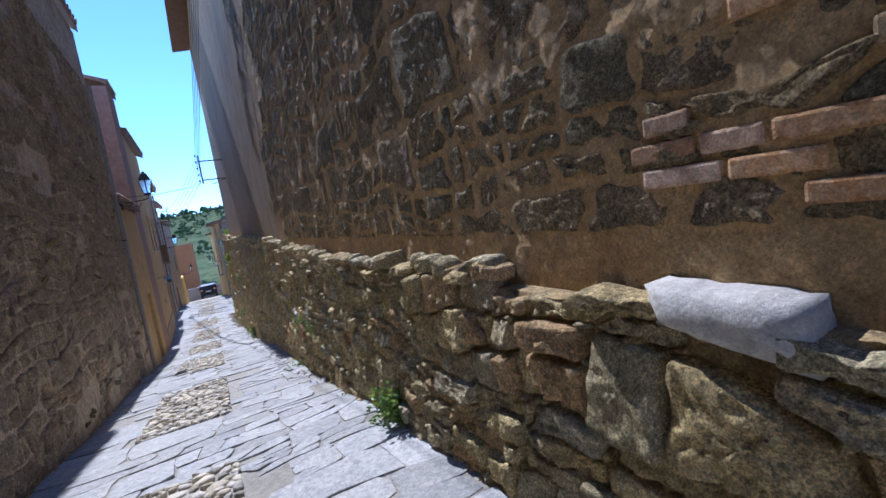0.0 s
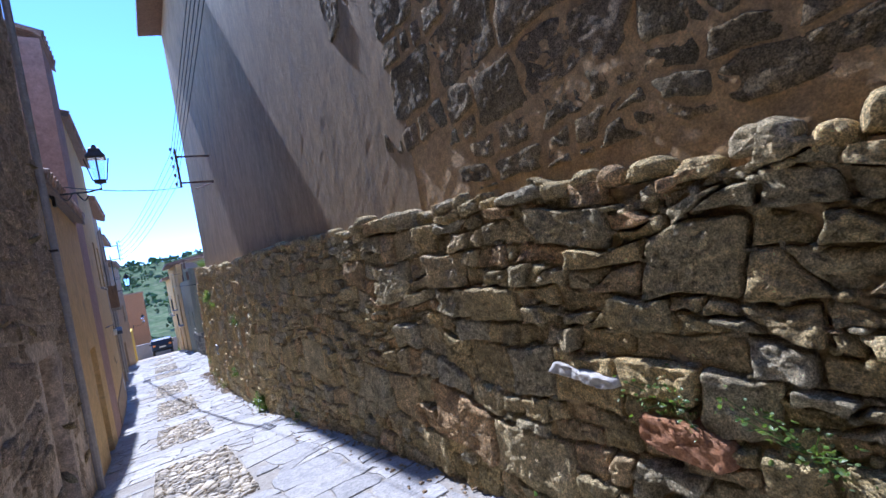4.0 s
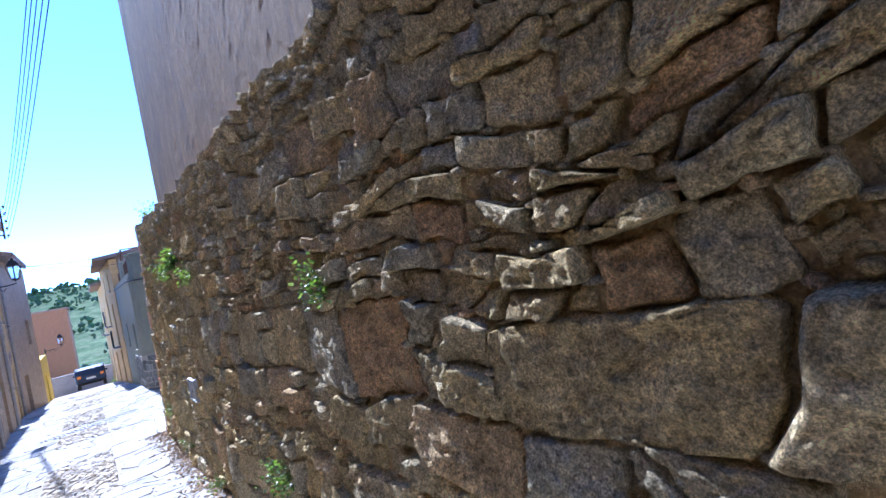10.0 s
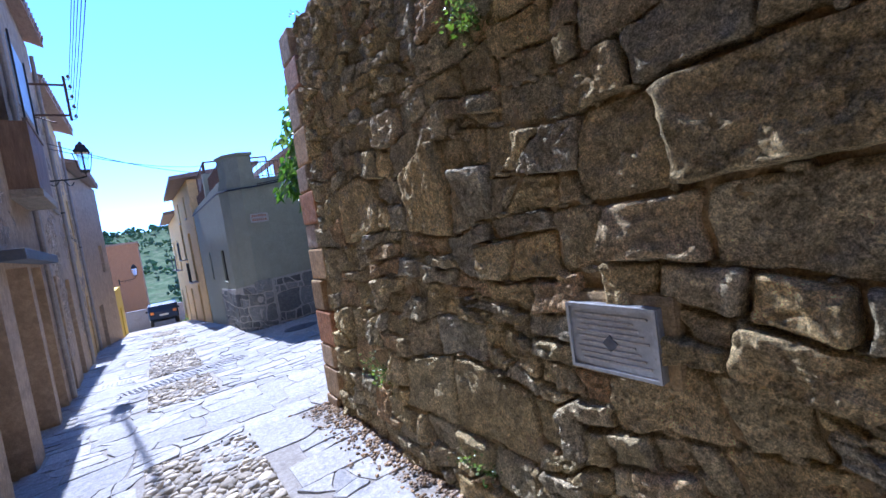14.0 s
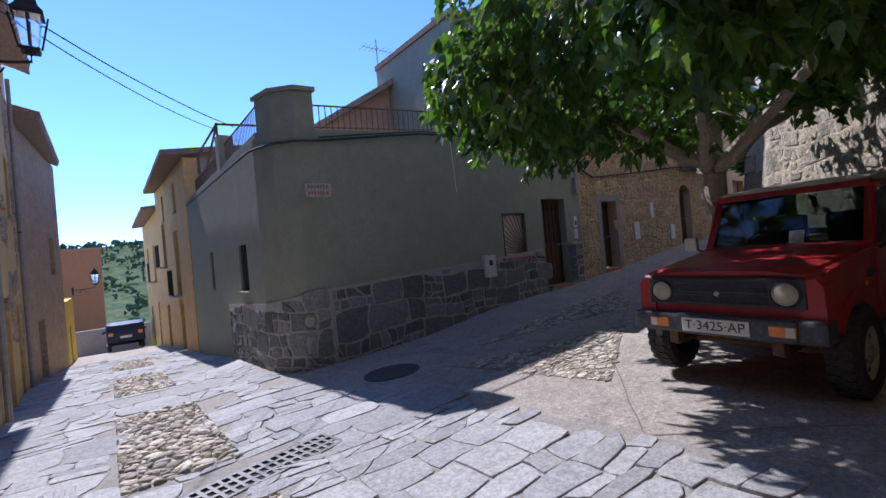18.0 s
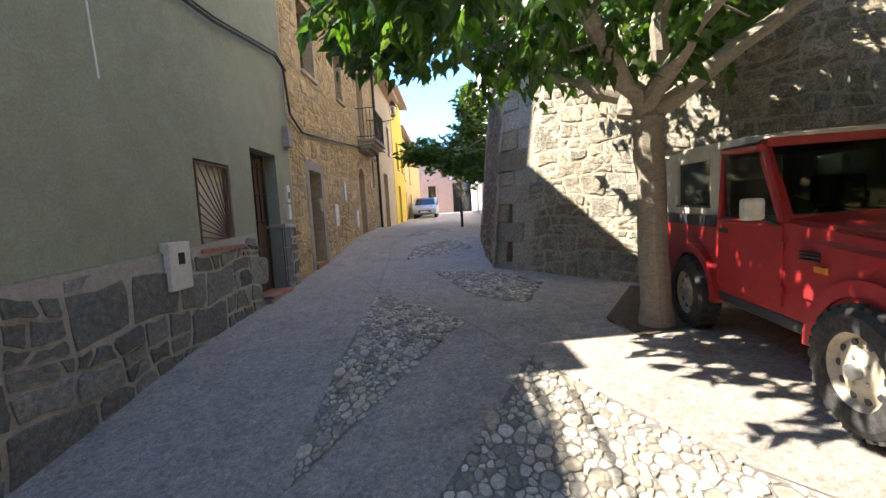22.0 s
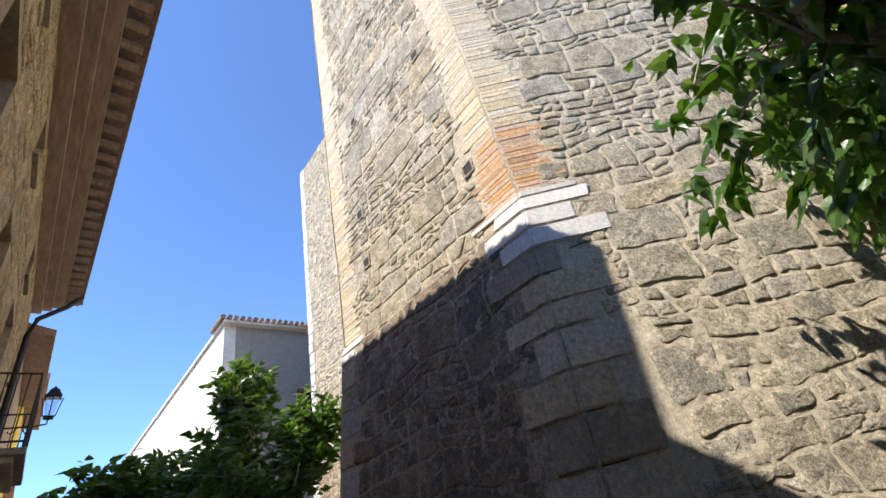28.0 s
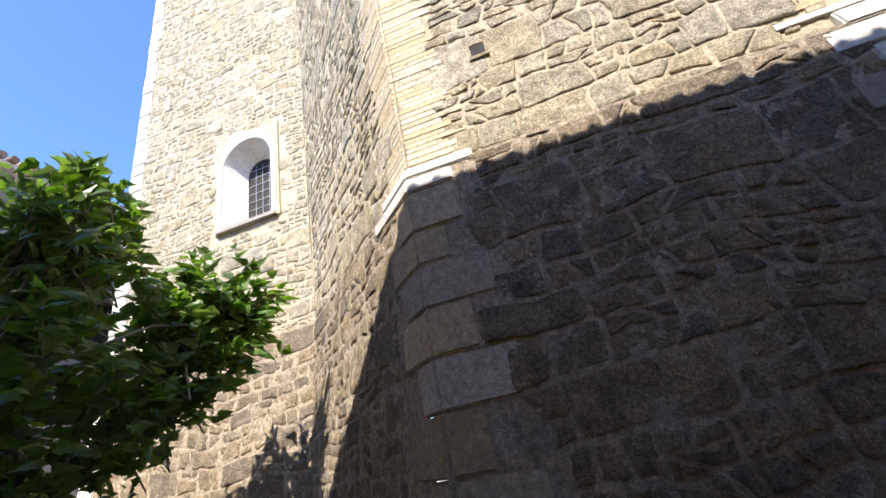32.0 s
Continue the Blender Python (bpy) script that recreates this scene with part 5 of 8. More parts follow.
part("box", box(0, -0.11, 0, 0.2, 0.01, 0.36, 0.015), GREY_RENDER, junction)
part("conduit", rod(bmesh.new(), (0.1, -0.05, 0.36), (0.1, -0.05, 1.5), 0.014), GREY_RENDER, junction)
plate_sign = thing("street_name_tiles", "small oval ceramic street-name plaque of pale tiles", "street sign", wall_pose(FRONT0, FRONT1, 1.80 - 2.1, 0.15))
for i in range(3):
    for j in range(2):
        part("tile", box(0.01 + i * 0.155, -0.014, j * 0.12, 0.155 + i * 0.155, 0.02, 0.115 + j * 0.12, 0.003), PALE_STONE, plate_sign)
for j in (0.04, 0.15):
    for i in range(7):
        part("letter_bar", box(0.05 + i * 0.054, -0.018, j, 0.08 + i * 0.054, -0.012, j + 0.055), TERRACOTTA, plate_sign)
for k in range(26):
    a = 2 * math.pi * k / 26
    part("rim_bar", box(0.235 + 0.235 * math.cos(a) - 0.012, -0.017, 0.118 + 0.14 * math.sin(a) - 0.010, 0.235 + 0.235 * math.cos(a) + 0.012, 0.0, 0.118 + 0.14 * math.sin(a) + 0.010), PALE_STONE, plate_sign)

# cables along the fronts
def cable(points, r, label, mat=CABLE, sag=0.0, name="cable"):
    pts = []
    for a, b in zip(points, points[1:]):
        a, b = Vector(a), Vector(b)
        n = max(int((b - a).length / 0.35), 2)
        for i in range(n):
            t = i / n
            pts.append(a.lerp(b, t) + Vector((0, 0, -sag * 4 * t * (1 - t) + 0.006 * nz(i, a.x, a.y, 1.7))))
    pts.append(Vector(points[-1]))
    ob = part(name, tube(pts, r), mat, None)
    return tagged(ob, label, "cable", "wall cables")


cable([(1.20, 41.4, 1.18), (1.22, 33.8, 1.12), (1.40, 33.1, 1.1), (1.72, 32.8, 1.1), (2.1, 32.73, 1.12), (4.2, 32.70, 1.42), (7.0, 32.68, 1.54), (8.9, 32.67, 1.80), (9.25, 32.66, 1.70), (9.4, 32.66, 0.95), (10.0, 32.66, 0.72), (12.5, 32.64, 0.95), (15.0, 32.62, 1.22), (18.8, 32.6, 1.15)], 0.022, "black bundled cable clipped along the house fronts")
cable([(2.1, 32.70, 1.17), (4.2, 32.68, 1.46), (7.0, 32.66, 1.58), (8.9, 32.65, 1.84), (9.3, 32.63, 1.66)], 0.014, "thin black cable running beside a thicker one")
cable([(5.05, 32.70, 0.25), (5.0, 32.71, 1.35)], 0.008, "thin white cable hanging down the green wall", WHITE_PLASTIC)
cable([(-1.9, 31.5, 2.1), (1.3, 35.0, 1.9)], 0.008, "thin wire strung across the lane", CABLE, 0.12)
cable([(-1.9, 31.5, 2.0), (1.45, 37.6, 2.6)], 0.008, "thin wire strung across the lane", CABLE, 0.15)

# ---- stone street house: doors, windows, balcony, eaves, downpipe ----
front_door(S0, S1, 10.38 - 9.36, 11.15 - 9.36, -1.90, 0.05, "narrow dark brown wooden door in a plastered frame", deep=0.3)
front_door(S0, S1, 15.2 - 9.36, 16.05 - 9.36, -1.62, 0.62, "dark arched wooden door with a brick surround", deep=0.25)
surround = thing("door_surround", "grey plaster band round the doorway", "door surround", wall_pose(S0, S1, 1.02, -1.9))
part("jamb", box(-0.2, -0.015, -0.4, -0.003, 0.3, 2.15, 0.008), GREY_RENDER, surround)
part("jamb", box(0.773, -0.015, -0.4, 0.95, 0.3, 2.15, 0.008), GREY_RENDER, surround)
part("lintel", box(-0.003, -0.015, 1.953, 0.773, 0.3, 2.15, 0.006), GREY_RENDER, surround)
part("threshold", box(-0.02, -0.05, -0.45, 0.79, 0.35, -0.002, 0.01), TERRACOTTA, surround)
arch = thing("door_arch", "arch of thin orange bricks over the doorway", "arch", wall_pose(S0, S1, 15.2 - 9.36, 0))
for k in range(17):
    a = math.pi * k / 16
    m = Matrix.Translation((0.425 - math.cos(a) * 0.5, 0, 0.42 + math.sin(a) * 0.42)) @ Matrix.Rotation(math.pi / 2 - a, 4, "Y").inverted()
    part("brick", box(-0.028, -0.012, -0.09, 0.028, 0.2, 0.12, 0.004, m=m), OLD_BRICK, arch)
for s in (0, 1):
    pts = [(0.0 if s == 0 else 0.85, 0.63), (0.0 if s == 0 else 0.85, 0.25)] + [((0.425 - math.cos(math.pi * k / 16) * 0.425) if s == 0 else (0.425 + math.cos(math.pi * k / 16) * 0.425), 0.25 + math.sin(math.pi * k / 16) * 0.37) for k in range(1, 9)] + [(0.425, 0.63)]
    part("spandrel", prism(pts[1:] + pts[:1], -0.004, 0.24, "y"), FACADE_RENDER, arch)


def shuttered(p0, p1, hole, label, shut=False):
    u0, u1, lo, hi = hole
    ob = thing("window", label, "window", wall_pose(p0, p1, u0, lo))
    w, h = u1 - u0, hi - lo
    part("pane", box(0.06, 0.26, 0.06, w - 0.06, 0.265, h - 0.06), GLASS, ob)
    # near-black sheet in place of a shaded room behind the glass
    part("backing", box(0, 0.40, 0, w, 0.41, h), SHADE_BLACK, ob)
    for q in (box(0, 0.22, 0, 0.06, 0.30, h), box(w - 0.06, 0.22, 0, w, 0.30, h), box(0.06, 0.22, 0, w - 0.06, 0.30, 0.06), box(0.06, 0.22, h - 0.06, w - 0.06, 0.30, h), box(w / 2 - 0.03, 0.22, 0.06, w / 2 + 0.03, 0.30, h - 0.06)):
        part("window_frame", q, WOOD_OLD, ob)
    part("window_sill", box(-0.05, -0.06, -0.07, w + 0.05, 0.22, -0.003, 0.01), CHURCH_BLOCK, ob)
    return ob


for k, hole in enumerate(SH_HOLES[2:]):
    shuttered(S0, S1, hole, ("tall balcony window with a wooden frame" if k == 2 else "small attic window under the eaves" if 3 <= k <= 5 else "upper window with a wooden frame in the stone front"))
balcony = thing("balcony", "small iron balcony on a stepped stone slab", "balcony", wall_pose(S0, S1, 15.35 - 9.36, 1.5))
for i, (o, z) in enumerate(((0.62, 0.0), (0.52, -0.09), (0.40, -0.18), (0.26, -0.27))):
    part("slab", box(-0.02 + i * 0.05, -o, z - 0.085, 1.82 - i * 0.05, 0.0, z, 0.012), CHURCH_BLOCK, balcony)
rail_pts = [(0.02, -0.002), (0.02, -0.57), (1.78, -0.57), (1.78, -0.002)]
for z in (0.08, 0.95):
    for a, b in zip(rail_pts, rail_pts[1:]):
        part("rail", rod(bmesh.new(), (*a, z), (*b, z), 0.014, n=6), IRON, balcony)
for i in range(17):
    part("baluster", rod(bmesh.new(), (0.02 + 1.76 * i / 16, -0.57, 0), (0.02 + 1.76 * i / 16, -0.57, 0.95), 0.008, n=6), IRON, balcony)
for s in (0.02, 1.78):
    for i in range(1, 5):
        part("baluster", rod(bmesh.new(), (s, -0.57 + 0.113 * i, 0), (s, -0.57 + 0.113 * i, 0.95), 0.008, n=6), IRON, balcony)
# eaves: boards on three stepped mouldings, rafters, tiles, gutter
for i, (o, z0, z1) in enumerate(((0.16, 5.12, 5.2), (0.32, 5.2, 5.28), (0.5, 5.28, 5.34))):
    part("eave_board", box(9.3, 32.66 - o, z0, 19.02, 32.75, z1, 0.01), EAVE_WOOD, street_house)
part("roof", prism([(31.86, 5.42), (33.0, 5.72), (38, 7.4), (38, 7.5), (31.86, 5.5)], 9.0, 19.05, "x"), TILE, street_house)
for i in range(32):
    part("rafter", box(9.4 + i * 0.305, 31.92, 5.345, 9.49 + i * 0.305, 32.75, 5.42), EAVE_WOOD, street_house)
for k in range(46):
    xx = 9.1 + k * 0.217
    part("roof_tile", rod(bmesh.new(), (xx, 31.87, 5.49), (xx, 33.6, 6.05), 0.055, 0.055, 8), TILE, street_house)
gutter = thing("downpipe", "dark metal rainwater downpipe on the house corner", "pipe")
part("pipe", tube([(18.6, 31.9, 5.4), (18.55, 32.1, 5.1), (18.5, 32.5, 4.75), (18.5, 32.58, 4.4), (18.5, 32.58, -1.4)], 0.05, 8), IRON, gutter)
for z in (-0.6, 1.4, 3.4):
    part("bracket", box(18.43, 32.56, z, 18.57, 32.67, z + 0.04), IRON, gutter)
for x, z, w, h in ((13.05, -0.5, 0.2, 0.5), (12.0, -1.15, 0.32, 0.55), (14.3, -1.25, 0.3, 0.5), (16.9, 0.1, 0.15, 0.2)):
    mb = thing("meter_box", "small pale meter box on the stone front", "meter box", wall_pose(S0, S1, x - 9.36, z))
    part("box", box(0, -0.05, 0, w, 0.02, h, 0.008), CREAM, mb)
    part("lid", box(0.03, -0.056, 0.03, w - 0.03, -0.048, h - 0.03, 0.004), WHITE_PLASTIC, mb)
pave = thing("pavement", "sloping cement strip along the foot of the house fronts", "pavement", kind="structure")
v, f = [], []
for i in range(31):
    x = 9.4 + i * 0.316
    y = lerp([(9, 32.73), (19, 32.66)], x)
    v += [(x, y - 0.55, ground_z(x, y - 0.55) + 0.006), (x, y - 0.02, ground_z(x, y) + 0.01 + 0.09 * min(i / 6, 1)), (x, y, ground_z(x, y) - 0.1)]
for i in range(30):
    f += [(i * 3, i * 3 + 3, i * 3 + 4, i * 3 + 1), (i * 3 + 1, i * 3 + 4, i * 3 + 5, i * 3 + 2)]
part("strip", (v, f), CONCRETE, pave)
for k, (hole, x0, y0) in enumerate([((20.0, 21.2, -1.7, 0.9), 19.0, 32.62), ((25, 26, -1.6, 0.7), 23.6, 32.6), ((31, 32, -1.5, 0.7), 28.5, 32.9), ((35, 36, -1.5, 0.7), 28.5, 32.9), ((40, 41, -1.4, .8), 28.5, 32.9)]):
    front_door((x0, y0), (x0 + 5, y0), hole[0] - x0, hole[1] - x0, hole[2], hole[3], "brown wooden house door along the street", WOOD_OLD)
for hole, x0, y0 in [((20.0, 20.7, 1.9, 3.2), 19.0, 32.62), ((21.8, 22.5, 1.9, 3.2), 19.0, 32.62), ((25, 25.8, 1.6, 3.0), 23.6, 32.6), ((27, 27.8, 1.6, 3.0), 23.6, 32.6), ((31, 31.8, 1.5, 2.8), 28.5, 32.9), ((35, 35.8, 1.5, 2.8), 28.5, 32.9)]:
    shuttered((x0, y0), (x0 + 5, y0), (hole[0] - x0, hole[1] - x0, hole[2], hole[3]), "upper window of a house along the street")
for u0, u1, lo, hi in ((46 - 31.5, 46 - 28.5, -1.4, 1.2), (46 - 37, 46 - 34.4, -1.3, 1.2)):
    g = thing("garage_door", "plain brown garage door in the white front", "door", wall_pose((46, 27.75), (23.2, 27.75), u0, lo))
    for k in range(5):
        part("panel", box(0, 0.1, k * (hi - lo) / 5, u1 - u0, 0.14, (k + 1) * (hi - lo) / 5 - 0.01, 0.006), WOOD_OLD, g)
shuttered((23.204, 27.34), (23.204, 16), (2.2, 4.2, 3.6, 5.0), "wide dark window in the grey side wall")
for i in range(52):
    part("roof_tile", rod(bmesh.new(), (22.82, 27.9 - i * 0.225, 7.47), (24.2, 27.9 - i * 0.225, 7.50), 0.09, 0.09, 8), TILE, white_house)
for u0, u1, lo, hi in ((5.6, 6.5, 0.4, 2.4), (7.6, 8.5, 0.4, 2.4), (10.4, 12.6, -1.0, 2.6)):
    shuttered((52, 40), (52, 22), (u0, u1, lo, hi), "dark arched opening at the street's end")
sign = thing("wall_sign", "long sign board with white lettering over the doorway", "sign", wall_pose((52, 40), (52, 22), 9.9, 2.75))
part("board", box(0, -0.06, 0, 3.4, 0.02, 0.8, 0.01), PINK_RENDER, sign)
for k in range(6):
    part("letter_bar", box(0.25 + k * 0.5, -0.075, 0.22, 0.55 + k * 0.5, -0.062, 0.6), WHITE_RENDER, sign)

# ---- church: dressed corner blocks, ledge stones, brick corners, window, holes ----


def corner_blocks(corner, pa, pb, z0, z1, name, mat, sizes, seed, lean_a, lean_b, label, course=0.3, depth=0.03):
    """Blocks round a corner: on each course a long arm on one face and a short one on the other."""
    r = random.Random(seed)
    c, pa, pb = Vector(corner), Vector(pa), Vector(pb)
    da, db = (pa - c).normalized(), (pb - c).normalized()
    na, nb = Vector((-da.y, da.x)), Vector((db.y, -db.x))
    if na.dot(c - (pb + pa) / 2) < 0:
        na = -na
    if nb.dot(c - (pb + pa) / 2) < 0:
        nb = -nb
    z, k = z0, 0
    while z < z1 - 0.02:
        h = min(course * r.uniform(0.8, 1.25), z1 - z)
        la, lb = (sizes if k % 2 else sizes[::-1])
        jag = (0.75, 1.2) if course < 0.1 else (0.8, 1.2)
        la, lb = la * r.uniform(*jag), lb * r.uniform(*jag)
        verts = []
        g = 0.005
        wa, wb = depth * r.uniform(0.7, 1.2), depth * r.uniform(0.7, 1.2)
        for zz in (z + g, z + h - g):
            ba, bb = lean_a * batter(zz) + wa, lean_b * batter(zz) + wb
            # where the two leaning faces meet
            det = na.x * nb.y - na.y * nb.x
            e = Vector((ba * nb.y - bb * na.y, bb * na.x - ba * nb.x)) / det
            outer = c + e
            verts += [outer + da * la, outer, outer + db * lb, outer + db * lb - nb * 0.2, c - (na + nb).normalized() * 0.25, outer + da * la - na * 0.2]
        vs = [Vector((q.x, q.y, z + g if i < 6 else z + h - g)) for i, q in enumerate(verts)]
        bm = bmesh.new()
        bv = [bm.verts.new(q) for q in vs]
        bm.faces.new(bv[:6][::-1])
        bm.faces.new(bv[6:])
        for i in range(6):
            j = (i + 1) % 6
            bm.faces.new((bv[i], bv[j], bv[6 + j], bv[6 + i]))
        bmesh.ops.recalc_face_normals(bm, faces=bm.faces)
        if h > 0.12:
            bmesh.ops.bevel(bm, geom=bm.edges[:], offset=0.016, segments=2, affect="EDGES")
        part(name, bm, mat, church, label)
        z += h
        k += 1


corner_blocks(CORNER, CORNER2, (6.15, 25.05), -2.3, LEDGE - 0.5, "corner_block", CHURCH_BLOCK, (0.62, 0.30), 5, 1.0, 0.55, "", 0.3, 0.022)
corner_blocks(CORNER2, NAVE0, CORNER, -2.1, LEDGE - 0.2, "corner_block", CHURCH_BLOCK, (0.5, 0.3), 6, 0.6, 1.0, "", 0.33, 0.022)
corner_blocks(CORNER, CORNER2, (6.15, 25.05), LEDGE - 0.5, LEDGE + 0.22, "ledge_stone", WHITE_BLOCK, (0.75, 0.5), 7, 1.0, 0.55, "white dressed limestone block", 0.24, 0.03)
corner_blocks(CORNER2, NAVE0, CORNER, LEDGE - 0.2, LEDGE + 0.12, "ledge_stone", WHITE_BLOCK, (0.5, 0.7), 8, 0.6, 1.0, "white dressed limestone block", 0.17, 0.03)
corner_blocks(CORNER, CORNER2, (6.15, 25.05), LEDGE + 0.22, 3.3, "brick", OLD_BRICK, (0.52, 0.43), 9, 1.0, 0.55, "", 0.062, 0.014)
corner_blocks(CORNER, CORNER2, (6.15, 25.05), 3.3, TOWER_TOP, "brick", PALE_BRICK, (0.52, 0.43), 10, 1.0, 0.55, "", 0.07, 0.014)
corner_blocks(CORNER2, NAVE0, CORNER, LEDGE + 0.12, 7.0, "brick", PALE_BRICK, (0.43, 0.52), 11, 0.6, 1.0, "", 0.064, 0.014)
corner_blocks(CORNER2, NAVE0, CORNER, 7.0, TOWER_TOP, "brick", PALE_BRICK, (0.43, 0.52), 12, 0.6, 1.0, "", 0.09, 0.014)
corner_blocks(NAVE1, NAVE0, (20.5, 20), -2.0, NAVE_TOP, "corner_block", WHITE_BLOCK, (0.35, 0.35), 13, 0.3, 0.3, "", 0.35)

corner_blocks(CORNER, CORNER2, (6.15, 25.05), LEDGE + 0.22, TOWER_TOP, "mortar_bed", CHURCH_MORTAR, (0.5, 0.5), 21, 1.0, 0.55, "", 1.2, 0.010)
corner_blocks(CORNER2, NAVE0, CORNER, LEDGE + 0.12, TOWER_TOP, "mortar_bed", CHURCH_MORTAR, (0.5, 0.5), 22, 0.6, 1.0, "", 1.2, 0.010)

# tall arched church window
cw = thing("church_window", "tall round-arched leaded window with a splayed white surround", "window", wall_pose(NAVE1, NAVE0, 2.5, 4.28))
W, H0, R0 = 1.22, 1.42, 0.61


def arch_line(w, h, n=12):
    return [(-w / 2, 0)] + [(-w / 2 * math.cos(math.pi * k / n), h + w / 2 * math.sin(math.pi * k / n)) for k in range(n + 1)] + [(w / 2, 0)]


outer, inner = arch_line(1.12, 1.42), arch_line(0.66, 1.40)
bm = bmesh.new()
ro = [bm.verts.new((0.61 + a, -0.04, b)) for a, b in outer]
ri = [bm.verts.new((0.61 + a, 0.42, b + 0.05)) for a, b in inner]
for k in range(len(ro) - 1):
    bm.faces.new((ro[k], ri[k], ri[k + 1], ro[k + 1]))
part("reveal", bm, WHITE_RENDER, cw, "splayed white plaster reveal")
for s in (-1, 1):
    cut = [(s * 0.72, 0.0), (s * 0.56, 0.0)] + [(s * 0.56 * math.cos(math.pi * k / 12), 1.42 + 0.56 * math.sin(math.pi * k / 12)) for k in range(7)] + [(0, 2.2), (s * 0.72, 2.2)]
    part("wall_ring", prism([(0.61 + a, b) for a, b in (cut if s > 0 else cut[::-1])], -0.02, 0.05, "y"), CHURCH_MORTAR, cw)
band_o, band_i = arch_line(1.34, 1.42), arch_line(1.14, 1.42)
bm = bmesh.new()
rows4 = [[bm.verts.new((0.61 + a, yy, b)) for a, b in line] for line, yy in ((band_i, 0.0), (band_i, -0.05), (band_o, -0.045), (band_o, 0.0))]
for p, q in zip(rows4, rows4[1:]):
    for k in range(len(p) - 1):
        bm.faces.new((p[k], p[k + 1], q[k + 1], q[k]))
part("surround", bm, WHITE_RENDER, cw, "white plaster band round the arch")
part("window_sill", prism([(-0.05, 0.0), (1.27, 0.0), (1.27, 0.07), (-0.05, 0.07)], -0.08, 0.42, "y"), GREY_RENDER, cw)
# opaque pane, its near-black colour stands for the unlit church inside
part("pane", prism([(0.61 + a, b + 0.05) for a, b in inner], 0.44, 0.45, "y"), SHADE_BLACK, cw, "leaded pane painted near-black for the unlit inside")
for k in range(1, 9):
    part("lead_bar", box(0.29, 0.425, 0.05 + k * 0.19, 0.93, 0.437, 0.062 + k * 0.19), GALV, cw)
for k in range(1, 4):
    part("lead_bar", box(0.29 + k * 0.16, 0.427, 0.08, 0.302 + k * 0.16, 0.438, 1.68), GALV, cw)

# square scaffold holes in the front: stone rims round near-black blocks painted as shade
surf, length = church_face(CORNER2, CORNER, 1.0)
for u, z in ((0.9, 4.18), (0.9, 3.23), (3.3, 3.13), (1.1, 6.3), (3.0, 5.9), (2.1, 8.2)):
    a = Vector(surf(u - 0.08, z - 0.08, 0.022)), Vector(surf(u + 0.08, z + 0.08, 0.022))
    bm = bmesh.new()
    for du, dz, w, h in ((-0.1, -0.1, 0.2, 0.03), (-0.1, 0.07, 0.2, 0.03), (-0.1, -0.07, 0.03, 0.14), (0.07, -0.07, 0.03, 0.14)):
        q0, q1 = surf(u + du, z + dz, 0.0), surf(u + du + w, z + dz + h, 0.03)
        box(min(q0[0], q1[0]), min(q0[1], q1[1]), q0[2], max(q0[0], q1[0]), max(q0[1], q1[1]), q1[2], 0, bm)
    hole = part("hole_rim", bm, CHURCH_STONE, church)
    q0, q1 = surf(u - 0.07, z - 0.07, 0.0), surf(u + 0.07, z + 0.07, 0.024)
    part("hole", box(min(q0[0], q1[0]), min(q0[1], q1[1]), q0[2], max(q0[0], q1[0]), max(q0[1], q1[1]), q1[2]), SHADE_BLACK, church, "near-black block painted as the shade of a square scaffold hole")

# lane corner: dressed brown blocks at the end of the rubble wall
r = random.Random(3)
z = -2.55
k = 0
while z < 1.7:
    h = r.uniform(0.2, 0.42)
    x = lerp(WALL_X, 25) + 0.035 * (z + 0.6) - 0.035
    ln, dp = (0.42, 0.3) if k % 2 else (0.28, 0.5)
    part("corner_block", box(x - r.uniform(0, 0.02), 25.02 - ln * r.uniform(0.9, 1.1), z + 0.006, x + dp, 25.06 + r.uniform(0, 0.02), min(z + h, 1.76) - 0.006, 0.022), QUOIN if k % 4 != 3 else RED_QUOIN, wall_east)
    z += h
    k += 1

# ---- paint, rubber and leaf materials ----
RED_PAINT = material("faded red car paint", ((0.38, 0.024, 0.026), (0.33, 0.021, 0.023), (0.42, 0.036, 0.036)), 2, 0.36, 0.04, 120, stain=(0.40, 0.05, 0.04), stain_at=0.66)
CREAM_TOP = material("dirty cream hard top", ((0.60, 0.56, 0.46), (0.52, 0.48, 0.39), (0.66, 0.62, 0.53)), 4, 0.5, 0.08, 120, stain=(0.42, 0.38, 0.30), stain_at=0.64)
BLACK_TRIM = plain("black plastic trim", (0.035, 0.037, 0.042), 0.5)
GREY_BUMPER = material("worn grey-black bumper", ((0.055, 0.06, 0.068), (0.038, 0.042, 0.048), (0.095, 0.10, 0.105)), 7, 0.5, 0.1, 100)
RUBBER = material("dusty tyre rubber", ((0.05, 0.048, 0.045), (0.035, 0.034, 0.033), (0.08, 0.075, 0.068)), 8, 0.85, 0.2, 90)
RIM = material("cream steel wheel", ((0.48, 0.42, 0.30), (0.38, 0.32, 0.22), (0.55, 0.49, 0.37)), 7, 0.55, 0.1, 100)
AMBER = plain("amber lens", (0.75, 0.25, 0.04), 0.25)
HEADGLASS = plain("yellowed headlamp glass", (0.42, 0.39, 0.28), 0.15)
PLATE = plain("white number plate", (0.62, 0.61, 0.52), 0.45)
SILVER_PAINT = plain("silver car paint", (0.42, 0.44, 0.46), 0.3, 0.4)
BLACK_PAINT = plain("black car paint", (0.03, 0.032, 0.036), 0.2, 0.2)
PAPER = plain("white paper", (0.75, 0.75, 0.74), 0.8)


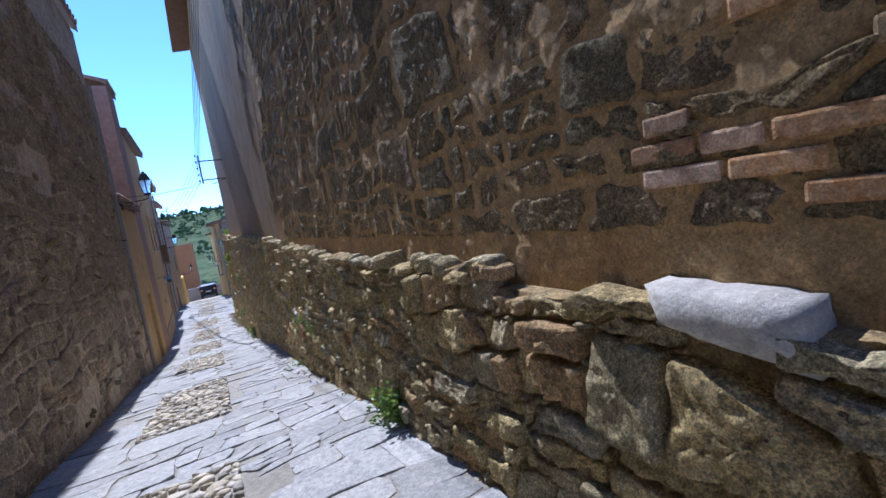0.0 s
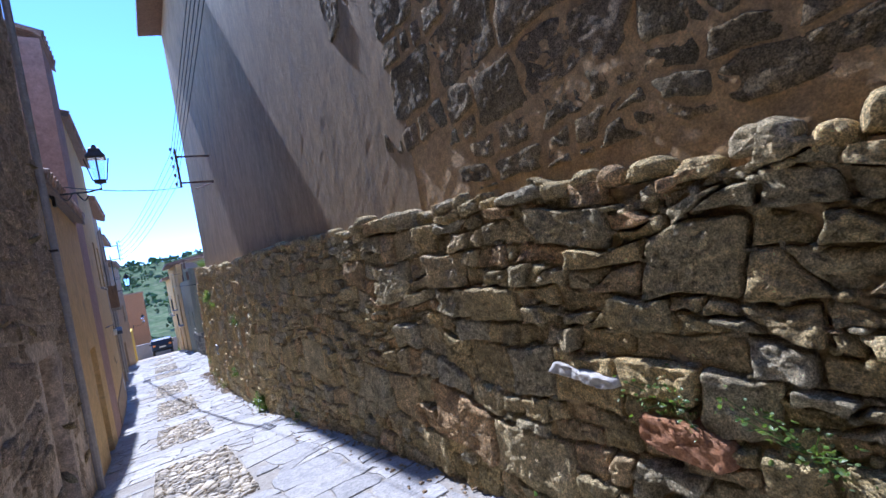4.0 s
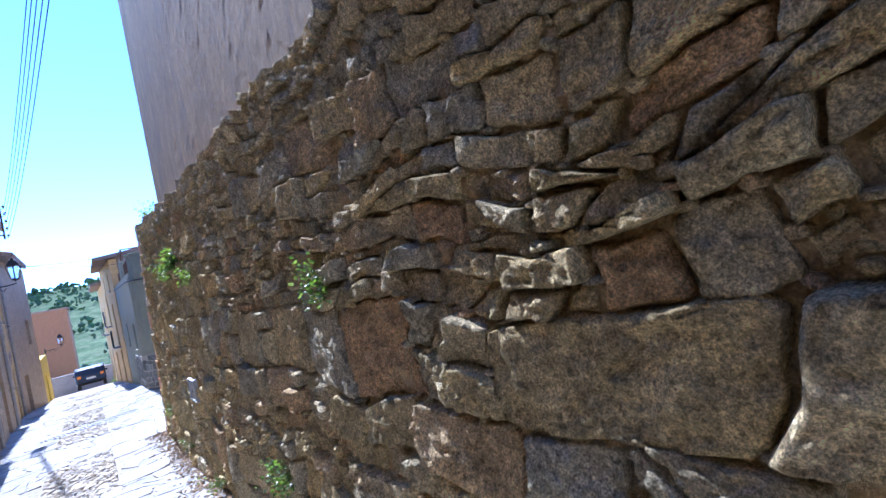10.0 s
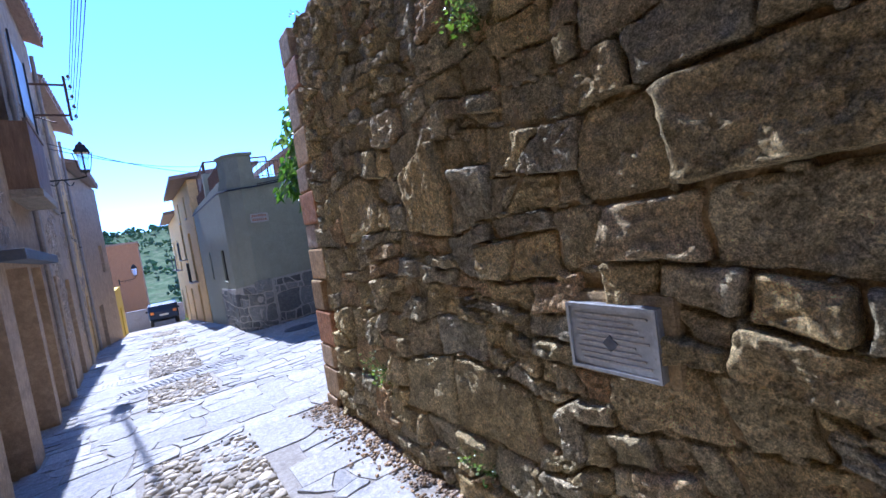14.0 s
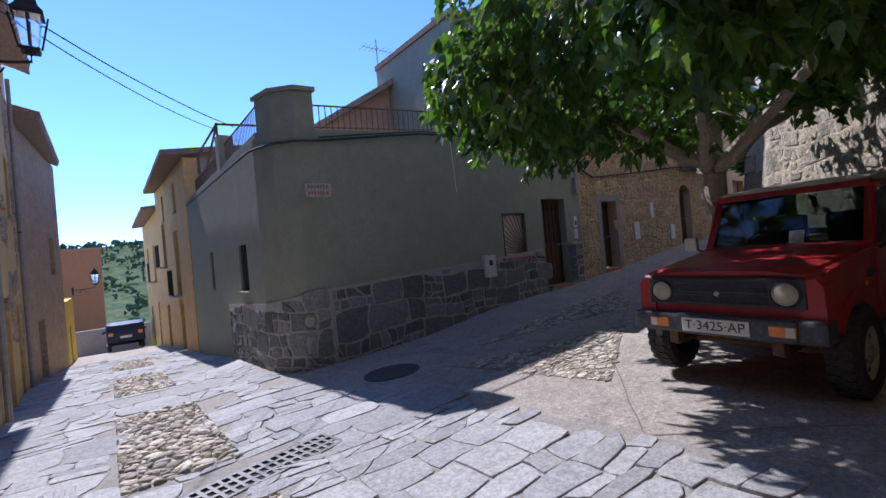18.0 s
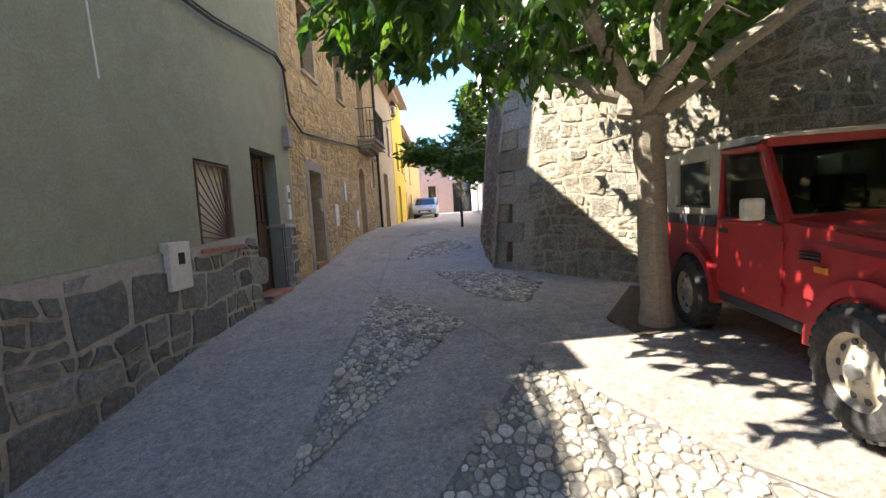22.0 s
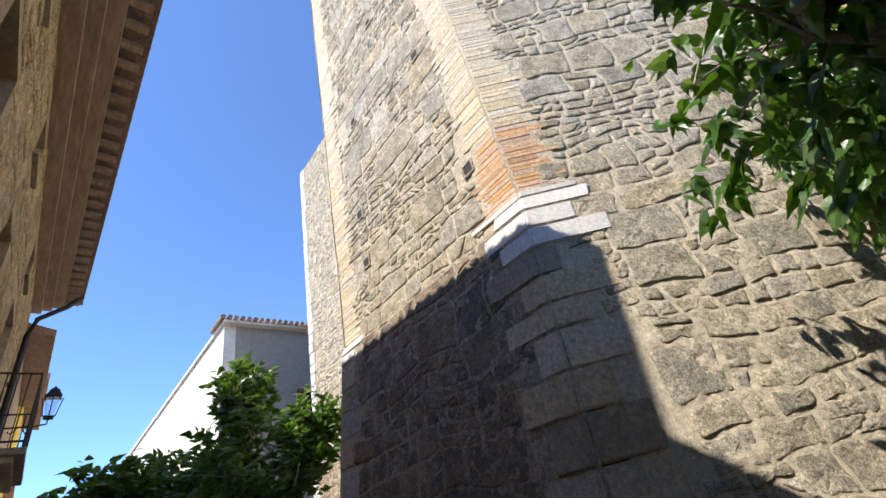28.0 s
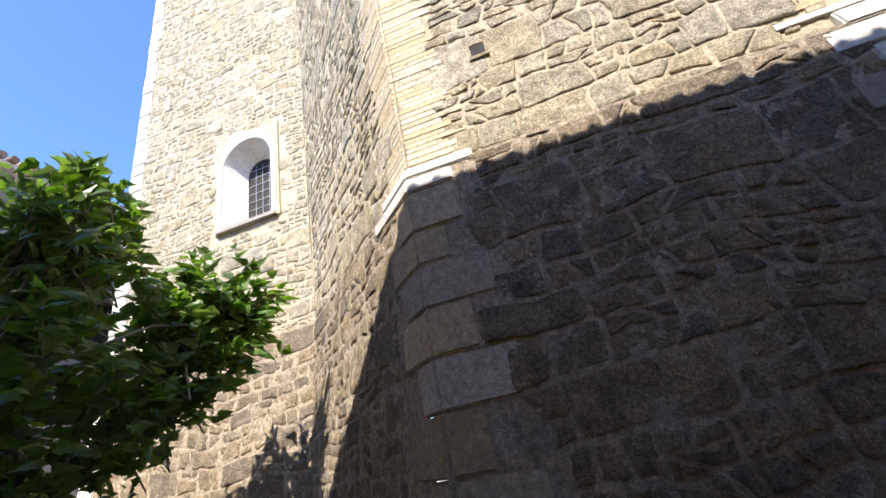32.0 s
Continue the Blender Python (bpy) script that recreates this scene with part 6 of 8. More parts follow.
def words(text, size, m, mat, parent, depth=0.002, name="lettering"):
    cu = bpy.data.curves.new(name, "FONT")
    cu.body, cu.size, cu.extrude, cu.align_x, cu.align_y = text, size, depth, "CENTER", "CENTER"
    ob = new(name, cu)
    dg = bpy.context.evaluated_depsgraph_get()
    me = bpy.data.meshes.new_from_object(ob.evaluated_get(dg))
    bpy.data.objects.remove(ob)
    me.materials.clear()
    me.materials.append(mat)
    o = new(name, me)
    o.matrix_world = m
    o.parent = parent
    return o


def wheel(parent, x, y, r, w, out, rim_mat=RIM):
    """A wheel with its axle along y; out: the side of its outer face, 1 or -1."""
    m = Matrix.Translation((x, y, r)) @ Matrix.Rotation(math.pi / 2, 4, "X") @ (Matrix.Rotation(math.pi, 4, "X") if out > 0 else Matrix())
    tyre = part("wheel", lathe([(r * 0.6, -w / 2), (r * 0.86, -w / 2), (r * 0.96, -w * 0.4), (r, -w * 0.25), (r, w * 0.25), (r * 0.96, w * 0.4), (r * 0.86, w / 2), (r * 0.6, w / 2), (r * 0.58, 0), (r * 0.6, -w / 2)], 32, m, False), RUBBER, parent, "dusty black tyre")
    bm = bmesh.new()
    for k in range(28):
        a = 2 * math.pi * k / 28
        for s in (-1, 1):
            mm = m @ Matrix.Rotation(a + s * 0.05, 4, "Z") @ Matrix.Translation((r * 0.985, 0, s * w * 0.22))
            box(-0.012, -0.022, -w * 0.16, 0.013, 0.022, w * 0.16, 0, bm, mm)
    part("tread", bm, RUBBER, tyre)
    rim = part("rim", lathe([(r * 0.62, w * 0.46), (r * 0.6, w * 0.40), (r * 0.5, w * 0.22), (r * 0.34, w * 0.30), (r * 0.2, w * 0.36), (r * 0.12, w * 0.36)], 32, m, False), rim_mat, tyre, "cream painted steel rim")
    part("hub", lathe([(r * 0.12, w * 0.3), (r * 0.12, w * 0.52), (r * 0.07, w * 0.55)], 16, m), GALV, rim)
    bm = bmesh.new()
    for k in range(10):
        a = 2 * math.pi * k / 10
        rod(bm, m @ Vector((r * 0.43 * math.cos(a), r * 0.43 * math.sin(a), w * 0.20)), m @ Vector((r * 0.43 * math.cos(a), r * 0.43 * math.sin(a), w * 0.275)), r * 0.062, n=10)
    part("vent_hole", bm, BLACK_TRIM, rim)
    bm = bmesh.new()
    for k in range(5):
        a = 2 * math.pi * k / 5
        rod(bm, m @ Vector((r * 0.22 * math.cos(a), r * 0.22 * math.sin(a), w * 0.3)), m @ Vector((r * 0.22 * math.cos(a), r * 0.22 * math.sin(a), w * 0.4)), 0.012, n=6)
    part("wheel_nut", bm, GALV, rim)


def arc(cx, cz, r, a0, a1, n=9):
    return [(cx + r * math.cos(radians(a0 + (a1 - a0) * k / n)), cz + r * math.sin(radians(a0 + (a1 - a0) * k / n))) for k in range(n + 1)]


def loft(sections):
    """A skin over closed sections of equal length."""
    bm = bmesh.new()
    rings = [[bm.verts.new(p) for p in s] for s in sections]
    n = len(rings[0])
    for a, b in zip(rings, rings[1:]):
        for k in range(n):
            bm.faces.new((a[k], a[(k + 1) % n], b[(k + 1) % n], b[k]))
    bm.faces.new(rings[0][::-1])
    bm.faces.new(rings[-1])
    return bm


# ---- red off-road car, nose towards the lane ----
CAR = Matrix.Translation((2.96, 27.10, ground_z(4.6, 27.0) - 0.05)) @ Matrix.Rotation(radians(-5.2), 4, "Z") @ Matrix.Rotation(radians(-1.6), 4, "Y")
car = thing("off_road_car", "small boxy red off-road car with a cream hard top", "car")
HW = 0.69
# tub: side outline with both wheel arches, drawn out across the width
tub = [(0.14, 0.62), (0.17, 0.98), (0.30, 1.0), (1.28, 1.075), (3.36, 1.08), (3.40, 0.60), (3.30, 0.44), (2.98, 0.44)] + arc(2.64, 0.36, 0.38, 10, 170) + [(2.22, 0.40), (1.02, 0.40)] + arc(0.63, 0.36, 0.38, 10, 168) + [(0.24, 0.50)]
part("body", prism(tub, -HW, HW, "y", 0.018), RED_PAINT, car)
hood = [[(x, -w, z0), (x, -w * 0.96, z1), (x, -w * 0.55, z1 + 0.03), (x, 0, z1 + 0.035), (x, w * 0.55, z1 + 0.03), (x, w * 0.96, z1), (x, w, z0)] for x, w, z0, z1 in ((0.17, 0.60, 0.93, 0.985), (0.25, 0.63, 0.94, 1.02), (0.7, 0.655, 0.97, 1.055), (1.2, 0.68, 1.0, 1.09), (1.34, 0.68, 1.0, 1.10))]
part("hood", loft(hood), RED_PAINT, car, "red bonnet with raised centre")
part("hood_gap", box(0.165, -0.52, 0.972, 0.205, 0.52, 0.984), BLACK_TRIM, car)
# grille, lamps, bumper, plate
part("grille_panel", box(0.118, -0.60, 0.735, 0.16, 0.60, 0.965, 0.012), BLACK_TRIM, car)
for z in (0.79, 0.885):
    part("grille_frame", box(0.106, -0.36, z - 0.038, 0.12, 0.36, z - 0.03), GREY_BUMPER, car)
    part("grille_frame", box(0.106, -0.36, z + 0.034, 0.12, 0.36, z + 0.042), GREY_BUMPER, car)
    bm = bmesh.new()
    for k in range(29):
        for s in (-1, 1):
            rod(bm, (0.112, -0.35 + k * 0.025 - 0.011 * s, z - 0.03), (0.112, -0.35 + k * 0.025 + 0.011 * s, z + 0.034), 0.0028, n=4)
    part("grille_mesh", bm, GREY_BUMPER, car)
part("badge", prism([(-0.03, 0.838), (0.0, 0.808), (0.03, 0.838), (0.0, 0.868)], 0.102, 0.112, "x", 0.005), GALV, car, "small dull metal badge")
for s in (-1, 1):
    m = Matrix.Translation((0.118, s * 0.475, 0.848)) @ Matrix.Rotation(-math.pi / 2, 4, "Y")
    lamp = part("headlight", lathe([(0.105, -0.02), (0.105, 0.012), (0.092, 0.022), (0.088, 0.01)], 28, m), BLACK_TRIM, car)
    part("lens", lathe([(0.088, -0.005), (0.085, 0.012), (0.06, 0.026), (0.02, 0.033), (0.001, 0.034)], 28, m), HEADGLASS, lamp, "yellowed round headlamp glass")
    part("fender", loft([[(x, s * 0.56, 0.62), (x, s * 0.56, z), (x, s * 0.66, z + 0.005), (x, s * w, z - 0.05), (x, s * (w + 0.01), 0.62)] for x, w, z in ((0.13, 0.70, 0.955), (0.30, 0.715, 0.975), (0.75, 0.72, 1.0), (1.15, 0.70, 1.03))]), RED_PAINT, car)
    part("bumper_end", box(0.03, s * 0.55, 0.50, 0.25, s * 0.735, 0.665, 0.03), GREY_BUMPER, car)
    ind = part("indicator", box(0.012, s * 0.47 - 0.085, 0.545, 0.035, s * 0.47 + 0.085, 0.625, 0.006), AMBER, car, "amber and white front indicator")
    part("side_lamp", box(0.010, s * 0.47 + s * 0.02, 0.55, 0.034, s * 0.47 + s * 0.078, 0.62, 0.004), PLATE, ind)
    # arches
    for cx in (0.63, 2.64):
        pts = arc(cx, 0.36, 0.46, -2, 152 if cx < 1 else 182, 14) + arc(cx, 0.36, 0.375, 152 if cx < 1 else 182, -2, 14)
        part("wheel_arch", prism(pts, s * 0.60, s * 0.745, "y"), RED_PAINT, car)
        wheel(car, cx, s * 0.70, 0.345, 0.21, s)
    # sill, door, vents, mirror
    part("sill", box(1.05, s * 0.60, 0.37, 2.24, s * 0.70, 0.45, 0.015), BLACK_TRIM, car)
    door = part("door", box(1.36, s * 0.685, 0.50, 2.22, s * 0.705, 1.06, 0.010), RED_PAINT, car)
    part("door_handle", box(2.03, s * 0.70, 0.96, 2.15, s * 0.722, 0.995, 0.006), BLACK_TRIM, door)
    part("hinge", box(1.33, s * 0.70, 0.60, 1.37, s * 0.715, 0.65), RED_PAINT, door)
    part("hinge", box(1.33, s * 0.70, 0.90, 1.37, s * 0.715, 0.95), RED_PAINT, door)
    for k in range(3):
        part("vent", box(1.0, s * 0.70, 0.86 + k * 0.022, 1.16, s * 0.727, 0.87 + k * 0.022), BLACK_TRIM, car)
    part("side_repeater", box(0.92, s * 0.715, 0.80, 1.02, s * 0.735, 0.84, 0.006), AMBER, car)
    mir = part("mirror", box(1.38, s * 0.79, 1.10, 1.45, s * 0.93, 1.25, 0.025), PLATE, car, "square white wing mirror")
    part("mirror_arm", rod(bmesh.new(), (1.42, s * 0.70, 1.06), (1.42, s * 0.86, 1.14), 0.014), BLACK_TRIM, mir)
    # door window frame and panes
    for a, b in (((1.40, 1.08), (1.66, 1.60)), ((2.20, 1.08), (2.20, 1.62)), ((1.64, 1.60), (2.22, 1.62))):
        part("door_frame", rod(bmesh.new(), (a[0], s * 0.675, a[1]), (b[0], s * 0.64, b[1]), 0.028, n=6), RED_PAINT, car)
    part("side_window", prism([(1.45, 1.085), (2.18, 1.085), (2.18, 1.59), (1.69, 1.58)], s * 0.655, s * 0.66, "y"), CAR_GLASS, car)
    # hard top side with its window
    for q in (box(2.23, s * 0.62, 1.09, 2.40, s * 0.675, 1.66, 0.015), box(3.08, s * 0.62, 1.09, 3.38, s * 0.675, 1.66, 0.02), box(2.40, s * 0.62, 1.09, 3.08, s * 0.675, 1.17, 0.01), box(2.40, s * 0.62, 1.58, 3.08, s * 0.675, 1.66, 0.01)):
        part("hard_top_side", q, CREAM_TOP, car)
    part("rear_window", box(2.40, s * 0.64, 1.17, 3.08, s * 0.645, 1.58), CAR_GLASS, car)
    part("window_seal", box(2.38, s * 0.668, 1.155, 3.10, s * 0.68, 1.175), BLACK_TRIM, car)
    part("stripe", box(2.24, s * 0.684, 0.99, 3.38, s * 0.70, 1.085, 0.006), BLACK_TRIM, car, "black belt stripe under the hard top")
    part("tail_lamp", box(3.385, s * 0.50, 0.66, 3.42, s * 0.66, 0.78, 0.006), AMBER, car)
part("bumper", box(0.02, -0.56, 0.50, 0.16, 0.56, 0.665, 0.025), GREY_BUMPER, car)
part("number_plate", box(0.004, -0.26, 0.525, 0.018, 0.26, 0.642, 0.004), PLATE, car, "white number plate with dark characters")
words("T·3425·AP", 0.108, Matrix.Translation((0.003, 0, 0.583)) @ Matrix.Rotation(math.pi / 2, 4, "Z") @ Matrix.Rotation(math.pi, 4, "Z") @ Matrix.Rotation(math.pi / 2, 4, "X"), BLACK_TRIM, car)
part("axle", rod(bmesh.new(), (0.63, -0.6, 0.33), (0.63, 0.6, 0.33), 0.045), RUST, car)
part("axle", rod(bmesh.new(), (2.64, -0.6, 0.33), (2.64, 0.6, 0.33), 0.045), RUST, car)
part("steering_rod", rod(bmesh.new(), (0.30, -0.5, 0.44), (0.30, 0.5, 0.44), 0.016), RUST, car)
for s in (-1, 1):
    part("spring_shackle", box(0.10, s * 0.40 - 0.04, 0.38, 0.20, s * 0.40 + 0.04, 0.5, 0.008), RUST, car)
    part("spring", box(0.15, s * 0.40 - 0.03, 0.36, 1.2, s * 0.40 + 0.03, 0.40, 0.005), RUST, car)
part("underside", box(0.35, -0.5, 0.42, 3.3, 0.5, 0.5), BLACK_TRIM, car)
# windscreen, roof, tailgate, cabin
wx = [(1.36, 1.085), (1.68, 1.625)]
for y0, y1 in ((-0.69, -0.62), (0.62, 0.69)):
    part("windscreen_frame", loft([[(x, y0 * k, z), (x + 0.06, y0 * k, z - 0.02), (x + 0.06, y1 * k, z - 0.02), (x, y1 * k, z)] for (x, z), k in zip(wx, (1.0, 0.95))]), RED_PAINT, car)
part("windscreen_frame", box(1.64, -0.64, 1.60, 1.74, 0.64, 1.665, 0.012), RED_PAINT, car)
part("windscreen_frame", box(1.33, -0.68, 1.075, 1.42, 0.68, 1.125, 0.008), RED_PAINT, car)
part("windscreen", loft([[(x, -w, z), (x + 0.006, -w, z), (x + 0.006, w, z), (x, w, z)] for x, z, w in ((1.385, 1.12, 0.63), (1.665, 1.605, 0.595))]), CAR_GLASS, car)
part("seal", box(1.375, -0.62, 1.118, 1.395, 0.62, 1.13), BLACK_TRIM, car)
for s in (-0.35, 0.12):
    part("wiper", rod(bmesh.new(), (1.375, s, 1.125), (1.46, s + 0.4, 1.18), 0.008, n=6), BLACK_TRIM, car)
part("roof", loft([[(x, -w, 1.65), (x, -w * 0.98, z), (x, -w * 0.5, z + 0.02), (x, w * 0.5, z + 0.02), (x, w * 0.98, z), (x, w, 1.65)] for x, w, z in ((1.66, 0.62, 1.675), (1.9, 0.655, 1.705), (2.6, 0.675, 1.72), (3.3, 0.67, 1.70), (3.40, 0.64, 1.68))]), CREAM_TOP, car, "dirty cream hard top roof")
part("tailgate", box(3.37, -0.62, 0.6, 3.41, 0.62, 1.08, 0.01), RED_PAINT, car)
for q in (box(3.34, -0.62, 1.09, 3.39, -0.5, 1.66), box(3.34, 0.5, 1.09, 3.39, 0.62, 1.66), box(3.34, -0.5, 1.09, 3.39, 0.5, 1.17)):
    part("rear_frame", q, CREAM_TOP, car)
part("rear_glass", box(3.36, -0.5, 1.17, 3.365, 0.5, 1.62), CAR_GLASS, car)
part("headliner", box(1.75, -0.60, 1.625, 3.34, 0.60, 1.645, 0.005), BLACK_TRIM, car)
part("dashboard", box(1.42, -0.62, 1.0, 1.75, 0.62, 1.12, 0.03), BLACK_TRIM, car)
for s in (-0.32, 0.32):
    seat = part("seat", box(1.95, s - 0.24, 0.7, 2.4, s + 0.24, 0.92, 0.05), BLACK_TRIM, car)
    part("backrest", box(2.32, s - 0.23, 0.9, 2.48, s + 0.23, 1.38, 0.05), BLACK_TRIM, seat)
part("steering_wheel", lathe([(0.17, -0.012), (0.185, 0), (0.17, 0.012), (0.155, 0)], 20, Matrix.Translation((1.85, 0.32, 1.08)) @ Matrix.Rotation(radians(-60), 4, "Y")), BLACK_TRIM, car)
part("paper_note", loft([[(1.372 + 0.004, -0.20, 1.13), (1.376 + 0.006, -0.20, 1.13), (1.376 + 0.006, -0.08, 1.13), (1.372 + 0.004, -0.08, 1.13)], [(1.435, -0.20, 1.25), (1.437, -0.20, 1.25), (1.437, -0.08, 1.25), (1.435, -0.08, 1.25)]]), PAPER, car, "white paper note behind the windscreen")
car.matrix_world = CAR


def far_car(x, y, turn, paint, label, van=False):
    """A parked car seen from far off, nose along its own -x."""
    ob = thing("car", label, "car", group="parked cars")
    top = 1.48
    prof = [(0.0, 0.35), (0.02, 0.68), (0.22, 0.78), (1.0, 0.92), (1.65, 1.36), (2.1, top), (3.2, top), (3.75, 1.3), (3.95, 0.9), (3.98, 0.4), (3.6, 0.3)] + arc(3.15, 0.3, 0.34, 0, 180, 8) + [(2.7, 0.25), (1.2, 0.25)] + arc(0.78, 0.3, 0.34, 0, 180, 8) + [(0.3, 0.28)]
    part("body", prism(prof, -0.82, 0.82, "y", 0.05), paint, ob)
    part("windscreen", loft([[(x0 - 0.01, -w, z), (x0 + 0.02, -w, z), (x0 + 0.02, w, z), (x0 - 0.01, w, z)] for x0, z, w in ((1.03, 0.945, 0.70), (1.66, 1.365, 0.62), (2.05, 1.475, 0.58))]), BLACK_PAINT, ob, "dark windscreen")
    part("rear_glass", loft([[(x0 - 0.02, -w, z), (x0 + 0.02, -w, z), (x0 + 0.02, w, z), (x0 - 0.02, w, z)] for x0, z, w in ((3.30, 1.46, 0.58), (3.76, 1.29, 0.66))]), BLACK_PAINT, ob)
    for s in (-1, 1):
        part("side_window", prism([(1.35, 0.97), (1.75, 1.32), (2.1, 1.42), (3.1, 1.42), (3.6, 1.22), (3.7, 0.97)], s * 0.815, s * 0.83, "y"), BLACK_PAINT, ob)
        part("headlight", box(0.0, s * 0.5 - 0.15, 0.6, 0.12, s * 0.5 + 0.15, 0.72, 0.03), PLATE, ob)
        part("tail_lamp", box(3.88, s * 0.62 - 0.1, 0.75, 3.99, s * 0.62 + 0.1, 0.92, 0.02), AMBER, ob)
        part("mirror", box(1.5, s * 0.85, 0.95, 1.6, s * 1.0, 1.08, 0.03), paint, ob)
        for cx in (0.78, 3.15):
            wheel(ob, cx, s * 0.72, 0.30, 0.18, s, GALV)
    part("grille", box(-0.01, -0.45, 0.42, 0.03, 0.45, 0.56, 0.01), BLACK_TRIM, ob)
    part("number_plate", box(-0.02, -0.25, 0.40, 0.0, 0.25, 0.5), PLATE, ob)
    part("number_plate", box(3.97, -0.25, 0.6, 4.0, 0.25, 0.72), PLATE, ob)
    ob.matrix_world = Matrix.Translation((x, y, ground_z(x, y) + 0.0)) @ Matrix.Rotation(radians(turn), 4, "Z")
    return ob


far_car(31.5, 31.7, 0, SILVER_PAINT, "silver hatchback parked along the street")
far_car(36.6, 31.8, 0, PAPER, "white car parked behind another along the street")
dark_car = far_car(-0.35, 56.2, -90, BLACK_PAINT, "dark hatchback parked at the bottom of the lane")
dark_car.matrix_world = Matrix.Translation((-0.35, 57.6, -4.98)) @ Matrix.Rotation(radians(-90), 4, "Z") @ Matrix.Rotation(radians(-6), 4, "Y")

# ---- trees ----
BARK = material("smooth grey-brown bark", ((0.38, 0.32, 0.24), (0.29, 0.24, 0.18), (0.46, 0.39, 0.30)), 9, 0.9, 0.7, 60, bump_scale=30, stretch=(1, 1, 2.2), stain=(0.22, 0.18, 0.13), stain_at=0.6)


def leaf_material(name, a, b, c):
    m = material(name, (a, b, c), 3.0, 0.32, 0.1, 80, 0.35)
    nt = m.node_tree
    b0 = nt.nodes["Principled BSDF"]
    src = b0.inputs["Base Color"].links[0].from_socket
    t = nt.nodes.new("ShaderNodeBsdfTranslucent")
    mixn = nt.nodes.new("ShaderNodeMixShader")
    mixn.inputs[0].default_value = 0.4
    g = nt.nodes.new("ShaderNodeMix")
    g.data_type, g.blend_type = "RGBA", "MULTIPLY"
    g.inputs[0].default_value = 1.0
    g.inputs[7].default_value = (1.7, 1.7, 0.6, 1)
    nt.links.new(src, g.inputs[6])
    nt.links.new(g.outputs[2], t.inputs[0])
    nt.links.new(b0.outputs[0], mixn.inputs[1])
    nt.links.new(t.outputs[0], mixn.inputs[2])
    nt.links.new(mixn.outputs[0], nt.nodes["Material Output"].inputs[0])
    return m


LEAF = leaf_material("mulberry leaf", (0.085, 0.165, 0.045), (0.06, 0.125, 0.036), (0.125, 0.20, 0.055))
LEAF_DARK = leaf_material("dark leaf", (0.095, 0.175, 0.045), (0.07, 0.135, 0.038), (0.14, 0.215, 0.058))
# paler, greyer leaf colour: distance haze is put into it
FAR_LEAF = leaf_material("far foliage lightened for haze", (0.11, 0.155, 0.06), (0.085, 0.125, 0.05), (0.15, 0.185, 0.08))
WEED = leaf_material("weed leaf", (0.13, 0.20, 0.06), (0.10, 0.165, 0.05), (0.19, 0.26, 0.09))
LOBES = [(0.0, 0.0), (0.16, -0.06), (0.34, 0.06), (0.42, 0.30), (0.30, 0.40), (0.33, 0.62), (0.16, 0.72), (0.0, 1.05), (-0.16, 0.72), (-0.33, 0.62), (-0.30, 0.40), (-0.42, 0.30), (-0.34, 0.06), (-0.16, -0.06)]
LONG = [(0.0, 0.0), (0.13, -0.03), (0.26, 0.10), (0.30, 0.30), (0.21, 0.42), (0.20, 0.62), (0.10, 0.82), (0.0, 1.15), (-0.10, 0.82), (-0.20, 0.62), (-0.21, 0.42), (-0.30, 0.30), (-0.26, 0.10), (-0.13, -0.03)]
HEART = [(0.0, 0.0), (0.2, -0.05), (0.36, 0.2), (0.28, 0.6), (0.0, 1.0), (-0.28, 0.6), (-0.36, 0.2), (-0.2, -0.05)]


def add_leaf(verts, faces, at, tip, side, size, shape=LOBES, fold=0.25):
    """One leaf from its stalk at, pointing along tip."""
    up = side.cross(tip).normalized()
    k = len(verts)
    verts.append(tuple(at + tip * (0.42 * size) + up * (fold * 0.1 * size)))
    for a, b in shape:
        verts.append(tuple(at + tip * (b * size) + side * (a * size) - up * (abs(a) * fold * size + b * b * 0.18 * size)))
    n = len(shape)
    for i in range(n):
        faces.append((k, k + 1 + i, k + 1 + (i + 1) % n))


def sprays(r, twigs, per, size, spread, droop, shape=LOBES):
    """Leaves set along twigs, drooping outwards."""
    verts, faces = [], []
    for a, b in twigs:
        a, b = Vector(a), Vector(b)
        d = (b - a)
        for k in range(per):
            t = r.uniform(0.1, 1.05)
            at = a + d * t + Vector((r.gauss(0, spread), r.gauss(0, spread), r.gauss(0, spread)))
            tip = (d.normalized() * r.uniform(0.2, 1.0) + Vector((r.gauss(0, 0.6), r.gauss(0, 0.6), -droop * r.uniform(0.4, 1.3)))).normalized()
            side = tip.cross(Vector((r.gauss(0, 1), r.gauss(0, 1), r.gauss(0, 0.4) + 0.6))).normalized()
            add_leaf(verts, faces, at, tip, side, size * r.uniform(0.6, 1.25), shape, r.uniform(0.1, 0.4))
    return verts, faces


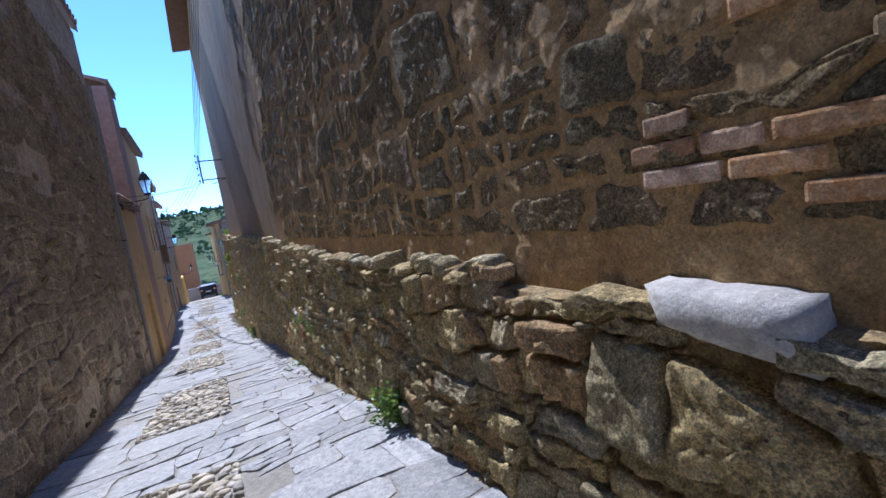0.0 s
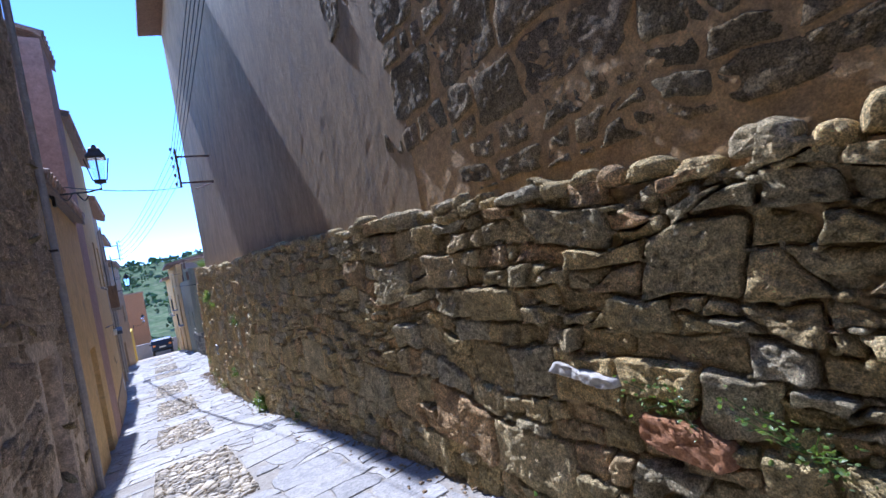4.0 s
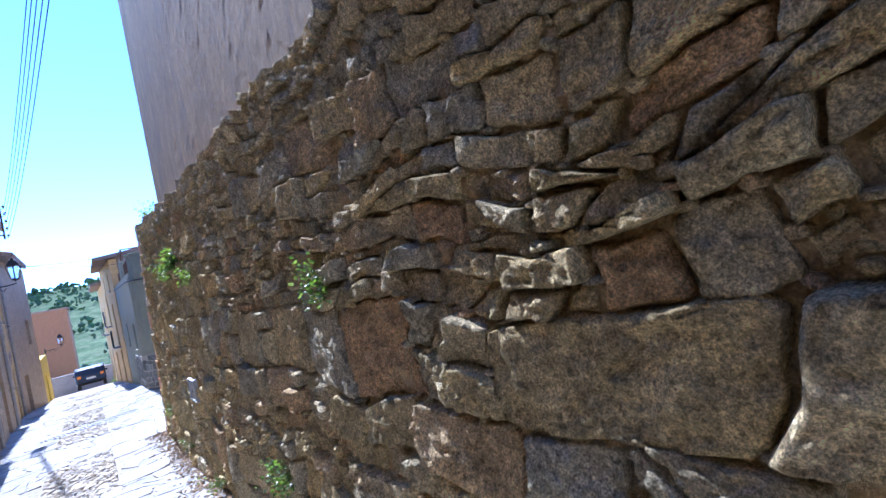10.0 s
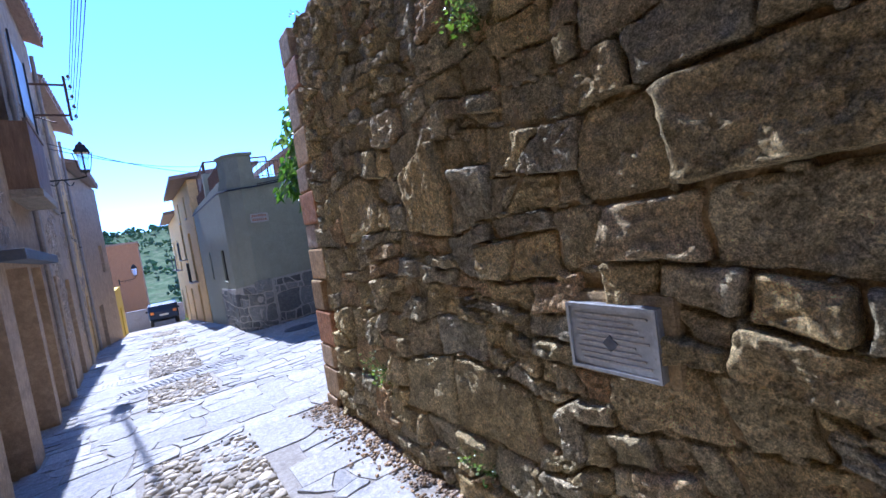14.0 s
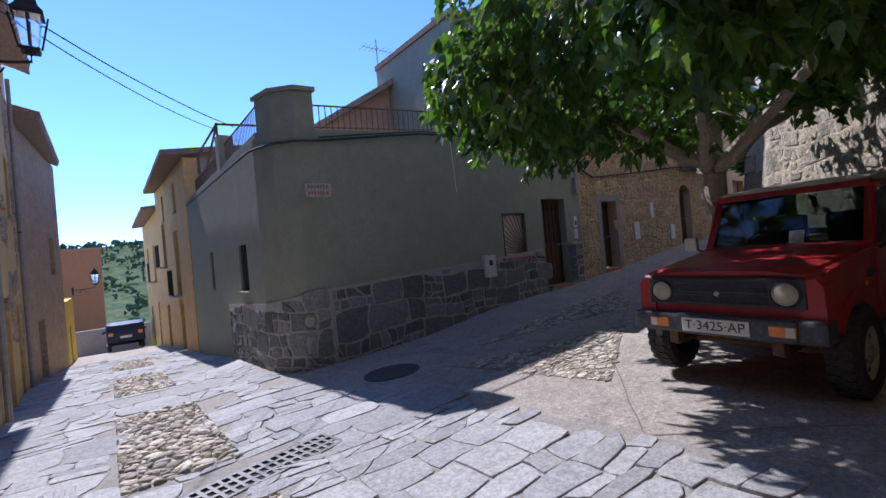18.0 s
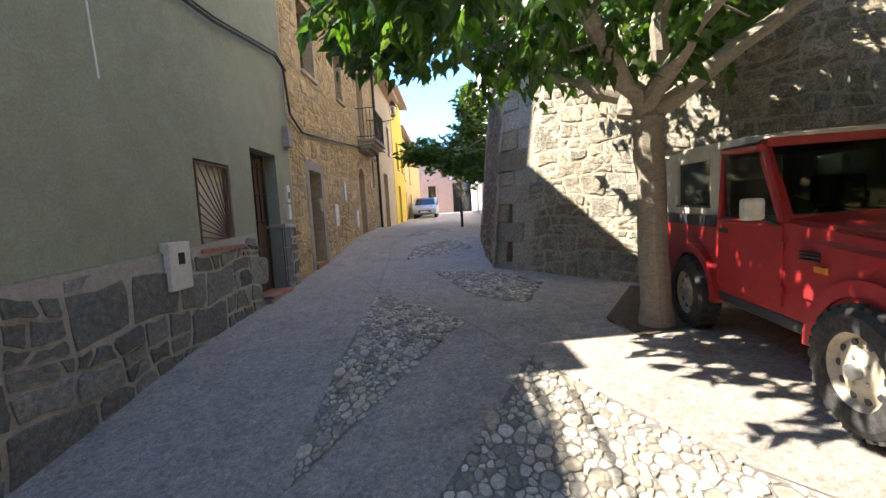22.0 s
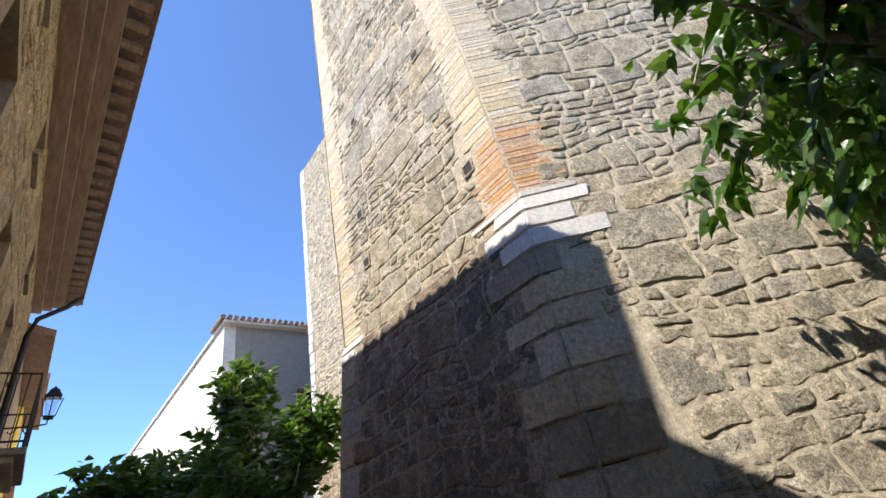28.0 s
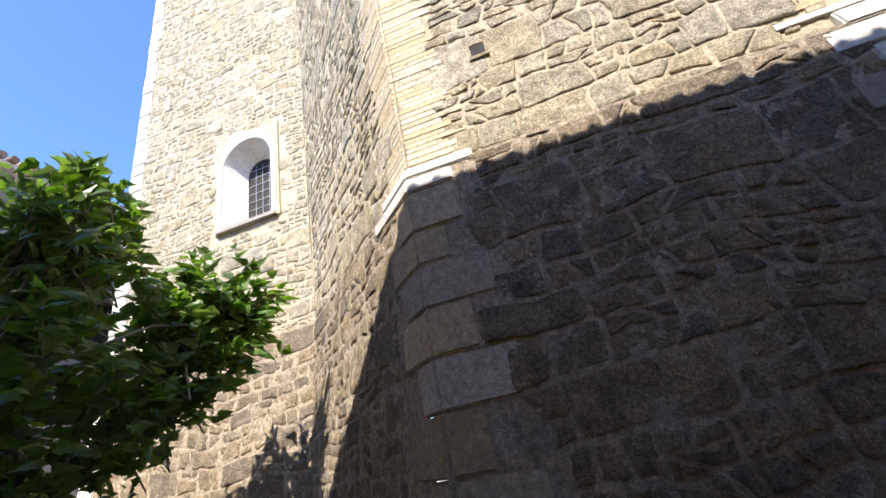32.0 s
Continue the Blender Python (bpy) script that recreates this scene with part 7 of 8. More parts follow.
def tree(base, fork, limbs, label, seed, leaf_mat, crown, n_twigs, per, size, trunk_r, droop=0.7, hang=-0.35, shoot=0.75):
    """A tree: trunk, limbs given by their points, twigs grown from the limbs towards the crown's blobs, leaves on the twigs."""
    r = random.Random(seed)
    ob = thing("tree", label, "tree")
    base, fork = Vector(base), Vector(fork)
    pts, taper = [], []
    for k in range(9):
        t = k / 8
        p = base.lerp(fork, t) + Vector((0.03 * nz(k, 1, seed, 0.8), 0.03 * nz(k, 5, seed, 0.8), 0))
        pts.append(p)
        taper.append(trunk_r * (1.35 if k == 0 else 1.08 - 0.18 * t + (0.12 if k >= 7 else 0)))
    part("trunk", tube(pts, trunk_r, 14, taper=taper), BARK, ob)
    ends = []
    for limb in limbs:
        lp = [fork] + [Vector(p) for p in limb]
        fine = []
        for a, b in zip(lp, lp[1:]):
            for k in range(4):
                fine.append(a.lerp(b, k / 4) + Vector((r.gauss(0, 0.03), r.gauss(0, 0.03), r.gauss(0, 0.02))))
        fine.append(lp[-1])
        n = len(fine)
        part("limb", tube(fine, 0.1, 9, taper=[trunk_r * (0.72 - 0.55 * i / n) for i in range(n)]), BARK, ob)
        ends += fine[3:]
    twigs = []
    bm = bmesh.new()
    for k in range(n_twigs):
        c, rad = crown[k % len(crown)]
        while True:
            q = Vector((r.uniform(-1, 1), r.uniform(-1, 1), r.uniform(-1, 1)))
            if 0.25 < q.length < 1:
                break
        p = Vector((c[0] + q.x * rad[0], c[1] + q.y * rad[1], c[2] + q.z * rad[2]))
        e = min(ends, key=lambda s: (s - p).length)
        d = (p - e).normalized() * 0.7 + Vector((r.gauss(0, 0.25), r.gauss(0, 0.25), hang))
        a = p - d.normalized() * shoot * r.uniform(0.6, 1.25)
        twigs.append((a, p))
        if k % 3 == 0:
            tube([e, e.lerp(a, 0.5) + Vector((0, 0, 0.1)), a, p], 0.012, 4, bm, [0.02, 0.014, 0.009, 0.004])
    tagged(part("branch", bm, BARK, ob), kind="stuff")
    v, f = sprays(r, twigs, per, size, 0.035, droop, LONG)
    part("crown", (v, f), leaf_mat, ob, "crown of large lobed green leaves")
    return ob


g1 = ground_z(5.72, 27.9)
tree((5.72, 27.9, g1 - 0.05), (5.62, 27.98, -0.25),
     [[(5.5, 27.9, 0.5), (5.3, 27.7, 1.3), (5.0, 27.6, 2.2)], [(5.3, 27.3, 0.25), (4.9, 26.6, 0.75), (4.2, 26.0, 1.3)], [(6.0, 28.4, 0.2), (6.6, 29.0, 0.6), (7.2, 29.3, 1.2)],
      [(5.2, 28.5, 0.3), (4.4, 29.3, 0.8), (3.6, 29.9, 1.3)], [(5.2, 27.9, 0.2), (4.2, 27.6, 0.8), (2.9, 27.3, 1.5)], [(6.1, 27.5, 0.3), (7.0, 26.9, 0.9), (7.6, 26.6, 1.6)]],
     "pollarded mulberry tree with smooth trunk and broad drooping crown", 4, LEAF,
     [((5.3, 27.9, 1.9), (2.2, 2.2, 1.4)), ((3.9, 29.6, 1.1), (1.9, 1.4, 1.2)), ((2.7, 27.9, 1.4), (1.5, 1.7, 1.1)), ((7.0, 28.7, 1.4), (1.3, 1.3, 1.2)), ((4.0, 26.2, 1.2), (1.9, 0.9, 1.2)),
      ((4.9, 28.9, 0.45), (2.4, 1.6, 0.5)), ((6.6, 26.9, 1.4), (1.2, 1.1, 1.2)), ((4.2, 27.5, 3.0), (1.8, 1.8, 0.9)), ((5.6, 30.5, 1.0), (1.5, 0.8, 0.65)), ((6.7, 30.7, 1.25), (1.1, 0.6, 0.6)), ((2.4, 26.8, 0.4), (0.8, 0.6, 0.55)), ((2.4, 28.7, 0.5), (0.8, 0.9, 0.5)),
      ((5.0, 27.6, 2.2), (2.2, 1.8, 1.3)), ((4.3, 27.4, 3.2), (2.2, 1.8, 1.0)), ((4.2, 26.1, 1.6), (2.2, 0.8, 1.2)), ((4.6, 28.6, 3.1), (2.2, 1.6, 1.0)), ((6.4, 26.9, 2.0), (1.3, 1.1, 1.2)), ((3.0, 26.1, 0.75), (1.2, 0.8, 0.6)), ((2.3, 26.3, 1.05), (0.8, 0.6, 0.5))], 1650, 17, 0.165, 0.135)
g2 = ground_z(17.6, 28.4)
tree((17.6, 28.4, g2 - 0.05), (17.55, 28.5, -0.1),
     [[(17.5, 28.8, 0.7), (17.3, 29.0, 1.8), (17.2, 29.0, 2.9)], [(17.6, 29.0, 0.6), (17.5, 30.0, 1.2), (17.4, 31.1, 1.5)], [(17.0, 28.3, 0.6), (16.5, 28.0, 1.3), (16.0, 27.8, 2.0)], [(18.0, 28.6, 0.6), (18.5, 28.9, 1.3), (18.9, 29.0, 2.0)]],
     "smaller mulberry tree by the church with flat spreading crown", 8, LEAF_DARK,
     [((17.2, 29.1, 1.5), (1.7, 1.3, 1.2)), ((17.3, 30.7, 1.35), (1.0, 1.1, 0.5)), ((16.3, 27.9, 1.7), (0.9, 0.9, 0.9)), ((17.0, 29.0, 2.8), (0.7, 0.7, 0.7)), ((18.2, 29.1, 1.6), (1.0, 0.9, 1.0)), ((17.2, 29.2, 0.8), (1.6, 1.3, 0.55))], 560, 15, 0.18, 0.085, 0.4, 0.55, 0.9)
bollard = thing("bollard", "thin dark metal bollard beside the street tree", "bollard")
part("post", lathe([(0.05, ground_z(17.3, 29.5) - 0.02), (0.05, -0.75), (0.06, -0.74), (0.06, -0.66), (0.03, -0.62)], 12, Matrix.Translation((17.3, 29.5, 0))), IRON, bollard)


def weed(at, n, size, seed, label="small green weed growing from the wall", out=(-1, 0, 0), mat=WEED, spread=0.09):
    r = random.Random(seed)
    ob = thing("weed", label, "plant", Matrix.Translation(at), group="wall weeds")
    out = Vector(out)
    tw = []
    bm = bmesh.new()
    for k in range(n):
        q = out * r.uniform(0.03, 0.16) + Vector((r.gauss(0, spread * 0.6), r.gauss(0, spread), r.uniform(-0.05, 0.2)))
        tw.append((Vector((0, 0, 0)), q))
        tube([(0, 0, 0), q * 0.6, q], 0.002, 4, bm)
    tagged(part("stem", bm, mat, ob), kind="stuff")
    v, f = sprays(r, tw, 20, size * 0.62, 0.03, 0.2, HEART)
    tagged(part("leaf", (v, f), mat, ob), kind="stuff")
    return ob


for i, (y, z, n, s) in enumerate(((3.05, 0.0, 18, 0.06), (3.2, -0.12, 12, 0.055), (4.45, -0.42, 11, 0.05), (7.13, -0.76, 11, 0.05), (6.38, 0.17, 7, 0.03), (5.9, 0.08, 8, 0.034), (15.29, -1.6, 18, 0.06), (15.0, -1.72, 9, 0.05),
                                 (17.95, -1.45, 10, 0.05), (16.77, -0.03, 11, 0.045), (21.79, 0.46, 8, 0.05), (21.31, 0.58, 16, 0.075), (20.24, 0.30, 7, 0.05), (23.4, -1.75, 6, 0.04), (22.1, -2.1, 7, 0.04), (20.3, -2.1, 7, 0.04), (12.6, -1.35, 6, 0.04))):
    x = alley_wall(y, z, 0.04)[0]
    weed((x, y, z), n, s, 100 + i)
weed((lerp(WALL_X, 24) + 0.2, 23.9, 1.68), 12, 0.06, 140, "bushy weed on top of the wall", (-0.3, 0.3, 0.6), spread=0.2)
weed((lerp(WALL_X, 24.6) + 0.3, 24.8, 1.74), 10, 0.06, 141, "bushy weed on top of the wall corner", (-0.2, 0.6, 0.6), spread=0.2)
weed((0.9, 54.5, ground_z(0.9, 54.5)), 14, 0.12, 142, "green shrub at the foot of a house", (-1, 0, 1), spread=0.3)

# leaf litter and crumbled stone at the wall's foot
debris = thing("debris", "crumbled stone chips and dry leaves along the wall's foot", "debris", kind="stuff")
v, f = [], []
r = random.Random(77)
for k in range(2200):
    y = r.uniform(19.5, 25.1) if k < 1900 else r.uniform(5, 19)
    x = lerp(WALL_X, y) - 0.06 - abs(r.gauss(0, 0.16))
    s = r.uniform(0.006, 0.02)
    z = ground_z(x, y) + 0.02
    b0 = len(v)
    for (a, b, c) in ((-1, -1, 0), (1, -0.8, 0), (1, 1, 0.1), (-0.8, 1, 0), (-0.6, -0.6, 0.7), (0.7, -0.5, 0.8), (0.6, 0.6, 0.6), (-0.5, 0.7, 0.7)):
        v.append((x + a * s * r.uniform(0.7, 1.2), y + b * s * r.uniform(0.7, 1.2), z + c * s))
    f += [tuple(b0 + i for i in q) for q in ((4, 5, 6, 7), (0, 1, 5, 4), (1, 2, 6, 5), (2, 3, 7, 6), (3, 0, 4, 7))]
part("chips", (v, f), LITTER, debris)

# ---- lamps, brackets, wires on the lane ----


def lantern(at, wall_x, wall_y, label, group, size=1.0):
    """A wall lantern on a scrolled arm; at: the lantern's middle; the arm starts on the wall."""
    ob = thing("street_lamp", label, "street lamp", Matrix.Translation(at), group=group)
    s = size
    m = Matrix.Rotation(math.pi / 4, 4, "Z")
    body = part("lantern", lathe([(0.17 * s, 0.24 * s), (0.19 * s, 0.25 * s), (0.19 * s, 0.27 * s), (0.13 * s, 0.34 * s), (0.11 * s, 0.40 * s), (0.06 * s, 0.43 * s), (0.02 * s, 0.48 * s)], 4, m), IRON, ob, "black lantern roof")
    part("glass", lathe([(0.09 * s, -0.12 * s), (0.155 * s, 0.235 * s)], 4, m), LAMP_GLASS, body)
    part("base_ring", lathe([(0.11 * s, -0.16 * s), (0.12 * s, -0.12 * s), (0.05 * s, -0.18 * s)], 4, m), IRON, body)
    for k in range(4):
        a = math.pi / 2 * k
        part("post", rod(bmesh.new(), (0.095 * s * math.cos(a), 0.095 * s * math.sin(a), -0.12 * s), (0.165 * s * math.cos(a), 0.165 * s * math.sin(a), 0.25 * s), 0.010, n=5), IRON, body)
    wx, wy = wall_x - at[0], wall_y - at[1]
    part("arm", tube([(0, 0, -0.16 * s), (0, 0, -0.26 * s), (wx * 0.25, wy * 0.25, -0.30 * s), (wx, wy, -0.32 * s)], 0.016, 6), IRON, ob)
    sc = [(wx * (0.3 + 0.5 * t) , wy * (0.3 + 0.5 * t), -0.36 * s - 0.08 * math.sin(t * 9) * (1 - 0.3 * t)) for t in [k / 14 for k in range(15)]]
    part("scroll", tube(sc, 0.010, 5), IRON, ob)
    part("wall_plate", box(wx - 0.03, wy - 0.05, -0.5 * s, wx + 0.03, wy + 0.05, -0.2 * s, 0.006), IRON, ob)
    return ob


lantern((-1.02, 14.45, 3.15), -1.66, 14.45, "old black street lantern on a scrolled iron wall arm", "street lanterns")
lantern((-1.42, 31.95, 1.75), -2.16, 31.95, "old black street lantern on a scrolled iron wall arm", "street lanterns")
lantern((-1.3, 47.6, -0.9), -2.0, 47.6, "old black street lantern farther down the lane", "street lanterns")
lantern((19.2, 31.95, 3.15), 19.2, 32.62, "old black street lantern on the tan house", "street lanterns")


def insulators(x, y, z0, z1, wall_x, label, n=5):
    ob = thing("wire_bracket", label, "bracket", group="wire brackets")
    part("bar", box(x - 0.025, y - 0.025, z0, x + 0.025, y + 0.025, z1), RUST, ob)
    for z in (z0 + 0.12, z1 - 0.2):
        part("arm", box(min(x, wall_x), y - 0.02, z - 0.02, max(x, wall_x), y + 0.02, z + 0.02), RUST, ob)
    part("brace", rod(bmesh.new(), (wall_x, y, z0 + 0.1), (x + (wall_x - x) * 0.4, y, z0 - 0.05), 0.014), RUST, ob)
    for k in range(n):
        z = z0 + 0.06 + (z1 - z0 - 0.1) * k / (n - 1)
        pin = part("pin", tube([(x, y, z - 0.03), (x - 0.09 * (1 if wall_x > x else -1), y, z - 0.03), (x - 0.09 * (1 if wall_x > x else -1), y, z + 0.02)], 0.007, 5), RUST, ob)
        part("insulator", lathe([(0.02, 0), (0.035, 0.01), (0.03, 0.03), (0.038, 0.04), (0.025, 0.07), (0.012, 0.085)], 10, Matrix.Translation((x - 0.09 * (1 if wall_x > x else -1), y, z + 0.0))), GREY_RENDER, pin, "grey ceramic insulator")
    return ob


insulators(0.46, 18.2, 3.55, 4.55, 1.24, "rusty iron bracket with a row of ceramic insulators")
insulators(-1.55, 33.0, 2.95, 3.95, -2.22, "rusty iron bracket with a row of ceramic insulators")
for k in range(5):
    z = 3.62 + 0.21 * k
    cable([(0.37, 18.2, z), (0.9, 5.0, z + 3.0), (1.05, -5, z + 5)], 0.006, "thin power line running up the lane", CABLE, 0.1, "wire")
    cable([(0.37, 18.2, z), (-1.46, 33.0, z - 0.6)], 0.006, "thin power line running down the lane", CABLE, 0.25, "wire")
cable([(-1.6, 14.6, 3.0), (0.44, 18.2, 3.56)], 0.009, "cable strung across the lane to a lamp", CABLE, 0.08)

# ---- fittings on the left fronts ----
def left_pose(y, z, out=0.0):
    return Matrix.Translation((lerp(LEFT_X, y) + out, y, z)) @ Matrix.Rotation(math.pi / 2, 4, "Z")


vent = thing("wall_vent", "small dark square vent in the ochre wall", "vent", left_pose(21.85, -0.82))
part("frame", box(-0.02, -0.01, -0.02, 0.42, 0.0, 0.0), WOOD_OLD, vent)
for k in range(5):
    part("slat", box(0, 0.03, 0.01 + k * 0.037, 0.40, 0.06, 0.03 + k * 0.037), SHADE_BLACK, vent)
# near-black sheet as the shade inside the vent
part("backing", box(0, 0.12, 0, 0.4, 0.13, 0.19), SHADE_BLACK, vent)
cab = thing("junction_box", "white plastic junction box on the ochre wall", "junction box", left_pose(24.05, -0.14))
part("box", box(0, -0.09, 0, 0.15, 0.0, 0.2, 0.01), WHITE_PLASTIC, cab)
gas = thing("wall_hatch", "small grey metal hatch low on the wall", "hatch", left_pose(23.95, -2.05))
part("door", box(0, -0.02, 0, 0.3, 0.01, 0.38, 0.006), GALV, gas)
part("label", box(0.05, -0.024, 0.22, 0.25, -0.019, 0.3), PAPER, gas)
for y0, y1, lo, hi, m in ((25.15, 26.15, -2.75, -0.25, WOOD_OLD), (30.4, 31.2, -3.0, -0.5, WOOD_DARK), (28.55, 29.55, -2.9, -0.32, WOOD_OLD), (32.4, 33.4, -3.0, -0.6, WOOD_OLD), (36, 36.9, -3.4, -1.1, WOOD_OLD), (38.4, 39.3, -3.6, -1.3, WOOD_DARK), (42, 42.9, -4.1, -1.9, WOOD_OLD), (11.2, 12.1, -2.0, 0.55, WOOD_OLD), (15.6, 16.6, -2.6, 0.2, WOOD_OLD), (48.2, 49.2, -4.6, -2.6, WOOD_OLD)):
    k0, k1 = (lerp(LEFT_X, y0), y0), (lerp(LEFT_X, y1), y1)
    front_door(k0, k1, 0.0, (Vector(k1) - Vector(k0)).length, lo, hi, "weathered brown wooden door on the sloping lane", m, 0.28)
k0, k1 = (lerp(LEFT_X, 26.75), 26.75), (lerp(LEFT_X, 28.25), 28.25)
dbl = thing("double_door", "tall weathered double door under a dark metal canopy", "door", wall_pose(k0, k1, 0, -2.8))
for s in (0, 1):
    leaf = part("leaf", box(0.03 + s * 0.74, 0.25, 0.05, 0.73 + s * 0.74, 0.31, 2.45, 0.01), WOOD_OLD, dbl)
    for k in range(3):
        part("panel", box(0.10 + s * 0.74, 0.235, 0.2 + k * 0.75, 0.66 + s * 0.74, 0.252, 0.8 + k * 0.75, 0.01), WOOD_OLD, leaf)
part("canopy", box(-0.35, -0.24, 2.52, 2.98, 0.1, 2.64, 0.01), SLATE_TILE, dbl, "dark metal door canopy")
for y0, y1, lo, hi in ((22.05, 22.8, 1.5, 2.9), (23.9, 24.7, 1.5, 2.9), (28.2, 29.5, 0.75, 2.85), (30.6, 31.3, 1.0, 2.3), (33.0, 33.8, 1.0, 2.3), (36.2, 37, 0.6, 1.9), (38.3, 39.1, 0.6, 1.9), (44.5, 45.3, -0.6, 0.6)):
    k0, k1 = (lerp(LEFT_X, y0), y0), (lerp(LEFT_X, y1), y1)
    shuttered(k0, k1, (0.0, (Vector(k1) - Vector(k0)).length, lo, hi), "old wooden window on the lane front")
for i, (y, lo, hi) in enumerate(((13.12, -1.9, 5.5), (29.82, -2.6, 4.2), (34.7, -2.9, 5.0), (40.4, -3.4, 4.2))):
    dp = thing("downpipe", "thin grey rainwater downpipe on a lane front", "pipe", group="downpipes")
    part("pipe", rod(bmesh.new(), (lerp(LEFT_X, y) + 0.06, y, lo), (lerp(LEFT_X, y) + 0.06, y, hi), 0.045), GREY_RENDER, dp)
    part("bracket", box(lerp(LEFT_X, y) - 0.01, y - 0.06, (lo + hi) / 2, lerp(LEFT_X, y) + 0.1, y + 0.06, (lo + hi) / 2 + 0.03), IRON, dp)
cable([(lerp(LEFT_X, 20) + 0.03, 20, 0.35), (lerp(LEFT_X, 23.4) + 0.03, 23.4, 0.25), (lerp(LEFT_X, 24.0) + 0.03, 24.05, 0.2), (lerp(LEFT_X, 24.1) + 0.03, 24.1, -0.1)], 0.012, "thin dark cable along the ochre wall")
SCREEN = plain("faded light blue screen", (0.42, 0.55, 0.68), 0.6)
k0, k1 = (lerp(LEFT_X, 28.1), 28.1), (lerp(LEFT_X, 29.6), 29.6)
lane_balcony = thing("balcony", "boarded wooden balcony with a faded light blue screen above", "balcony", wall_pose(k0, k1, 0, 0.72))
part("slab", box(-0.05, -0.36, -0.12, 1.58, 0.0, -0.004, 0.012), CHURCH_BLOCK, lane_balcony)
for k in range(9):
    part("board", box(0.0 + k * 0.17, -0.33, 0.0, 0.155 + k * 0.17, -0.305, 0.92, 0.004), WOOD_OLD, lane_balcony)
for x0 in (0.0, 1.5):
    part("side_board", box(x0, -0.304, 0.0, x0 + 0.02, -0.002, 0.92), WOOD_OLD, lane_balcony)
part("rail", box(-0.02, -0.35, 0.921, 1.55, -0.29, 0.96, 0.006), WOOD_OLD, lane_balcony)
part("screen", box(0.12, -0.30, 1.20, 1.38, -0.285, 2.15, 0.004), SCREEN, lane_balcony, "faded light blue screen")
for x0 in (0.12, 1.36):
    part("post", box(x0, -0.325, 0.96, x0 + 0.025, -0.301, 2.2), IRON, lane_balcony)
# stone bits standing out of the render
for i in range(70):
    r = random.Random(500 + i)
    y, z = r.uniform(1, 13), r.uniform(-1.2, 3.2)
    if z < lerp(ALLEY, y) + 0.1:
        continue
    s = r.uniform(0.05, 0.16)
    bm = bmesh.new()
    bmesh.ops.create_icosphere(bm, subdivisions=1, radius=1, matrix=Matrix.LocRotScale((lerp(LEFT_X, y), y, z), Euler((r.uniform(0, 3), r.uniform(0, 3), 0)), (0.03, s, s * r.uniform(0.5, 0.9))))
    part("stone", bm, FLUSH_STONE, L1)

# balconies and openings of the ochre lane houses
for p0, p1, hs in (((1.0, 49.0), (1.22, 41.5), [(1.4, 2.3, -0.6, 1.2), (4.4, 5.3, -1.7, 0.6), (5.0, 5.5, 1.3, 2.3), (2.0, 2.5, 1.3, 2.3)]), ((0.95, 57.5), (1.0, 49.0), [(2, 2.9, -1.2, 0.6), (5.6, 6.5, -1.2, 0.6)])):
    for k, h in enumerate(hs):
        shuttered(p0, p1, h, "dark wooden window of a lane house")
        if k < 2:
            b = thing("balcony", "small black iron balcony on the lane", "balcony", wall_pose(p0, p1, h[0] - 0.15, h[2]), group="lane balconies")
            w = h[1] - h[0] + 0.3
            part("slab", box(0, -0.3, -0.06, w, 0, 0, 0.01), GREY_RENDER, b)
            part("rail", rod(bmesh.new(), (0.02, -0.28, 0.9), (w - 0.02, -0.28, 0.9), 0.014, n=6), IRON, b)
            for i in range(11):
                part("baluster", rod(bmesh.new(), (0.02 + (w - 0.04) * i / 10, -0.28, 0), (0.02 + (w - 0.04) * i / 10, -0.28, 0.9), 0.008, n=5), IRON, b)
for p0, p1, h in (((1.0, 49.0), (1.22, 41.5), (1.2, 2.0, -4.2, -2.2)), ((1.0, 49.0), (1.22, 41.5), (4.6, 5.4, -3.8, -1.9)), ((0.95, 57.5), (1.0, 49.0), (2, 2.9, -4.8, -2.6)), ((0.95, 57.5), (1.0, 49.0), (6, 6.8, -4.4, -2.2))):
    front_door(p0, p1, h[0], h[1], h[2], h[3], "old wooden door of a lane house", WOOD_OLD)

# ---- fittings of the rubble wall ----
block = thing("white_block", "long weathered white limestone block set in the wall", "stone block")
bm = bmesh.new()
bmesh.ops.create_grid(bm, x_segments=10, y_segments=5, size=1)
xw = alley_wall(0.6, 1.12, 0)[0]
for vtx in bm.verts:
    a, b = vtx.co.x, vtx.co.y
    edge = max(abs(a), abs(b))
    vtx.co = Vector((xw - 0.10 + (0.05 if edge > 0.97 else 0.015 if edge > 0.7 else 0) + 0.016 * nz(a * 2.5, b * 2.5, 1), 0.64 + a * 0.195 + 0.012 * b, 1.09 + b * (0.07 - 0.012 * a) + 0.02 * a + 0.012 * nz(a * 3, b, 7)))
r0 = bmesh.ops.extrude_edge_only(bm, edges=[e for e in bm.edges if e.is_boundary])
for g in r0["geom"]:
    if isinstance(g, bmesh.types.BMVert):
        g.co.x += 0.12
part("block", bm, PALE_STONE, block).data.shade_smooth()
r = random.Random(900)
for row in range(18):
    z, y = 1.36 + row * 0.077, -0.7 + r.uniform(0, 0.15)
    while y < 0.8 - 0.02 * row:
        w = r.uniform(0.13, 0.26)
        if r.random() < 0.5:
            part("brick", box(1.212 + r.uniform(0, 0.008), y, z, 1.26, y + w, z + 0.058, 0.010), r.choice((OLD_BRICK, OLD_BRICK, QUOIN)), tall_house)
        y += w + 0.015
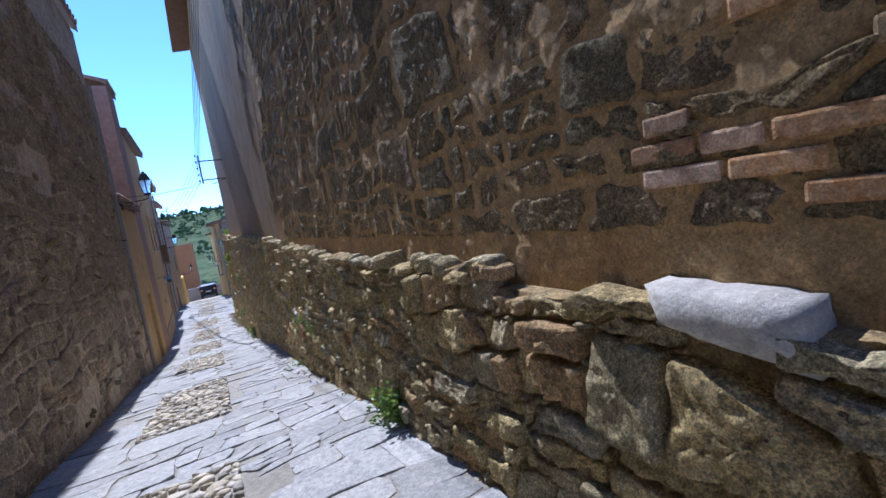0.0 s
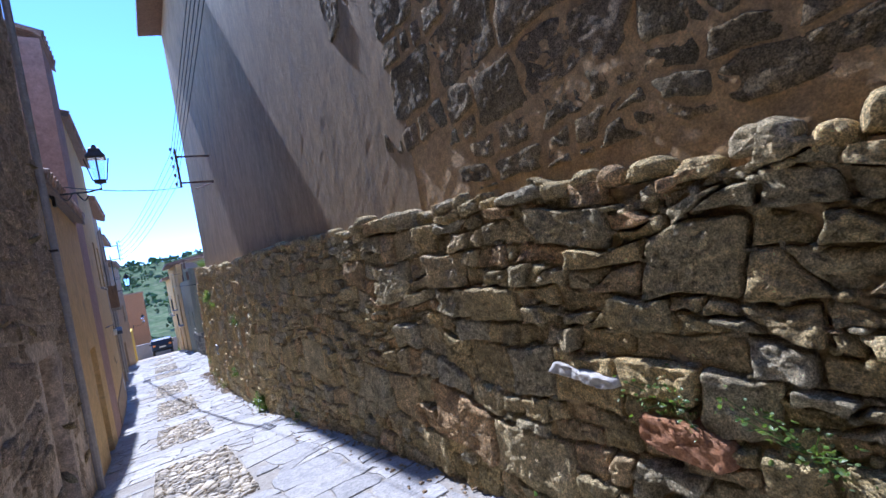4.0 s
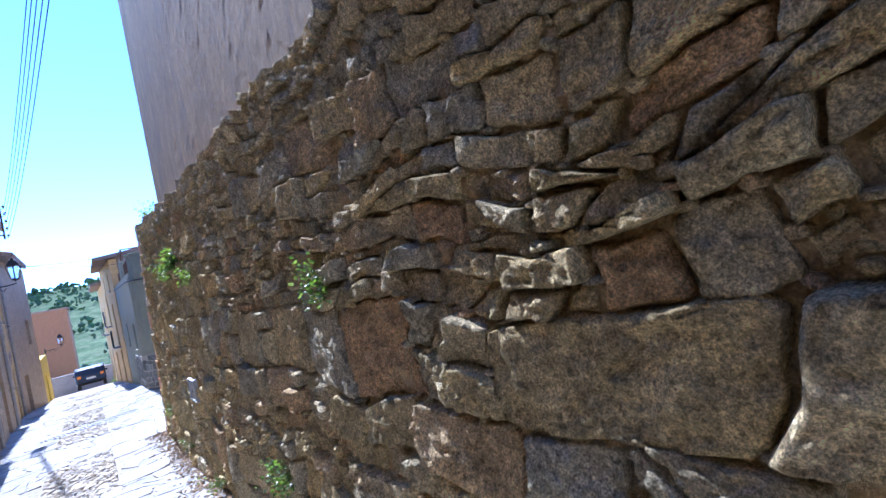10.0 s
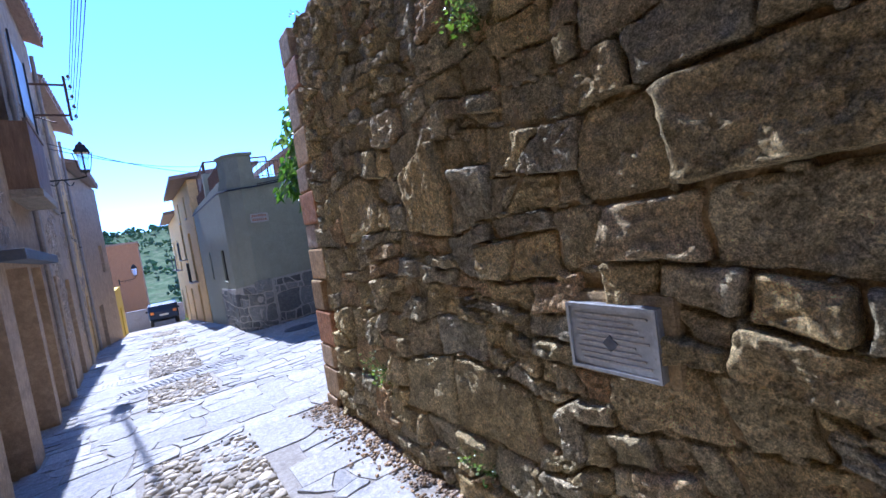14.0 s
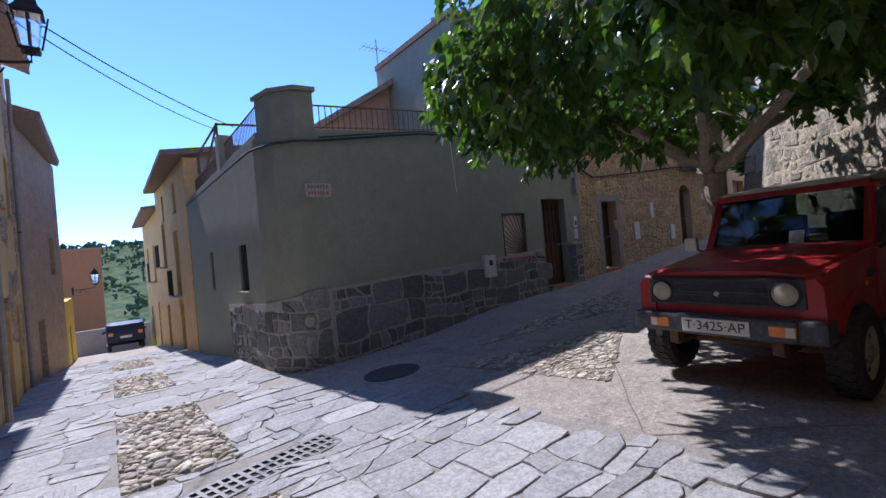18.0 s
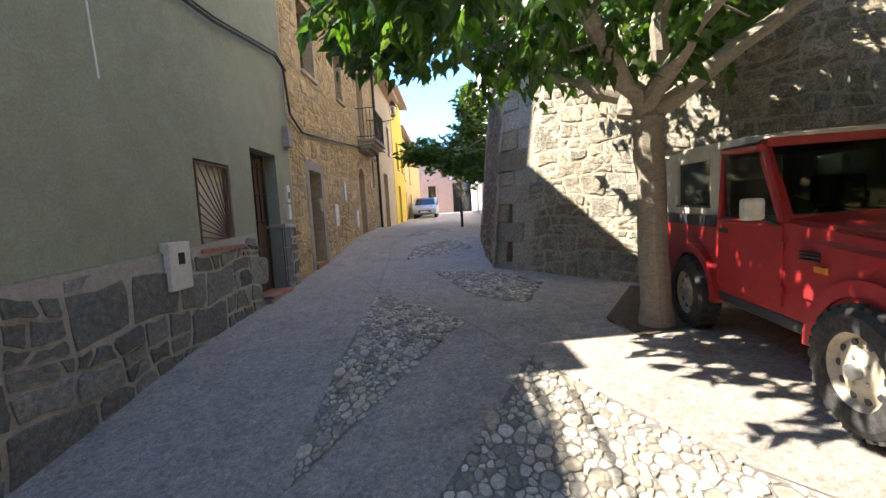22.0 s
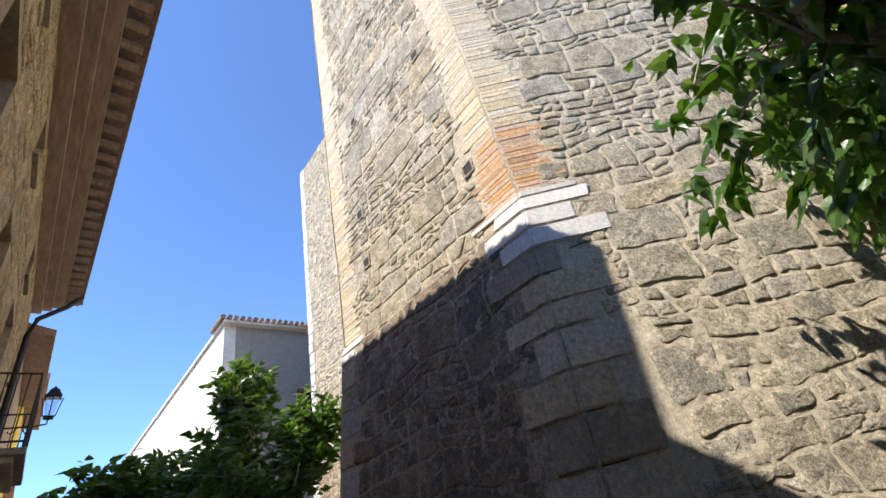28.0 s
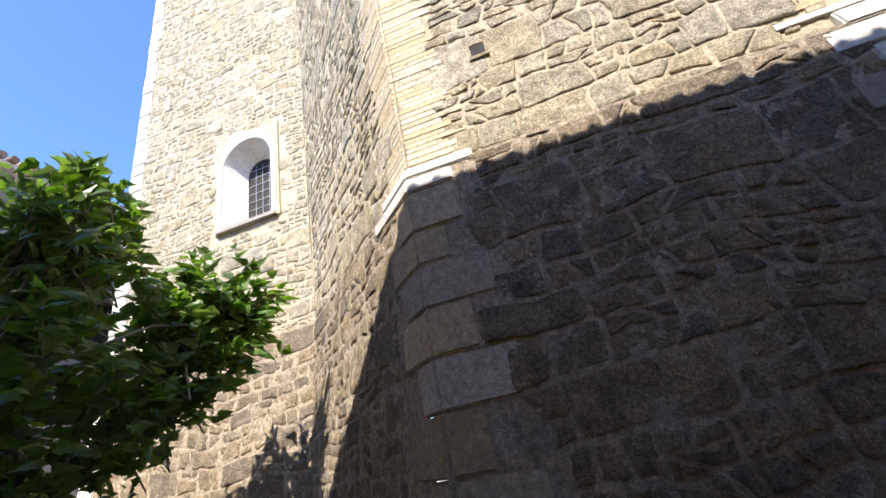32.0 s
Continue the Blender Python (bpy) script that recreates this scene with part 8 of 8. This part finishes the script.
for row in range(6):
    z = 0.45 + row * 0.08
    part("brick", box(alley_wall(-0.1, z, 0.075)[0], -0.35 + 0.1 * (row % 2), z, 1.2, -0.1 + 0.1 * (row % 2), z + 0.062, 0.012), r.choice((OLD_BRICK, RED_QUOIN)), wall_east)
plaque = thing("plaque", "small grey metal information plaque with raised lettering", "plaque", Matrix.Translation((alley_wall(21.15, -1.1, 0.075)[0], 21.36, -1.245)) @ Matrix.Rotation(-math.pi / 2, 4, "Z"))
part("backing", box(0, 0.0, 0, 0.41, 0.06, 0.285, 0.006), GALV, plaque)
for q in (box(0, -0.012, 0, 0.41, 0, 0.014), box(0, -0.012, 0.271, 0.41, 0, 0.285), box(0, -0.012, 0.014, 0.014, 0, 0.271), box(0.396, -0.012, 0.014, 0.41, 0, 0.271)):
    part("rim", q, GALV, plaque)
for k in range(9):
    z = 0.235 - k * 0.024
    part("text_bar", box(0.04 + 0.01 * (k % 3), -0.004, z, 0.37 - 0.02 * ((k * 7) % 4), 0.0, z + 0.009), PALE_STONE, plaque)
part("emblem", box(0.175, -0.005, 0.10, 0.225, 0.0, 0.15, m=Matrix.Translation((0.2, 0, 0.125)) @ Matrix.Rotation(math.pi / 4, 4, "Y") @ Matrix.Translation((-0.2, 0, -0.125))), SLATE_TILE, plaque)
part("mortar_bed", box(-0.05, 0.035, -0.04, 0.46, 0.12, 0.33, 0.03), RUBBLE_MORTAR, plaque)

# ---- waste bin by the corner ----
MESH_STEEL = material("perforated grey steel", ((0.30, 0.31, 0.31), (0.24, 0.25, 0.25), (0.36, 0.37, 0.37)), 60, 0.5, 0.3, 200, metal=0.6)
BAG = material("thin grey bin bag", ((0.62, 0.63, 0.64), (0.52, 0.53, 0.54), (0.68, 0.69, 0.70)), 6, 0.4, 0.5, 60, bump_scale=14)
bx, by = 1.72, 25.55
bz = ground_z(bx, by)
waste = thing("litter_bin", "perforated steel litter bin with a white bag on a post", "litter bin")
part("post", rod(bmesh.new(), (bx - 0.12, by + 0.16, bz - 0.02), (bx - 0.12, by + 0.16, bz + 0.86), 0.03), SLATE_TILE, waste)
part("bucket", lathe([(0.17, bz + 0.42), (0.195, bz + 0.9), (0.185, bz + 0.9), (0.16, bz + 0.44)], 28, Matrix.Translation((bx, by, 0))), MESH_STEEL, waste)
bm = lathe([(0.18, bz + 0.70), (0.205, bz + 0.84), (0.21, bz + 0.95), (0.195, bz + 0.96), (0.17, bz + 0.86), (0.12, bz + 0.75)], 40, Matrix.Translation((bx, by, 0)))
for vtx in bm.verts:
    vtx.co += Vector((nz(vtx.co.x * 14, vtx.co.y * 14, vtx.co.z * 9), nz(vtx.co.y * 14, vtx.co.x * 14, vtx.co.z * 9), 0.6 * nz(vtx.co.x * 17, vtx.co.y * 17, 2))) * 0.014
part("bag", bm, BAG, waste, "crumpled translucent white bin bag")
part("rim", lathe([(0.20, bz + 0.88), (0.215, bz + 0.89), (0.20, bz + 0.905)], 28, Matrix.Translation((bx, by, 0))), GALV, waste)

# roof antenna on the pink house
ant = thing("antenna", "thin roof television antenna", "antenna")
part("mast", rod(bmesh.new(), (6.0, 37, 3.9), (6.0, 37, 5.6), 0.018), GALV, ant)
part("boom", rod(bmesh.new(), (5.5, 37, 5.3), (6.5, 37, 5.3), 0.010), GALV, ant)
for k in range(7):
    part("element", rod(bmesh.new(), (5.55 + k * 0.15, 36.75, 5.3), (5.55 + k * 0.15, 37.25, 5.3), 0.006, n=5), GALV, ant)

# ---- valley and terraced hill beyond the lane ----
# base colours lightened to stand for haze in the air
HILL = material("olive terraced hillside lightened for haze", ((0.12, 0.16, 0.075), (0.085, 0.125, 0.06), (0.19, 0.20, 0.11)), 0.05, 0.95, 0.0, 0.3, stain=(0.09, 0.12, 0.06), stain_at=0.5)
HILL.node_tree.nodes["Principled BSDF"].inputs["Specular IOR Level"].default_value = 0.0
v, f = [], []
nx, ny = 60, 46
for j in range(ny):
    y = 230 + j * 14
    for i in range(nx):
        x = -420 + i * 15
        crest = 78 + 10 * nz(x * 0.006, 2, 1) + 0.05 * x + 6 * nz(x * 0.02, 5, 1)
        t = min(max((y - 230) / 560, 0), 1)
        z = -32 + crest * (t ** 1.15) + 2.5 * nz(x * 0.03, y * 0.03, 4)
        z = math.floor(z / 3.4) * 3.4 + min((z % 3.4) * 2.2, 3.4) * 0.5
        v.append((x, y, z))
for j in range(ny - 1):
    for i in range(nx - 1):
        a = j * nx + i
        f.append((a, a + 1, a + nx + 1, a + nx))
hill = tagged(part("backdrop", (v, f), HILL, None), "far green terraced hillside beyond the village", "hill", kind="structure")
vv, vf = [], []
for j in range(34):
    y = 63 + j * 5.5
    for i in range(25):
        x = -60 + i * 5
        vv.append((x, y, lerp(ALLEY, y) + 0.35 + 0.7 * nz(x * 0.07, y * 0.07, 3) + max(y - 230, 0) * 0.02))
for j in range(33):
    for i in range(24):
        a = j * 25 + i
        vf.append((a, a + 1, a + 26, a + 25))
tagged(part("backdrop", (vv, vf), HILL, None), "green valley floor of orchards below the village", "valley", kind="structure")
woods = thing("far_trees", "olive groves and woods scattered over the far hillside", "trees", kind="stuff")
v, f = [], []
r = random.Random(91)
for k in range(2300):
    i, j = r.randrange(nx), r.randrange(ny)
    if k < 420:
        x, y = r.uniform(-14, 14), r.uniform(76, 200)
        z, s = lerp(ALLEY, y) - 1, r.uniform(1.6, 3.6)
    else:
        x, y = -420 + i * 15 + r.uniform(-7, 7), 230 + j * 14 + r.uniform(-6, 6)
        crest = 78 + 10 * nz(x * 0.006, 2, 1) + 0.05 * x + 6 * nz(x * 0.02, 5, 1)
        z = -32 + crest * (min(max((y - 230) / 560, 0), 1) ** 1.15)
        s = r.uniform(1.8, 4.4) * (1.5 if j > 36 else 1)
    for q in range(9):
        d = Vector((r.gauss(0, 0.55), r.gauss(0, 0.55), r.uniform(0.1, 1.4))) * s
        b0 = len(v)
        m = s * r.uniform(0.3, 0.6)
        for a, b, c in ((1, 0, 0), (-0.5, 0.87, 0), (-0.5, -0.87, 0), (0, 0, 1), (0, 0, -0.8)):
            v.append((x + d.x + a * m * r.uniform(.7, 1.3), y + d.y + b * m * r.uniform(.7, 1.3), z + d.z + c * m))
        f += [(b0, b0 + 1, b0 + 3), (b0 + 1, b0 + 2, b0 + 3), (b0 + 2, b0, b0 + 3), (b0 + 1, b0, b0 + 4), (b0 + 2, b0 + 1, b0 + 4), (b0, b0 + 2, b0 + 4)]
part("clumps", (v, f), FAR_LEAF, woods)

# ---- stones, slabs and bricks, the nearest as pieces of their own ----
low_keep = [c for c in low_cells if not (HOLE[0] < c[1] < HOLE[1] and HOLE[2] < c[2] < HOLE[3]) and not (20.9 < c[1] < 21.42 and -1.31 < c[2] < -0.9)]
ROUGH = (0.02, 0.014, 0.022, 0.018, 0.09, 0.07)
lay(wall_east, "stone", low_keep, alley_wall, RUBBLE, (0.025, 0.095), 0.007, 3, near=lambda y, z: min(abs(y - 21), abs(y - 15), abs(y - 6)) if z > lerp(ALLEY, y) + 0.3 else 1e9, limit=300, flip=True, even=True,
    rock=ROUGH, near_res=lambda y, z: 0.018 if y > 3 else 0.028)
# small pinning stones in the joints
r = random.Random(404)
chips = []
for poly, cu, cv, area in low_keep:
    for u, v in (poly[0], poly[1], poly[2]):
        if r.random() < 0.75 and alley_wall_inside(u, v):
            w, h = r.uniform(0.018, 0.055), r.uniform(0.012, 0.032)
            chips.append(([(u + w * math.cos(a) * r.uniform(0.7, 1.2), v + h * math.sin(a) * r.uniform(0.7, 1.2)) for a in (0.3, 1.2, 2.2, 3.3, 4.2, 5.4)], u, v, w * h))
lay(wall_east, "pinning_stone", chips, alley_wall, RUBBLE, (0.025, 0.07), 0.0, 6, flip=True, even=True, rock=(0.02, 0.016, 0.008, 0.006, 0.15, 0.08))
for mat, poly, out in ((PALE_STONE, [(6.58, 0.20), (6.80, 0.19), (7.02, 0.22), (7.0, 0.28), (6.75, 0.27), (6.56, 0.25)], 0.11), (RED_QUOIN, [(6.1, -0.02), (6.3, -0.05), (6.52, 0.0), (6.5, 0.12), (6.3, 0.14), (6.12, 0.08)], 0.12)):
    lay(wall_east, "stone", [(poly, sum(q[0] for q in poly) / 6, sum(q[1] for q in poly) / 6, 0.03)], alley_wall, mat, (out, out + 0.01), 0.002, 17, near=lambda y, z: 0, limit=1, flip=True, even=True, rock=(0.015, 0.03, 0.02, 0.014, 0.10, 0.08))
# row of rounded stones along the wall's top
y, caps = 1.6, []
while y < 14.5:
    w, h = r.uniform(0.09, 0.27), r.uniform(0.07, 0.13)
    z = lerp(WALL_TOP, y) - 0.05 + r.uniform(-0.03, 0.03)
    caps.append(([(y, z), (y + w * 0.5, z - 0.01), (y + w, z), (y + w, z + h * 0.6), (y + w * 0.8, z + h), (y + w * 0.3, z + h * r.uniform(0.9, 1.1)), (y, z + h * 0.65)], y + w / 2, z + h / 2, w * h))
    y += w * r.uniform(0.98, 1.15)
lay(wall_east, "cap_stone", caps, alley_wall, RUBBLE, (0.05, 0.10), 0.004, 7, near=lambda y, z: abs(y - 6), limit=60, flip=True, even=True, rock=(0.018, 0.03, 0.022, 0.016, 0.10, 0.10))
up_cells = courses(-4, 9.5, 1.3, 6.3, 0.22, 0.165, 8, lambda y, z: nz(y, z, 3.3, 0.8) > -0.7 + 0.16 * max(y - 4.5, 0), 0.9, 0.5, 0.5)
lay(tall_house, "stone", up_cells, upper_wall, FLUSH_STONE, (0.013, 0.022), 0.014, 4, near=lambda y, z: abs(y - 4) + abs(z - 2), limit=150, flip=True, even=True, rock=(0.03, 0.012, 0.006, 0.006, 0.20, 0.16))
lay(wall_south, "stone", courses(1.1, 6.9, -2.6, 3.1, 0.3, 0.18, 9, lambda x, z: x > 1.75 or z < 1.6), plaza_wall, RUBBLE, (0.02, 0.06), 0.018, 5, near=lambda x, z: abs(x - 3), limit=100, flip=True, even=True, rock=(0.035, 0.03, 0.012, 0.009, 0.14, 0.07))
for key, (a, b, lean) in faces_of_church.items():
    surf, length = church_face(a, b, lean)
    top = NAVE_TOP if key == "nave" else TOWER_TOP

    def keep(u, z, key=key, length=length):
        if key == "nave" and 2.3 < u < 3.92 and 4.12 < z < 6.6:
            return False
        if key == "front" and not 0.45 < u < length - 0.45 or key == "diag_west" and u < 0.4 or key == "diag_east" and u > length - 0.36:
            return False
        return 0.02 < u < length - 0.02
    big = key in ("front", "diag_west")
    lower = courses(0, length, -2.4, LEDGE - 0.02, 0.25, 0.19, len(key) + 3, keep, 0.65, 0.5, 0.5)
    upper = courses(0, length, LEDGE + 0.02, top, *((0.17, 0.12) if key == "nave" else (0.23, 0.165)), len(key) + 9, keep, 0.65, 0.5, 0.6)
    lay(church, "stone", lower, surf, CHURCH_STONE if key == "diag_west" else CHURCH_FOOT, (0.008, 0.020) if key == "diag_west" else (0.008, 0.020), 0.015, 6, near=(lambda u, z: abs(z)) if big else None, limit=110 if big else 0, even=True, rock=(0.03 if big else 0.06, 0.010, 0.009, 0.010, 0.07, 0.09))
    lay(church, "stone", upper, surf, CHURCH_STONE, (0.005, 0.011) if key == "nave" else (0.008, 0.016), 0.013, 7, near=(lambda u, z: z) if key == "front" else None, limit=60, even=True, rock=(0.035 if key == "front" else 0.045 if key == "diag_west" else 0.06, 0.008, 0.006, 0.009, 0.10, 0.10))
flags = courses(-2.5, 2.1, -3.5, 46, 0.34, 0.24, 21, flag_here, 0.75, 0.55, 0.6)
lay(paving, "flagstone", flags, on_ground, SLATE_FLAG, (0.014, 0.021), 0.005, 31, near=lambda x, y: abs(y - 25.5), limit=300, rough=0.10, rings=FLAG_RINGS, ragged=0.02, cut=0.03, n=12, fine=3.0)
for i, (a, b) in enumerate(COBBLES):
    cc = cells_of(-0.98, -0.06, a, b, 0.095, 0.08, 0.5, 40 + i, lambda x, y: in_cobble(x, y))
    lay(paving, "cobble", cc, on_ground, PEBBLE, (0.018, 0.04), 0.004, 50 + i, near=(lambda x, y: abs(y - 24)) if i in (5, 6) else None, limit=120, rough=0.25, rings=PEB_RINGS, cut=0.2, even=True, n=7)
for i, (ob, p) in enumerate(patches):
    xs, yy = [q[0] for q in p], [q[1] for q in p]
    cc = cells_of(min(xs), max(xs), min(yy), max(yy), 0.088, 0.062, 0.6, 60 + i, lambda x, y, p=p: in_poly(p, x, y))
    lay(ob, "cobble", cc, on_ground, PEBBLE, (0.008, 0.018), 0.005, 70 + i, near=lambda x, y: x, limit=90, rough=0.3, rings=FLAT_RINGS, cut=0.05, ragged=0.05, n=10)
def capped(cells, top):
    return [([(a, min(b, top(a))) for a, b in poly], cu, cv, area) for poly, cu, cv, area in cells if cv < top(cu) - 0.03]


lay(plinth, "slab", capped(courses(2.12, 9.3, -2.95, -1.0, 0.27, 0.18, 81, lambda x, z: z < plinth_top(x) - 0.07 and not 7.72 < x < 8.8, 0.7, 0.45, 0.5), lambda x: plinth_top(x) - (0.12 if 6.2 < x < 7.3 else 0.04)), plinth_front, PLINTH_STONE, (0.008, 0.02), 0.022, 82, near=lambda x, z: x, limit=200, rough=0.5, cut=0.04, n=14, ragged=0.02)
lay(plinth, "slab", courses(0.05, CURVE - 0.02, -3.2, -1.4, 0.27, 0.18, 83, lambda s, z: z < lerp([(0, -1.80), (2.9, -1.67), (CURVE, -1.5)], s) - 0.05, 0.7, 0.45, 0.5), plinth_corner, PLINTH_STONE, (0.008, 0.02), 0.022, 84, near=lambda s, z: -s, limit=60, rough=0.5, cut=0.04, n=14, ragged=0.02)


def front_stone(u, z, h):
    q = on_wall(S0, S1, u, h)
    return (q.x, q.y, z)


def clear_of_holes(u, z):
    return not any(h[0] - 0.16 < u < h[1] + 0.16 and h[2] - 0.12 < z < h[3] + 0.16 for h in SH_HOLES)


lay(street_house, "stone", courses(0.05, 9.6, -2.3, 5.1, 0.21, 0.145, 85, clear_of_holes, 1.0, 0.5, 0.6), front_stone, FACADE_STONE, (0.004, 0.016), 0.012, 86, near=lambda u, z: u + abs(z), limit=200, even=True, rock=(0.045, 0.010, 0.006, 0.006, 0.12, 0.12))


def left_face(y, z, h):
    return (lerp(LEFT_X, y) + h - 0.006, y, z)


lay(L1, "stone", courses(-3.0, 13.1, -2.0, 5.5, 0.30, 0.17, 91, lambda y, z: z > lerp(ALLEY, y) - 0.1 and not (11.0 < y < 12.3 and z < 0.75) and nz(y, z, 8.8, 0.9) > -0.35, 0.9),
    left_face, LEFT_STONE, (0.008, 0.04), 0.014, 92, near=lambda y, z: abs(y - 4) + abs(z), limit=120, flip=False, even=True, rock=(0.03, 0.025, 0.014, 0.011, 0.2, 0.12))
for house, ya, yb, seed in ((L4, 25.0, 29.85, 93), (L5, 29.95, 34.75, 94), (L6, 34.85, 40.4, 95)):
    holes = {93: [(25.0, 29.8, -4, 0.0), (28.0, 29.8, -1, 3.0)], 94: [(30.2, 31.4, -4, -0.3), (32.2, 33.6, -4, -0.4), (30.4, 31.5, 0.8, 2.5), (32.8, 34.0, 0.8, 2.5)], 95: [(35.8, 37.1, -4, -0.9), (38.2, 39.5, -4, -1.1), (36.0, 37.2, 0.4, 2.1), (38.1, 39.3, 0.4, 2.1)]}[seed]
    lay(house, "stone", courses(ya, yb, -3.4, 3.6, 0.24, 0.15, seed, lambda y, z: z > lerp(ALLEY, y) and nz(y, z, seed, 0.7) > 0.02 and not any(a < y < b and lo < z < hi for a, b, lo, hi in holes), 0.9, 0.4, 0.5),
        left_face, LEFT_STONE, (0.006, 0.03), 0.012, seed, rock=(0.05, 0.018, 0.008, 0.008, 0.15, 0.1), even=True)
